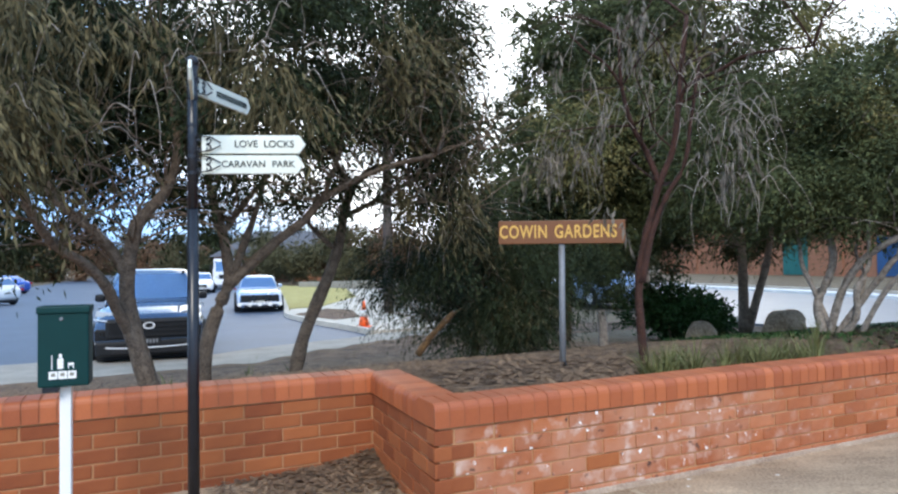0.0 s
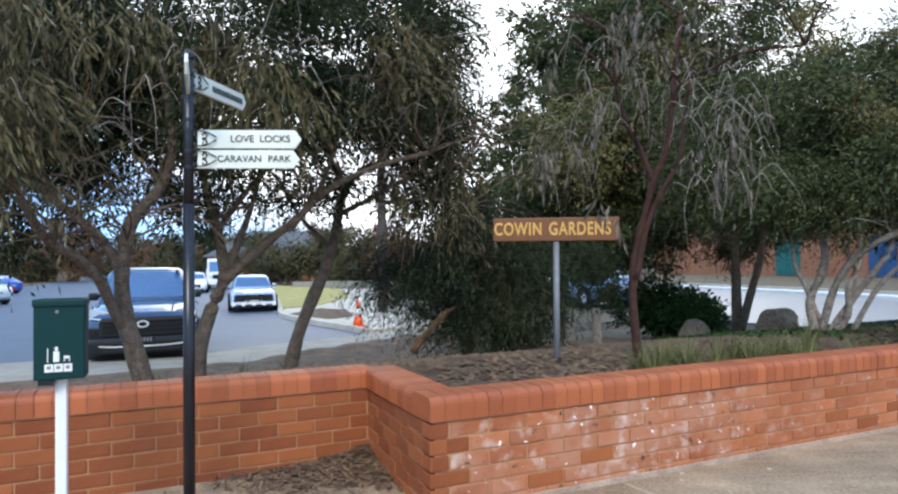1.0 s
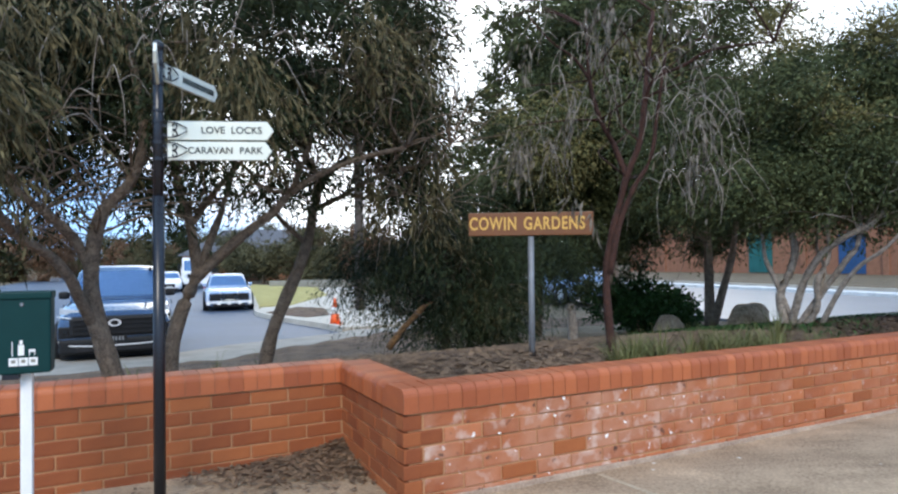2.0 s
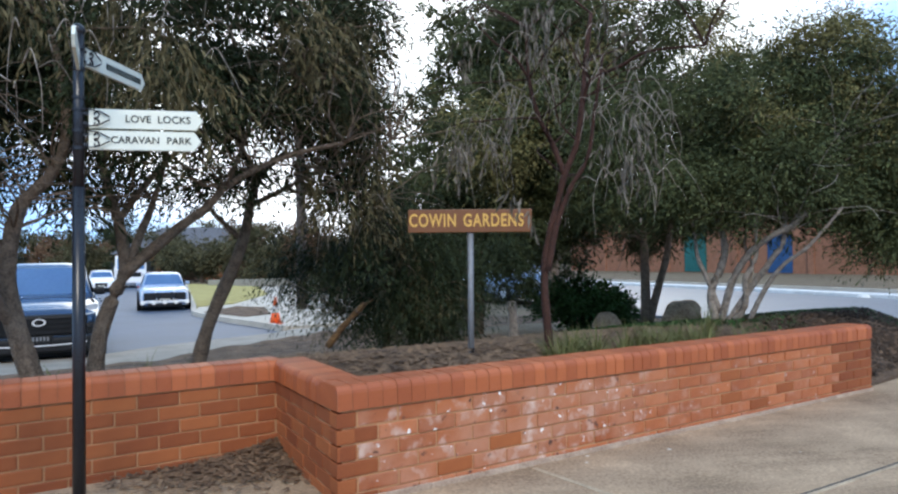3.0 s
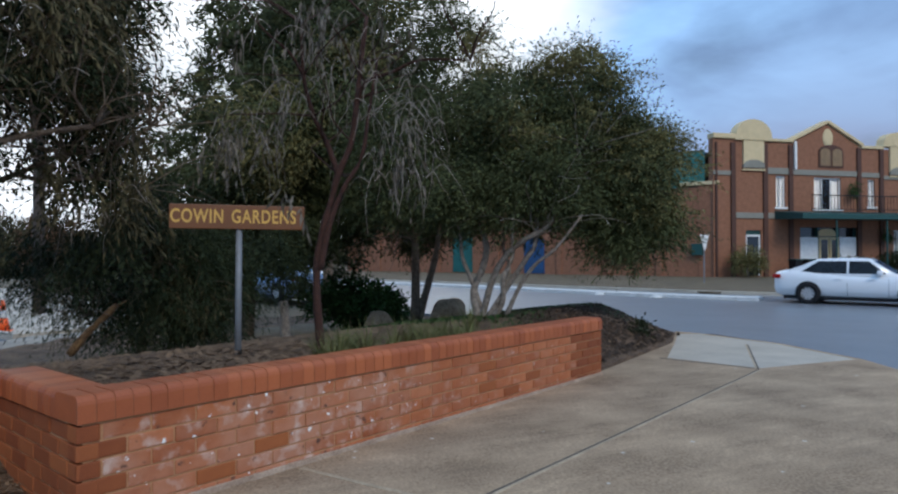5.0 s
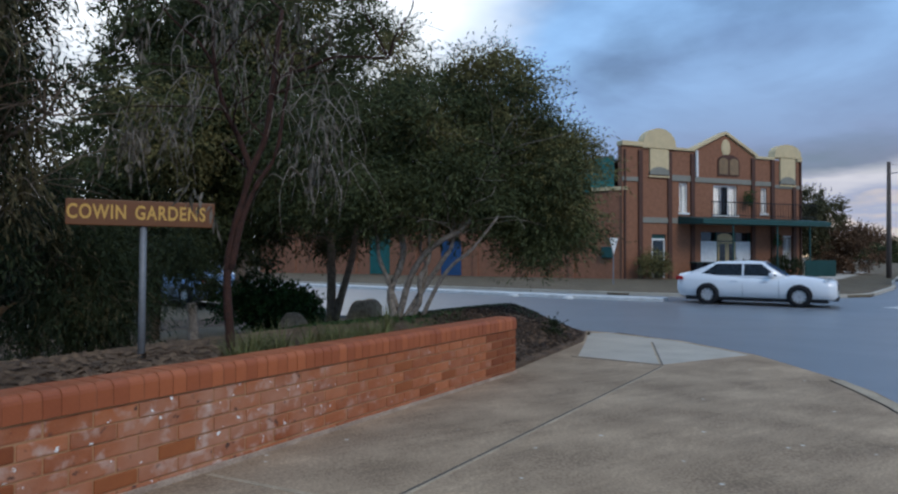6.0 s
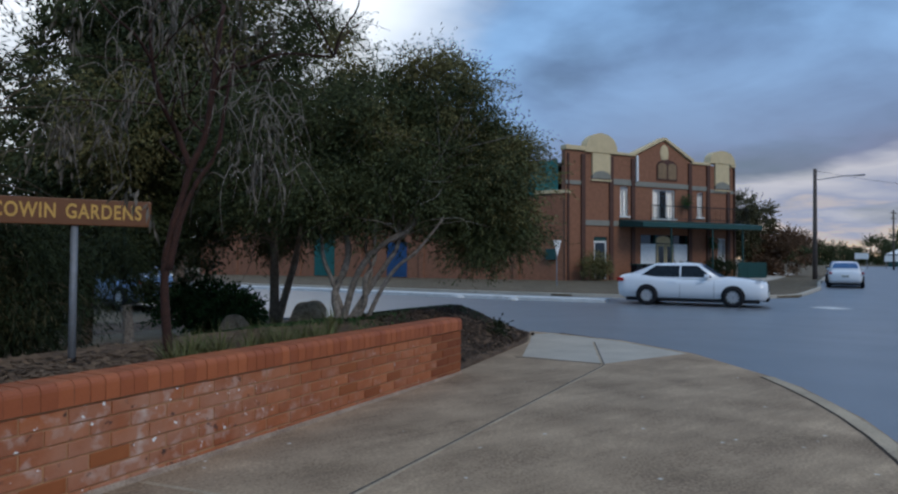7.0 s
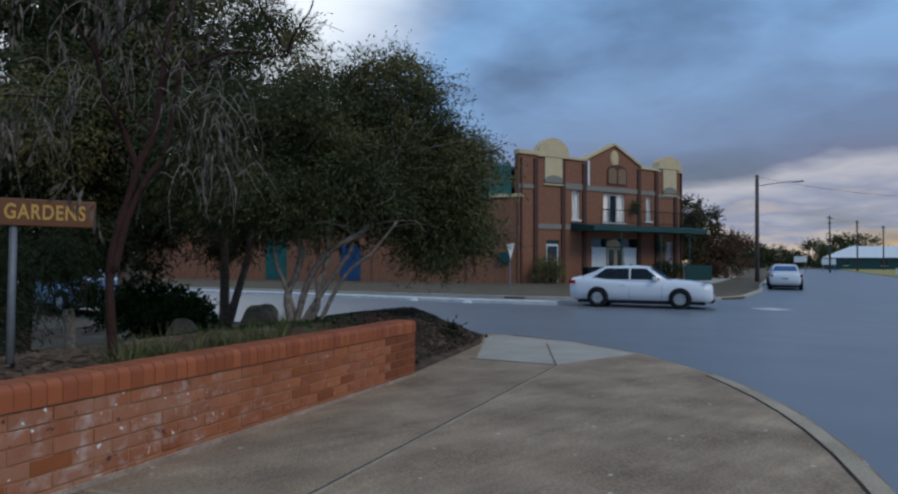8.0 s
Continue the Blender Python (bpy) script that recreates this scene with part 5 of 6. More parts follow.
def rock(label, x, y, sx, sy, sz, seed):
    bm = bmesh.new()
    bmesh.ops.create_icosphere(bm, subdivisions=4, radius=1)
    for v in bm.verts:
        k = 1 + 0.22 * noise.noise(v.co * 1.3 + Vector((seed, 0, 0))) + 0.07 * noise.noise(v.co * 4 + Vector((0, seed, 0)))
        v.co = Vector((v.co.x * sx, v.co.y * sy, max(v.co.z, -0.35) * sz)) * k
    ob = new("rock", mesh_of("rock", bm, M["rock"], True))
    ob.location = (x, y, soil_z(x, y) + 0.28 * sz)
    tagged(ob, label, "rock", "garden rocks")


rock("rounded grey-brown boulder in the garden bed", 4.10, 10.9, 0.23, 0.21, 0.25, 2)
rock("larger angular tan boulder in the garden bed", 5.05, 10.05, 0.33, 0.28, 0.28, 5)


def tussock(label, x, y, n, high, seed):
    """A clump of strappy grass: arching blades, each tapered."""
    rng = random.Random(seed)
    bm = bmesh.new()
    for _ in range(n):
        a, r, h = rng.uniform(0, 6.28), rng.uniform(0, 0.10), high * rng.uniform(0.5, 1.1)
        lean, w = rng.uniform(0.15, 0.9) * h, rng.uniform(0.004, 0.008)
        c, s = math.cos(a), math.sin(a)
        last = None
        for k in range(5):
            t = k / 4
            px, py, pz = c * (r + lean * t * t), s * (r + lean * t * t), h * (t - 0.28 * t * t * (lean / h))
            ww = w * (1 - t * 0.92)
            pair = (bm.verts.new((px - s * ww, py + c * ww, pz)), bm.verts.new((px + s * ww, py - c * ww, pz)))
            if last:
                bm.faces.new((last[0], last[1], pair[1], pair[0]))
            last = pair
    ob = new("grass_tussock", mesh_of("grass_tussock", bm, M["blade"]))
    ob.location = (x, y, soil_z(x, y) - 0.01)
    return tagged(ob, label, "grass", "strappy grass clumps")


rng = random.Random(21)
for i in range(26):
    s = rng.uniform(2.1, 4.7)
    off = rng.uniform(0.45, 1.3)
    p = CORNER + U * s + IN * off
    tussock("clump of green strappy grass behind the brick wall", p.x, p.y, rng.randint(44, 80), rng.uniform(0.24, 0.40), 100 + i)
for x, y, h in ((0.35, 4.05, 0.22), (0.47, 4.12, 0.25), (0.60, 4.18, 0.20), (1.15, 4.5, 0.2), (1.3, 4.65, 0.18), (1.5, 4.75, 0.16), (-2.0, 6.6, 0.3), (-1.9, 8.0, 0.35), (-2.1, 4.95, 0.18)):
    tussock("sparse dry grass tuft in leaf litter", x, y, 9, h, int(x * 100))


def litter(name, label, count, where, seed, size=0.035, mm="litter", category="leaf litter", rise=0.5):
    """Bark chips and dry leaves strewn on the ground."""
    g = np.random.default_rng(seed)
    vs, fs = [], []
    for _ in range(count):
        x, y, z = where(g)
        a, l, w, tilt = g.uniform(0, 6.28), size * g.uniform(0.5, 1.6), size * g.uniform(0.15, 0.45), g.uniform(-0.4, 0.4)
        c, s = math.cos(a), math.sin(a)
        k = len(vs)
        for u, v in ((-l, -w), (l, -w * 0.6), (l * 0.9, w), (-l * 0.8, w * 0.8)):
            vs.append((x + u * c - v * s, y + u * s + v * c, z + 0.012 + (u + l) * max(0.0, rise - 0.5) + u * tilt * 0.5 + abs(v) * 0.3))
        fs.append((k, k + 1, k + 2, k + 3))
    me = bpy.data.meshes.new(name)
    me.from_pydata(vs, [], fs)
    me.materials.append(M[mm])
    tagged(new(name, me), label, category, kind="stuff")


def in_bed(g):
    while True:
        s, o = g.uniform(-3.0, 5.2), g.uniform(0.3, 7.5)
        p = CORNER + U * s + IN * o
        if s > 0.4 or o > 1.65:
            return p.x, p.y, soil_z(p.x, p.y)


def in_nook(g):
    p = INNER - U * abs(g.normal() * 0.38 + 0.10) - IN * abs(g.normal() * 0.26 + 0.04)
    return p.x, p.y, path_z(p.x, p.y) + (0.11 * math.exp(-((p - INNER).length * 4.0)) + 0.012) * g.uniform(0, 1)


litter("leaf_litter", "brown bark chips and dry leaves over the garden bed", 20000, in_bed, 31)
litter("leaf_litter", "pale dry twigs and leaves on the soil", 5000, in_bed, 36, 0.06)

def on_mound(g):
    x, y = g.uniform(4.7, 8.3), g.uniform(5.6, 9.2)
    return x, y, soil_z(x, y) if far_from(KERB_EAST, x, y) > 0.05 and y > 0.62 * x + 2.95 else -0.3


def on_rise(g):
    while True:
        x, y = g.uniform(3.4, 7.9), g.uniform(6.6, 11.5)
        back = (y - 3.45) * 0.905 - (x + 0.09) * 0.425
        if back > 1.5 + 0.5 * math.sin(x * 2.3) and far_from(KERB_EAST, x, y) > 0.7:
            return x, y, soil_z(x, y)


litter("groundcover", "low dark green groundcover on the rise of the garden bed", 6500, on_rise, 37, 0.026, "bushleaf", "groundcover", 1.0)
litter("leaf_litter", "dark clods and bark on the garden mound", 1800, on_mound, 33, 0.05)


def clods(count, seed):
    """Lumps of dark earth and mulch, each an uneven wedge half sunk in the ground."""
    g = np.random.default_rng(seed)
    vs, fs = [], []
    for _ in range(count):
        x, y, z = on_mound(g)
        if z < -0.2:
            continue
        r = g.uniform(0.012, 0.05)
        k = len(vs)
        for i in range(5):
            a = i * 1.257 + g.uniform(-0.3, 0.3)
            q = r * g.uniform(0.7, 1.3)
            vs.append((x + q * math.cos(a), y + q * math.sin(a), z - 0.02))
            vs.append((x + q * 0.7 * math.cos(a + 0.3), y + q * 0.7 * math.sin(a + 0.3), z + r * g.uniform(0.25, 0.9)))
        top = k + 10
        vs.append((x, y, z + r * g.uniform(0.6, 1.1)))
        for i in range(5):
            a, b = k + 2 * i, k + 2 * ((i + 1) % 5)
            fs += [(a, b, b + 1, a + 1), (a + 1, b + 1, top)]
    me = bpy.data.meshes.new("earth_clods")
    me.from_pydata(vs, [], fs)
    me.materials.append(M["mulch"])
    tagged(new("earth_clods", me), "dark earth clods heaped on the garden mound", "earth clods", kind="stuff")


clods(5200, 35)
for x, y in ((7.0, 7.55), (7.12, 7.7)):
    ob = thing("plant", "small dark leafy plant on the earth mound", "plant", pose(x, y, soil_z(x, y)))
    part("stem", cyl(0, 0, -0.05, 0.12, 0.008, 0.004, 6), M["bark"], ob)
    leaves("foliage", M["leafB"], ob, [(0, 0, 0.10, 0.09, 0.09, 0.09, 40)], 0.06, 0.012, -0.2, int(x * 100), 5, 0.02)
litter("leaf_litter", "small drift of dry leaves against the wall corner", 2300, in_nook, 32, 0.026)


def round_bush(x, y, r, h):
    ob = thing("bush", "clipped dark green rounded bush in the garden", "bush", pose(x, y, soil_z(x, y)))
    part("trunk", cyl(0, 0, -0.1, h * 0.6, 0.04, 0.02, 8), M["bark"], ob)
    leaves("foliage", M["bushleaf"], ob, [(0, 0, h * 0.50, r, r * 0.9, h * 0.5, 2200), (r * 0.35, -0.1, h * 0.35, r * 0.8, r * 0.8, h * 0.4, 1100)], 0.075, 0.020, 0.05, 41, 7, 0.03)


round_bush(4.05, 12.3, 0.95, 0.95)


def broken_stump():
    ob = thing("tree_stump", "short weathered dead stump in the mulch", "stump", pose(2.22, 9.7, soil_z(2.22, 9.7)))
    part("stump", limb(bmesh.new(), [(0, 0, -0.1), (0.01, 0, 0.2), (-0.02, 0.02, 0.55)], 0.08, 0.06, 10, 0.35, 3), M["palebark"], ob, smooth=True)
    ob = thing("fallen_branch", "broken reddish branch propped in the shrub", "branch", pose(-0.41, 7.9, 0.24))
    part("branch", limb(bmesh.new(), [(0.02, 0, -0.08), (0.17, 0.0, 0.12), (0.33, 0, 0.29), (0.46, -0.02, 0.42)], 0.042, 0.030, 9, 0.4, 5), M["snapped"], ob, smooth=True)
    part("split_end", limb(bmesh.new(), [(0.40, 0, 0.37), (0.50, 0.02, 0.43), (0.56, 0.0, 0.46)], 0.020, 0.004, 7, 0.4, 6), M["snapped"], ob, smooth=True)


broken_stump()

# ---- vehicles ----
def loft(stations, bm=None):
    bm = bm or bmesh.new()
    rings = [[bm.verts.new(p) for p in st] for st in stations]
    n = len(rings[0])
    for a, b in zip(rings, rings[1:]):
        for k in range(n):
            bm.faces.new((a[k], a[(k + 1) % n], b[(k + 1) % n], b[k]))
    bm.faces.new(rings[0][::-1]); bm.faces.new(rings[-1])
    bmesh.ops.recalc_face_normals(bm, faces=bm.faces)
    return bm


def hull(x, w, zb, zt):
    """A section of a car body: rounded sill, bulged flank, rounded shoulder."""
    h = zt - zb
    half = [(w * 0.80, zb), (w * 0.95, zb + 0.10 * h), (w, zb + 0.42 * h), (w * 0.985, zb + 0.70 * h), (w * 0.93, zb + 0.90 * h), (w * 0.78, zt - 0.005 * h), (w * 0.35, zt + 0.015)]
    return [(x, -y, z) for y, z in half] + [(x, y, z) for y, z in reversed(half)]


def shell(x, wb, wt, zb, zt):
    half = [(wb, zb - 0.05), (wb, zb), (wt + (wb - wt) * 0.12, zb + (zt - zb) * 0.86), (wt * 0.92, zt - 0.012), (wt * 0.5, zt + 0.01)]
    return [(x, -y, z) for y, z in half] + [(x, y, z) for y, z in reversed(half)]


def wheel(car, x, y, r, side):
    w = part("wheel", lathe([(r * 0.62, -0.10), (r * 0.93, -0.105), (r, -0.07), (r, 0.07), (r * 0.93, 0.105), (r * 0.62, 0.10)], 28), M["tyre"], car, "black tyre", True, pose(x, y, r, 90, 0, 0))
    bm = lathe([(0.02, 0.055), (r * 0.16, 0.05), (r * 0.58, 0.03), (r * 0.64, 0.085), (r * 0.66, 0.085), (r * 0.66, -0.05), (0.02, -0.05)], 28)
    rim = part("rim", bm, M["trim"], w, smooth=False, m=pose(0, 0, 0, 0 if side < 0 else 180, 0, 0))
    bm = bmesh.new()
    for k in range(10):
        a = 2 * math.pi * k / 10
        c, s = math.cos(a), math.sin(a)
        vs = []
        for q, hw, zz in ((r * 0.12, 0.034, 0.075), (r * 0.63, 0.046, 0.085)):
            for sg in (-1, 1):
                vs.append(bm.verts.new((c * q - s * hw * sg, s * q + c * hw * sg, zz)))
        bm.faces.new((vs[0], vs[2], vs[3], vs[1]))
    bmesh.ops.solidify(bm, geom=bm.faces[:], thickness=0.02)
    box(bm, -0.03, 0.03, -0.03, 0.03, 0.05, 0.092)
    part("spoke_disc", bm, M["rim"], rim, "alloy spokes")
    return w


def lathe(profile, n=24):
    bm = bmesh.new()
    rings = [[bm.verts.new((r * math.cos(2 * math.pi * k / n), r * math.sin(2 * math.pi * k / n), z)) for k in range(n)] for r, z in profile]
    for a, b in zip(rings, rings[1:] + rings[:1]):
        for k in range(n):
            bm.faces.new((a[k], a[(k + 1) % n], b[(k + 1) % n], b[k]))
    bmesh.ops.recalc_face_normals(bm, faces=bm.faces)
    return bm


def quad(pts, thick=0.012):
    bm = bmesh.new()
    bm.faces.new([bm.verts.new(p) for p in pts])
    bmesh.ops.solidify(bm, geom=bm.faces[:], thickness=thick)
    return bm


def car(label, m, paint, L=4.8, W=1.82, H=1.46, belt=0.93, bonnet=0.92, boot=1.02, wheel_r=0.33, base=2.78, nose_z=0.60, tall=False, lamps=True, plate="plate"):
    """x ahead, z up, on its wheels. tall: a high-roofed body with an upright tail."""
    ob = thing("car", label, "car", m)
    h, w = L / 2, W / 2
    floor = 0.20 + (0.05 if tall else 0)
    st = [(-h, w * 0.82, floor + 0.18, boot - 0.20), (-h + 0.06, w * 0.90, floor + 0.08, boot - 0.06), (-h + 0.3, w * 0.96, floor, boot), (-h * 0.62, w, floor, boot + 0.01), (-0.3, w, floor, belt + 0.03),
          (h * 0.38, w, floor, belt), (h * 0.48, w * 0.99, floor, bonnet + 0.015), (h * 0.75, w * 0.97, floor, bonnet - 0.05), (h - 0.28, w * 0.93, floor, bonnet - 0.13), (h - 0.07, w * (0.92 if tall else 0.85), floor + 0.03, nose_z + 0.12), (h, w * (0.84 if tall else 0.72), floor + 0.10, nose_z)]
    part("body", loft([hull(*s) for s in st]), paint, ob, smooth=True)
    # cabin
    xw, xf, xr, xb = h * 0.42, h * 0.12, -h * (0.72 if tall else 0.47), -h * (0.93 if tall else 0.82)
    wb, wt, zr = w * 0.90, w * 0.70, H
    cab = [(xw, wb * 0.93, wt * 1.12, belt - 0.02, belt + 0.02), (xf, wb, wt, belt, zr - 0.035), (-0.05 * h, wb, wt, belt, zr), (xr, wb, wt, belt, zr - 0.03), (xb, wb * 0.94, wt * 1.05, boot - 0.04, boot + 0.02)]
    part("cabin", loft([shell(*s) for s in cab]), paint, ob, smooth=True)
    zf = zr - 0.035
    lean = (xw - xf) / (zf - belt - 0.02)
    x0, x1 = xw - 0.04 * lean + 0.02, xf + 0.05 * lean + 0.02
    part("windscreen", quad([(x0, -wb * 0.86, belt + 0.06), (x0, wb * 0.86, belt + 0.06), (x1, wt * 0.92, zf - 0.05), (x1, -wt * 0.92, zf - 0.05)], -0.022), M["skyglass"], ob, "windscreen with reflected sky blue put into its colour")
    lean = (xr - xb) / (zr - boot - 0.05)
    x0, x1 = xb + 0.05 * lean - 0.02, xr - 0.05 * lean - 0.02
    part("rear_window", quad([(x0, wb * 0.82, boot + 0.07), (x0, -wb * 0.82, boot + 0.07), (x1, -wt * 0.88, zr - 0.08), (x1, wt * 0.88, zr - 0.08)], -0.022), M["skyglass"], ob)
    for sg in (-1, 1):
        def on(x, f):
            """A place on the cabin's flank."""
            return (x, sg * (wb + (wt + (wb - wt) * 0.12 - wb) * f + 0.006), belt + (zr - belt) * 0.86 * f)
        mid = -0.12 * h
        for a0, a1, b0, b1 in ((xw - 0.28, mid + 0.03, xf - 0.03, mid + 0.03), (mid - 0.03, xb + 0.32, mid - 0.03, xr + 0.02)):
            q = [on(a0, 0.10), on(a1, 0.10), on(b1, 0.94), on(b0, 0.94)]
            part("side_window", quad(q if sg > 0 else q[::-1], 0.01), M["glass"], ob)
        part("mirror", cube(xw - 0.52, xw - 0.36, *sorted((sg * w * 0.88, sg * (w + 0.07))), belt + 0.01, belt + 0.16, bevel=0.05), paint if paint is not M["cardark"] else M["trim"], ob)
        for x in (-0.55, 0.35):
            part("door_handle", cube(x - 0.1, x + 0.1, sg * w - 0.012, sg * w + 0.018, belt - 0.14, belt - 0.11, bevel=0.006), paint, ob)
        for x in (xw - 0.22, mid, mid - 0.92):
            if abs(abs(x) - base / 2) > wheel_r * 0.7:
                hh = belt - floor
                seam = [(x, sg * w * f, floor + q * hh) for f, q in ((0.955, 0.12), (0.996, 0.40), (0.982, 0.70), (0.93, 0.88))]
                part("door_seam", tube(bmesh.new(), seam, [0.007] * 4, 5), M["trim"], ob)
        part("sill", cube(-base / 2 + wheel_r, base / 2 - wheel_r, sg * w * 0.93 - 0.03, sg * w * 0.93 + 0.03, floor - 0.03, floor + 0.05, bevel=0.015), M["trim"], ob)
        if lamps:
            part("headlight", quad([(h - 0.09, sg * w * 0.52, nose_z + 0.08), (h - 0.30, sg * w * 0.91, nose_z + 0.10), (h - 0.36, sg * w * 0.90, nose_z + 0.20), (h - 0.14, sg * w * 0.56, nose_z + 0.16)][::sg], 0.03), M["lamp"], ob, "clear headlight")
        part("tail_light", cube(-h - 0.012, -h + 0.22, sg * w * 0.88 - 0.14, sg * w * 0.88 - 0.01, boot - 0.26, boot - 0.13, bevel=0.03), M["tail"], ob, "red tail light")
        for x in (base / 2, -base / 2):
            part("wheel_arch", cyl(0, 0, -0.02, 0.02, wheel_r + 0.035, wheel_r + 0.035, 28), M["trim"], ob, m=pose(x, sg * (w - 0.012), wheel_r + 0.015, 90, 0, 0))
            wheel(ob, x, sg * (w - 0.055), wheel_r, sg)
    part("grille", cube(h - 0.10, h + 0.012, -w * 0.42, w * 0.42, nose_z - 0.22, nose_z + 0.03, bevel=0.02), M["trim"], ob, "black grille")
    part("front_bumper", cube(h - 0.16, h + 0.025, -w * 0.66, w * 0.66, floor + 0.0, floor + 0.12, bevel=0.04), M["trim"], ob)
    for x, y0 in ((h + 0.02, 0), (-h - 0.012, 0)):
        p = part("number_plate", cube(x - 0.01, x + 0.012, -0.19, 0.19, floor + 0.18 if x > 0 else boot - 0.42, floor + 0.29 if x > 0 else boot - 0.31, bevel=0.003), M[plate], ob)
        z = floor + 0.2 if x > 0 else boot - 0.40
        for k in range(6):
            part("plate_bar", cube(x + 0.0125 if x > 0 else x - 0.0125, x + 0.014 if x > 0 else x - 0.011, -0.15 + k * 0.052, -0.118 + k * 0.052, z, z + 0.07), M["ink" if plate == "plate" else "zinc"], p)
    part("underside", cube(-h + 0.3, h - 0.25, -w * 0.9, w * 0.9, 0.14, floor + 0.06), M["trim"], ob)
    return ob


def stand(x, y, heading):
    return pose(x, y, road_z(x, y) + 0.004, 0, 0, heading)


# the white sedan crossing the junction
sedan = car("white four-door sedan with alloy wheels on the road", stand(21.3, 13.2, -66), M["carwhite"], 4.85, 1.83, 1.47, 0.93, 0.98, 1.07, 0.335, 2.78, 0.71)
# the dark SUV, facing the garden
suv = car("dark blue-grey SUV parked facing the garden kerb", stand(-6.35, 14.3, -68) @ Matrix.Scale(1.03, 4), M["cardark"], 4.5, 1.92, 1.72, 1.10, 1.08, 1.17, 0.36, 2.68, 0.82, tall=True, plate="trim")
part("grille_surround", cube(2.10, 2.29, -0.70, 0.70, 0.52, 0.88, bevel=0.06), M["trim"], suv, "wide black grille")
for k in range(4):
    part("grille_bar", cube(2.285, 2.31, -0.63, 0.63, 0.57 + k * 0.08, 0.584 + k * 0.08), M["tyre"], suv)
bm = lathe([(0.07, -0.008), (0.10, -0.008), (0.10, 0.008), (0.07, 0.008)], 20)
bm.transform(Matrix.Diagonal((0.62, 1, 1, 1)))
part("badge", bm, M["rim"], suv, "plain oval chrome badge", m=pose(2.32, 0, 0.76, 0, 90, 0))
part("lower_intake", cube(2.12, 2.27, -0.86, 0.86, 0.24, 0.50, bevel=0.05), M["trim"], suv, "black lower bumper intake")
part("skid_plate", cube(2.2, 2.285, -0.6, 0.6, 0.27, 0.31, bevel=0.01), M["tyre"], suv)
part("chrome_strip", limb(bmesh.new(), [(2.20, -0.86, 0.47), (2.26, -0.70, 0.40), (2.285, -0.4, 0.375), (2.29, 0, 0.37), (2.285, 0.4, 0.375), (2.26, 0.70, 0.40), (2.20, 0.86, 0.47)], 0.012, 0.012, 6, 0), M["rim"], suv, "thin bright strip across the bumper")
for sg in (-1, 1):
    part("lamp_recess", cube(2.12, 2.262, *sorted((sg * 0.62, sg * 0.86)), 0.52, 0.72, bevel=0.03), M["trim"], suv, "dark recess round the headlight")
    part("fog_lamp", cube(2.24, 2.272, *sorted((sg * 0.70, sg * 0.80)), 0.57, 0.66, bevel=0.015), M["glass"], suv)
    part("daytime_lamp", limb(bmesh.new(), [(2.29, sg * 0.66, 0.86), (2.24, sg * 0.78, 0.875), (2.14, sg * 0.88, 0.89)], 0.014, 0.008, 6, 0), M["lamp"], suv)
part("roof_rail", cube(-1.5, 0.5, 0.55, 0.60, 1.64, 1.69, bevel=0.01), M["trim"], suv)
part("roof_rail", cube(-1.5, 0.5, -0.60, -0.55, 1.64, 1.69, bevel=0.01), M["trim"], suv)
# the silver car with a bull bar and a row of lamps
silver = car("silver-blue sedan with chrome bull bar and white spotlights", stand(-8.35, 29.0, -72), M["carsilver"], 4.9, 1.86, 1.45)
part("front_mask", cube(2.34, 2.455, -0.74, 0.74, 0.42, 0.72, bevel=0.04), M["trim"], silver, "black front mask behind the bar")
for y in (-0.26, 0.26):
    part("driving_lamp", cyl(0, 0, 0, 0.09, 0.12, 0.12, 18), M["glass"], silver, "large dark round driving lamp", m=pose(2.46, y, 0.62, 0, 90, 0))
part("bull_bar", cube(2.44, 2.50, -0.86, 0.86, 0.34, 0.42, bevel=0.02), M["rim"], silver, "chrome bull bar")
for y in (-0.5, 0.5):
    part("bull_bar_hoop", limb(bmesh.new(), [(2.47, y * 0.6, 0.36), (2.50, y * 0.6, 0.62), (2.48, y * 0.75, 0.80), (2.46, y * 1.5, 0.80), (2.47, y * 1.65, 0.4)], 0.025, 0.025, 8, 0), M["rim"], silver)
for k in range(5):
    part("spotlight", cyl(0, 0, 0, 0.05, 0.085, 0.085, 14), M["white"], silver, "white round spotlight", m=pose(2.49, -0.78 + k * 0.39, 0.36, 0, 90, 0))
car("white older sedan parked along the side street", stand(-18.6, 50.0, -70), M["carwhite"], 4.7, 1.8, 1.45)
car("white hatchback parked on the far side of the street", stand(-25.6, 36.3, 160), M["carwhite"], 4.3, 1.78, 1.5, tall=True)
car("bright blue sedan parked on the far side of the street", stand(-35.0, 52.0, 160), M["carblue"], 4.5, 1.78, 1.42)
car("silver hatchback parked at the kerb beyond the junction", stand(42.0, 16.3, 21), M["carwhite"], 4.1, 1.74, 1.46, tall=True)
car("dark sedan parked at the kerb in a row", stand(48.4, 19.0, 21), M["cardark"], 4.6, 1.8, 1.45)
car("pale blue car glimpsed beyond the shrubs on the road", stand(5.2, 24.5, 110), M["carsilver"], 4.4, 1.78, 1.46)


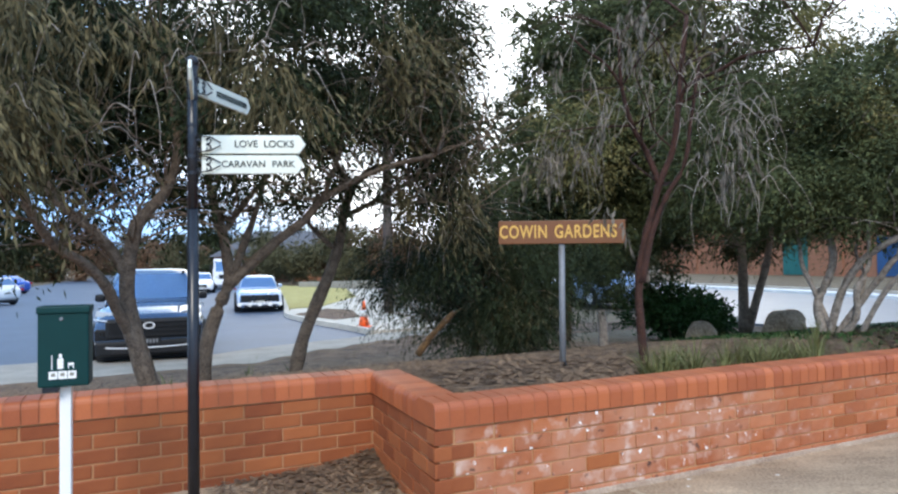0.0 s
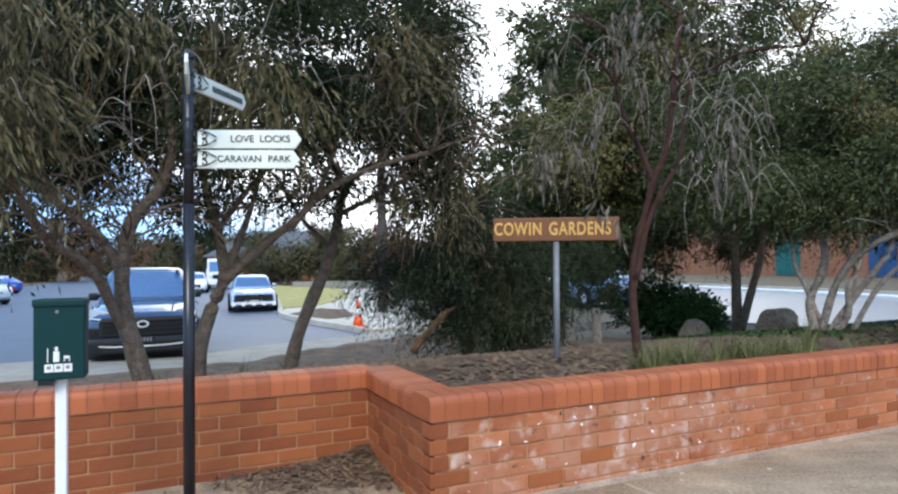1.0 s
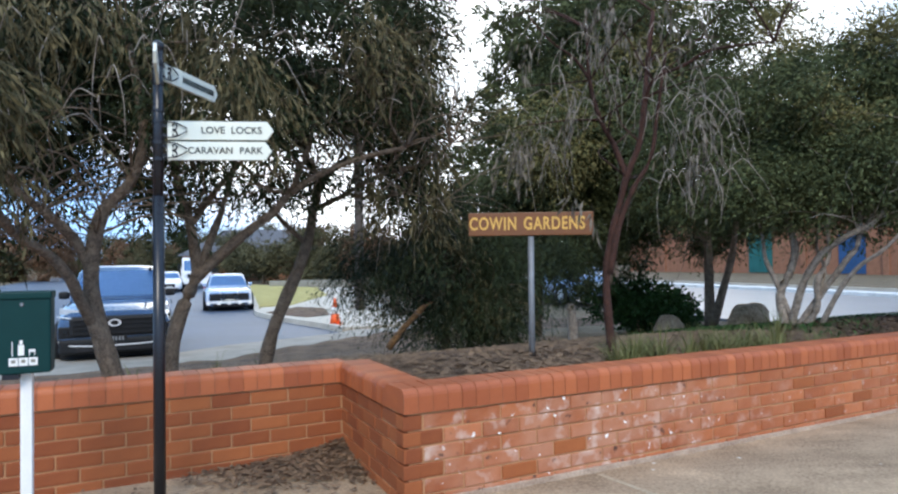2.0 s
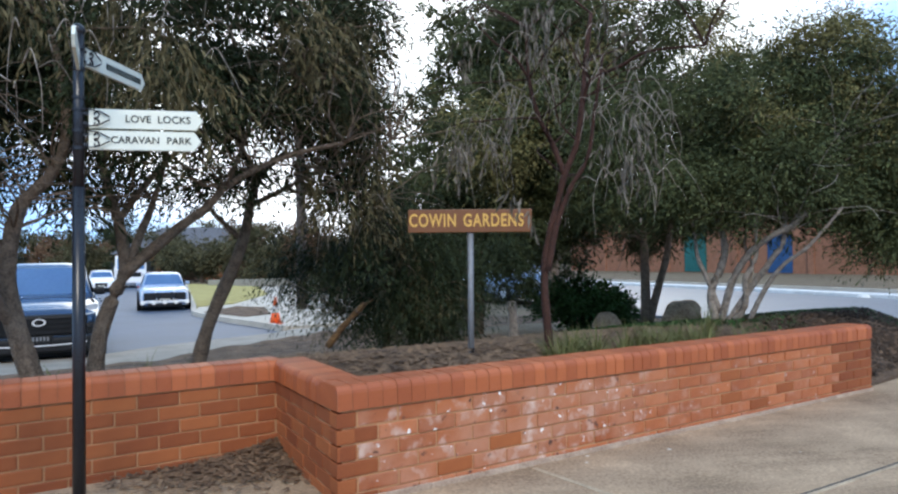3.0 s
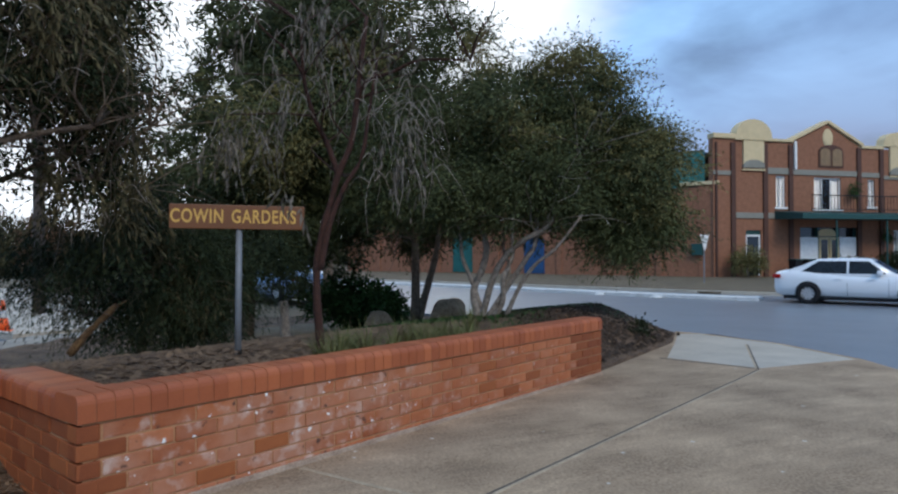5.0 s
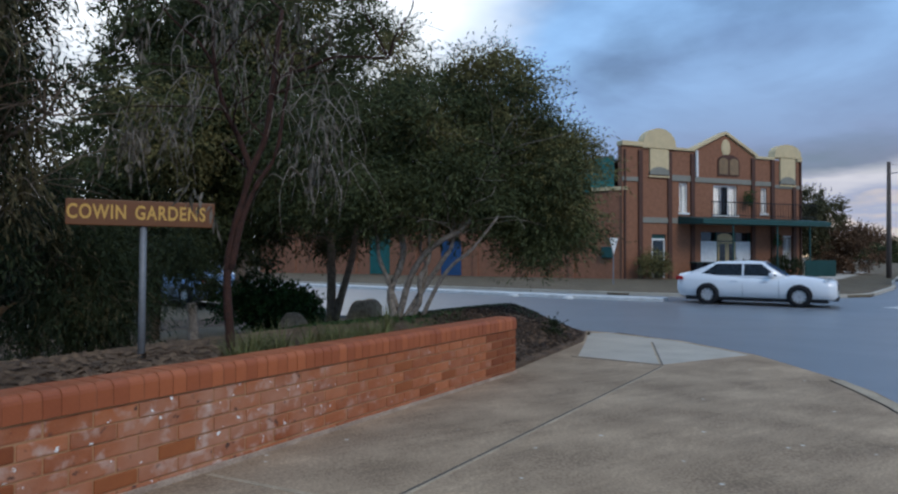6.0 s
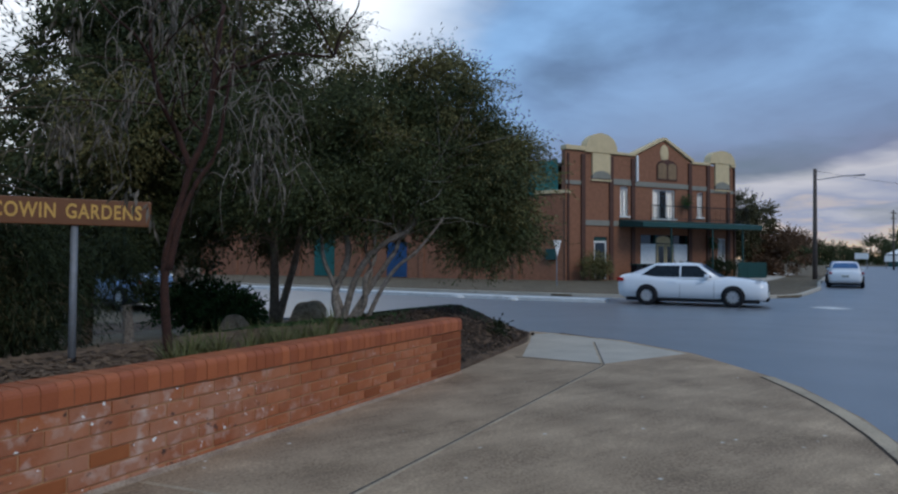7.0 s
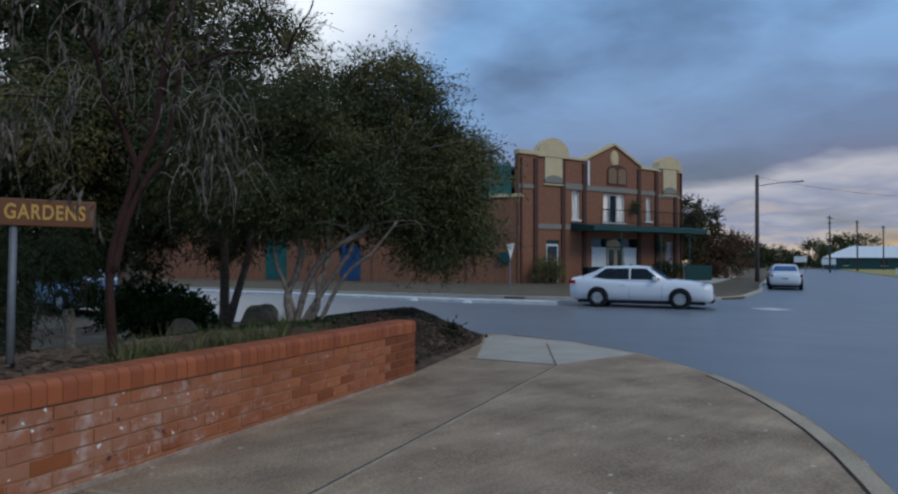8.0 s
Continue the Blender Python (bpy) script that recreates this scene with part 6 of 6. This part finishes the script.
def truck(m):
    ob = thing("truck", "white flat-fronted truck parked along the side street", "truck", m)
    part("cab", cube(1.6, 3.4, -1.1, 1.1, 0.5, 2.5, bevel=0.12), M["carwhite"], ob)
    part("windscreen", cube(3.37, 3.42, -0.95, 0.95, 1.45, 2.25, bevel=0.02), M["skyglass"], ob)
    part("bumper", cube(3.3, 3.55, -1.1, 1.1, 0.4, 0.75, bevel=0.04), M["carwhite"], ob)
    part("grille", cube(3.39, 3.43, -0.7, 0.7, 0.85, 1.2, bevel=0.01), M["trim"], ob)
    part("tray", cube(-3.4, 1.4, -1.15, 1.15, 0.95, 1.25, bevel=0.02), M["carwhite"], ob)
    for sg in (-1, 1):
        part("headlight", cube(3.4, 3.45, sg * 0.85 - 0.14, sg * 0.85 + 0.14, 0.9, 1.12, bevel=0.02), M["lamp"], ob)
        part("mirror", cube(3.2, 3.3, sg * 1.3 - 0.09, sg * 1.3 + 0.09, 1.5, 2.0, bevel=0.02), M["trim"], ob)
        part("tray_side", cube(-3.4, 1.4, sg * 1.13 - 0.03, sg * 1.13 + 0.03, 1.25, 1.65), M["carwhite"], ob)
        for x in (2.4, -2.0):
            wheel(ob, x, sg * 0.95, 0.42, sg)
    part("chassis", cube(-3.2, 3.2, -0.5, 0.5, 0.5, 0.9), M["trim"], ob)


truck(stand(-19.2, 57.5, -70))

# ---- beyond the garden ----
def far_tree(label, x, y, blobs, mm, seed, trunk=2.5, r=0.16, size=0.3, z=None):
    ob = thing("tree", label, "tree", pose(x, y, (road_z(x, y) + 0.05) if z is None else z))
    part("trunk", limb(bmesh.new(), [(0, 0, -0.3), (0.05, 0, trunk * 0.5), (-0.05, 0.05, trunk), (0.0, 0, trunk * 1.4)], r, r * 0.4, 8, 0.2, seed), M["bark"], ob, smooth=True)
    leaves("crown", M[mm], ob, blobs, size, size * 0.24, 0.15, seed, 7, size * 0.45, clump=40, puff=size * 3.0)


far_tree("big dark evergreen tree behind the garden sign", 2.3, 13.4, [(-0.85, -0.5, 3.3, 0.85, 0.8, 1.3, 2200), (-0.55, -0.3, 4.9, 0.6, 0.6, 0.7, 1000), (-0.2, -0.3, 6.0, 0.7, 0.6, 0.8, 1000), (-0.3, -0.6, 2.6, 1.5, 1.0, 1.8, 4600), (0.6, -0.4, 4.2, 1.7, 1.1, 1.8, 5200), (0.9, -0.3, 2.0, 1.5, 1.0, 1.5, 3400), (-0.1, -0.4, 4.8, 0.7, 0.7, 1.6, 1500)], "leafD", 61, 2.4, 0.14, 0.085)
far_tree("tall dark pine-like tree rising behind the garden", 5.5, 19.0, [(0, 0, 6.0, 2.4, 2.0, 3.4, 2200), (0.4, 0, 9.6, 1.6, 1.5, 2.2, 1100)], "leafB", 62, 5.0, 0.2, 0.2)
for i, (x, y, w, h, mm) in enumerate(((-9.0, 62, 4.0, 4.6, "farleaf"), (-15.5, 66, 3.6, 4.0, "farleaf"), (-4.5, 60, 3.4, 4.4, "russet"), (0.5, 58, 3.8, 5.2, "farleaf"), (-20.5, 72, 3.4, 4.8, "farleaf"), (6.0, 60, 4.4, 6.0, "leafB"),
                                      (-12.5, 70, 2.6, 5.4, "russet"), (-33, 82, 3.5, 5.0, "farleaf"), (-47, 86, 4.0, 6.0, "russet"), (-56, 74, 4.0, 5.0, "farleaf"), (-27, 78, 3.0, 6.0, "leafB"))):
    far_tree("far %s tree behind the lawn" % ("russet brown" if mm == "russet" else "dull green"), x, y, [(0, 0, h * 0.56, w * 0.8, w * 0.7, h * 0.5, 1900), (w * 0.3, 0, h * 0.45, w * 0.6, w * 0.6, h * 0.4, 1000)], mm, 70 + i, h * 0.4, 0.18, 0.24)
far_tree("broad green street tree beside the hotel", 56.62, 31.2, [(-1.0, 0.6, 5.2, 2.6, 2.4, 1.9, 2600), (1.8, -0.4, 4.9, 2.3, 2.2, 2.2, 2600), (0.9, 0, 3.2, 2.0, 1.8, 1.4, 1100)], "farleaf", 90, 3.8, 0.22, 0.22)
far_tree("russet bushy tree at the roadside beyond the hotel", 59.98, 28.56, [(0, 0, 2.1, 2.5, 2.3, 2.0, 2600), (-1.6, 1.0, 1.3, 1.5, 1.5, 1.2, 900)], "russet", 91, 1.4, 0.15, 0.2)
for i in range(20):
    a = radians(63 + i * 2.0)
    d = 215 + 30 * math.sin(i * 2.3)
    hh = 6.4 + 1.8 * math.sin(i * 1.7)
    far_tree("distant dark tree on the horizon", d * math.sin(a), d * math.cos(a), [(0, 0, hh * 0.5, 6.5, 5, hh * 0.5, 1500)], "leafD", 100 + i, 3, 0.3, 0.5)
for i in range(26):
    a = radians(-38 + i * 2.6)
    d = 120 + 25 * math.sin(i * 1.9)
    hh = 6.0 + 2.0 * math.sin(i * 2.7)
    far_tree("distant tree at the end of the side street", d * math.sin(a), d * math.cos(a), [(0, 0, hh * 0.5, 5.5, 4, hh * 0.5, 1300)], "farleaf" if i % 3 else "russet", 130 + i, 3, 0.3, 0.45, z=-1.0)


def house(label, x, y, turn, w, d, h, roof_h, wall_mat, roof_mat):
    ob = thing("house", label, "house", pose(x, y, road_z(x, y), 0, 0, turn))
    wl = part("wall", cube(-w / 2, w / 2, -d / 2, d / 2, -0.3, h), M[wall_mat], ob)
    bm = bmesh.new()
    e = 0.5
    v = [bm.verts.new(p) for p in ((-w / 2 - e, -d / 2 - e, h), (w / 2 + e, -d / 2 - e, h), (w / 2 + e, d / 2 + e, h), (-w / 2 - e, d / 2 + e, h), (-w / 4, 0, h + roof_h), (w / 4, 0, h + roof_h))]
    for f in ((0, 1, 5, 4), (1, 2, 5), (2, 3, 4, 5), (3, 0, 4), (3, 2, 1, 0)):
        bm.faces.new([v[k] for k in f])
    part("roof", bm, M[roof_mat], ob)
    for k in (-0.3, 0.05, 0.32):
        win = part("window", cube(k * w - 0.6, k * w + 0.6, -d / 2 - 0.03, -d / 2, 0.9, 2.1), M["glass"], wl)
        part("frame", cube(k * w - 0.66, k * w + 0.66, -d / 2 - 0.05, -d / 2 - 0.03, 0.84, 0.9), M["white"], win)


house("low brick house with grey hipped roof on the side street", -68, 103, 30, 15, 11, 2.5, 3.6, "wallbrick", "roofgrey")
house("low house with dark grey roof behind the lawn", -19, 80, 10, 16, 10, 2.8, 3.0, "wallbrick", "roofgrey")
house("small far house with dark roof on the side street", -62, 92, 35, 14, 9, 2.9, 2.4, "wallbrick", "roofgrey")
house("pale roofed shed on the far side of the fields", 168, 46, -72, 20, 10, 2.6, 2.6, "awning", "white")


def utility_pole(label, x, y, high, arms=(), lean=0.0, street_arm=0.0, r=0.13):
    ob = thing("utility_pole", label, "utility pole", pose(x, y, road_z(x, y), 0, lean, 0))
    part("pole", cyl(0, 0, -0.2, high, r * 1.15, r * 0.8, 12), M["timber"], ob, smooth=True)
    for z, w in arms:
        a = part("crossarm", cube(-w / 2, w / 2, -0.06, 0.06, z - 0.06, z + 0.06), M["timber"], ob)
        for k in (-0.45, -0.2, 0.2, 0.45):
            part("insulator", cyl(k * w, 0, z + 0.06, z + 0.2, 0.035, 0.03, 8), M["white"], a)
    if street_arm:
        a = part("light_arm", limb(bmesh.new(), [(0, 0, high - 0.85), (0.9, -1.6, high - 0.6), (1.0, -2.4, high - 0.62)], 0.035, 0.03, 8, 0), M["zinc"], ob)
        part("lamp_head", cube(0.9, 1.1, -3.0, -2.3, high - 0.68, high - 0.58, bevel=0.03), M["zinc"], a)


utility_pole("timber street pole with a lamp arm at the corner", 51.82, 22.2, 8.3, (), 0.6, 1.2, 0.155)
for x, y in ((112, 37), (128, 38), (150, 40)):
    utility_pole("distant timber power pole with crossarms", x, y, 8.8, ((8.4, 2.2), (7.6, 1.6)))
utility_pole("weathered timber power pole beyond the garden", -2.2, 24.0, 11.0, ((10.4, 2.0),), 0, 0, 0.16)


def cable(label, a, b, sag):
    pts = [Vector(a).lerp(Vector(b), k / 14) - Vector((0, 0, sag * 4 * (k / 14) * (1 - k / 14))) for k in range(15)]
    ob = new("overhead_cable", mesh_of("overhead_cable", tube(bmesh.new(), pts, [0.012] * 15, 5), M["trim"]))
    tagged(ob, label, "cable")


cable("thin black overhead cable from the street pole", (51.82, 22.20, 7.7), (96.0, 9.6, 9.4), 1.4)
cable("thin black overhead cable between far poles", (112, 37, 8.2), (150, 40, 8.2), 0.7)


def give_way():
    ob = thing("give_way_sign", "white triangular give way sign seen from its back", "road sign", pose(26.5, 24.42, -0.22, 0, 0, 12) @ Matrix.Scale(1.15, 4))
    part("post", cyl(0, 0.03, -0.1, 2.0, 0.03, 0.03, 10), M["zinc"], ob)
    bm = prism([(-0.36, 0), (0.36, 0), (0, -0.75)], -0.006, 0.006)
    part("plate", bm, M["white"], ob, m=pose(0, 0, 2.02, 90, 0, 0))


give_way()


def park_edge():
    ob = thing("low_hedge_wall", "low grey garden edging behind the lawn", "garden wall", pose(-9.0, 53, road_z(-9, 53)))
    part("edging", cube(-3, 10, 0, 0.3, 0, 0.55, bevel=0.04), M["greyband"], ob)


park_edge()

# ---- kerbs, joints and road marks ----
def strip(name, line, w0, w1, height, thick, mm, label, category):
    """A ribbon along a line in plan, w0 to w1 metres to its left."""
    bm = bmesh.new()
    pts = []
    for (ax, ay), (bx, by) in zip(line, line[1:]):
        n = max(1, int(math.hypot(bx - ax, by - ay) / 0.6))
        pts += [Vector((ax + (bx - ax) * k / n, ay + (by - ay) * k / n)) for k in range(n)]
    pts.append(Vector(line[-1]))
    for _ in range(3):
        pts = [pts[0]] + [(a + b * 2 + c) / 4 for a, b, c in zip(pts, pts[1:], pts[2:])] + [pts[-1]]
    rows = []
    for i, p in enumerate(pts):
        d = (pts[min(i + 1, len(pts) - 1)] - pts[max(i - 1, 0)]).normalized()
        nrm = Vector((-d.y, d.x))
        a, b = p + nrm * w0, p + nrm * w1
        za, zb = height(a.x, a.y), height(b.x, b.y)
        rows.append([bm.verts.new(v) for v in ((a.x, a.y, za - thick), (a.x, a.y, za), (b.x, b.y, zb), (b.x, b.y, zb - thick))])
    for r, s in zip(rows, rows[1:]):
        for k in range(3):
            bm.faces.new((r[k], r[k + 1], s[k + 1], s[k]))
    bm.faces.new(rows[0]); bm.faces.new(rows[-1][::-1])
    bmesh.ops.recalc_face_normals(bm, faces=bm.faces)
    return tagged(new(name, mesh_of(name, bm, M[mm])), label, category, kind="structure")


kerb_top = lambda x, y: path_z(x, y) + 0.006
strip("kerb_corner", NEAR_KERB[4:], -0.11, 0.004, kerb_top, 0.3, "kerb", "pale worn concrete kerb round the corner", "kerb")
strip("trim_joint", NEAR_KERB[4:], -0.132, -0.11, lambda x, y: path_z(x, y) + 0.004, 0.02, "mulch", "dark open joint behind the kerb", "joint")
# a dark ribbon painted where the kerb shades the edge of the road
strip("trim_gutter", NEAR_KERB[1:], 0.0, 0.13, lambda x, y: road_z(x, y) + 0.03, 0.1, "mulch", "dark strip put in for the shaded road edge along the kerb", "gutter")
strip("kerb_hotel", FAR_KERB, -0.02, 0.16, lambda x, y: road_z(x, y) + 0.12, 0.3, "pale", "pale concrete kerb along the hotel verge", "kerb")
strip("kerb_lawn", [(-1.9, 16.9), (-2.6, 18.4), (-4.0, 20.4), (-5.8, 23.7), (-6.6, 27), (-14.9, 58)], -0.08, 0.10, lambda x, y: road_z(x, y) + 0.15, 0.3, "pale", "pale kerb along the lawn", "kerb")
FOOT = lambda x, y: path_z(x, y) + 0.0052
for line in ([(6.43, 5.08), (3.82, 3.91), (1.83, 3.01), (-1.0, 1.75)], [(6.16, 6.31), (6.48, 5.13)], [(6.48, 5.13), (8.21, 6.71)]):
    strip("trim_joint", line, -0.009, 0.009, FOOT, 0.02, "joint", "dark expansion joint in the concrete footpath", "joint")
    strip("trim_edge", line, 0.010, 0.034, lambda x, y: path_z(x, y) + 0.0046, 0.02, "edge", "paler trowelled edge beside the footpath joint", "joint")
strip("trim_edge", [(1.05, 3.92), (1.19, 3.51), (1.6, 2.92), (2.0, 2.3)], -0.016, 0.020, lambda x, y: path_z(x, y) + 0.0046, 0.02, "edge", "pale mortar-filled joint across the footpath", "joint")
structure("pavement_ramp", slab([(6.25, 6.28), (6.52, 5.14), (8.05, 5.03), (8.62, 6.6), (8.74, 8.1), (8.45, 8.3), (7.5, 7.40)], lambda x, y: path_z(x, y) + 0.0045, 0.01, 0.6), M["pale"], "paler newer concrete panel of the kerb ramp", "pavement")
MARK = lambda x, y: road_z(x, y) + 0.006
strip("median_island", [(10.75, 40.11), (15.06, 29.45), (17.22, 22.27), (18.65, 18.2), (19.85, 15.81)], -0.45, 0.45, lambda x, y: road_z(x, y) + 0.11, 0.2, "line", "long raised median island with a worn white top", "median")
strip("trim_line", [(21.05, 14.13), (22.49, 12.21)], -0.08, 0.08, MARK, 0.003, "line", "short white line at the junction mouth", "road marking")
strip("trim_line", [(23.08, 9.7), (23.92, 9.34)], -0.5, 0.5, MARK, 0.003, "line", "worn white block marking on the road", "road marking")


def reflector(x, y):
    bm = bmesh.new()
    bmesh.ops.create_icosphere(bm, subdivisions=2, radius=0.22)
    bm.transform(Matrix.Diagonal((1.0, 1.0, 0.4, 1)))
    ob = new("road_button", mesh_of("road_button", bm, M["line"], True))
    ob.location = (x, y, road_z(x, y) + 0.01)
    tagged(ob, "low pale dome on the road surface", "road marker", "road buttons")


for x, y in ((17.82, 18.68), (17.1, 21.07), (21.89, 11.97)):
    reflector(x, y)

# ---- the bricks of the low wall ----
rng = random.Random(77)


def roadside_board(x, y, w, h, up):
    ob = thing("roadside_board", "small white roadside board on posts in the distance", "sign", pose(x, y, road_z(x, y), 0, 0, -68))
    part("panel", cube(-w / 2, w / 2, -0.04, 0.04, up, up + h, bevel=0.01), M["white"], ob)
    for k in (-0.4, 0.4):
        part("post", cyl(k * w, 0.06, -0.1, up + h * 0.5, 0.05, 0.05, 8), M["zinc"], ob)


def guide_post(x, y):
    ob = thing("guide_post", "short white roadside guide post on the verge", "post", pose(x, y, road_z(x, y)), "white guide posts")
    part("post", cube(-0.09, 0.09, -0.07, 0.07, -0.1, 0.85, bevel=0.015), M["white"], ob)


for k in range(3):
    guide_post(88 + 6.0 * k, 20.6 + 2.3 * k)
roadside_board(118, 43.5, 1.9, 0.95, 1.6)
roadside_board(122, 40.5, 2.1, 1.0, 1.2)


def brick_mesh(name, l, d, h, mm, bevel=0.006):
    return mesh_of(name, cube(0, l, 0, d, 0, h, bevel=bevel), mm)


def rounded_cap(w, inset=0.0, name="cap_brick", mm="cap"):
    """A bull-nosed capping brick laid across the wall."""
    d0, d1, h, r = -0.014 + inset, 0.244 - inset, 0.128 - inset, 0.042
    prof = [(d0, 0.0), (d0, h - r)] + [(d0 + r - r * math.cos(q), h - r + r * math.sin(q)) for q in (math.pi / 2 * k / 4 for k in range(1, 5))]
    prof += [(d1 - (y - d0), z) for y, z in reversed(prof)]
    bm = bmesh.new()
    a, b = [bm.verts.new((0, y, z)) for y, z in prof], [bm.verts.new((w, y, z)) for y, z in prof]
    bm.faces.new(a); bm.faces.new(b[::-1])
    for k in range(len(prof)):
        bm.faces.new((a[k], b[k], b[(k + 1) % len(prof)], a[(k + 1) % len(prof)]))
    bmesh.ops.recalc_face_normals(bm, faces=bm.faces)
    return mesh_of(name, bm, M[mm], False)


GAP = 0.010
FULL = [brick_mesh("brick", LONG - GAP, 0.10, COURSE - GAP, M["brick"], b) for b in (0.004, 0.006, 0.008)]
HALF = brick_mesh("brick", 0.11 - 0.002, 0.10, COURSE - GAP, M["brick"])
STAINED = [brick_mesh("brick", LONG - GAP, 0.10, COURSE - GAP, M["stained"], b) for b in (0.005, 0.009)]
CAPS = [rounded_cap(0.078), rounded_cap(0.080)]


def lay(wall_name):
    m, length = WALLS[wall_name]
    wall = wall_objects[wall_name]

    def put(me, nm, s, d, z, jitter=0.0):
        p = m @ Vector((s, d, 0))
        o = new(nm, me)
        o.parent = wall
        o.matrix_basis = pose(s, d + rng.uniform(-jitter, jitter), z + path_z(p.x, p.y), rng.uniform(-0.4, 0.4), 0, rng.uniform(-0.3, 0.3))
        return o
    for c in range(-1, 6):
        z = TALL - 0.006 - COURSE * (6 - c) + GAP * 0.5
        s = 0.0
        if c % 2:
            put(HALF, "brick", 0.0, 0.0, z, 0.001)
            s = 0.12
        while s + LONG - GAP <= length + 0.004:
            worn = wall_name == "wall_front" and 0.1 < s < 4.6 and rng.random() < 0.93
            put(rng.choice(STAINED) if worn else rng.choice(FULL), "brick", s, 0.0, z, 0.0035 if worn else 0.0015)
            s += LONG
        if length - s > 0.06:
            o = put(HALF, "brick", s, 0.0, z, 0.001)
            o.scale.x = (length - s) / 0.108
    first, last = (0.0 if wall_name != "wall_return" else 0.235), length + (0.0 if wall_name != "wall_return" else 0.06)
    bed = new("capping_bed", rounded_cap(last - first - 0.004, 0.0035, "capping_bed", "capmortar"))
    bed.parent = wall
    tagged(bed, "orange mortar between the capping bricks")
    for v in bed.data.vertices:
        p = m @ Vector((v.co.x + first, 0, 0))
        v.co = (v.co.x + first, v.co.y, v.co.z + TALL + 0.004 + path_z(p.x, p.y))
    s = first
    while s + 0.08 < length + (0.07 if wall_name == "wall_return" else 0.01):
        put(rng.choice(CAPS), "cap_brick", s, 0.0, TALL + 0.004, 0.002)
        s += 0.0862


lay("wall_front"); lay("wall_left"); lay("wall_return")
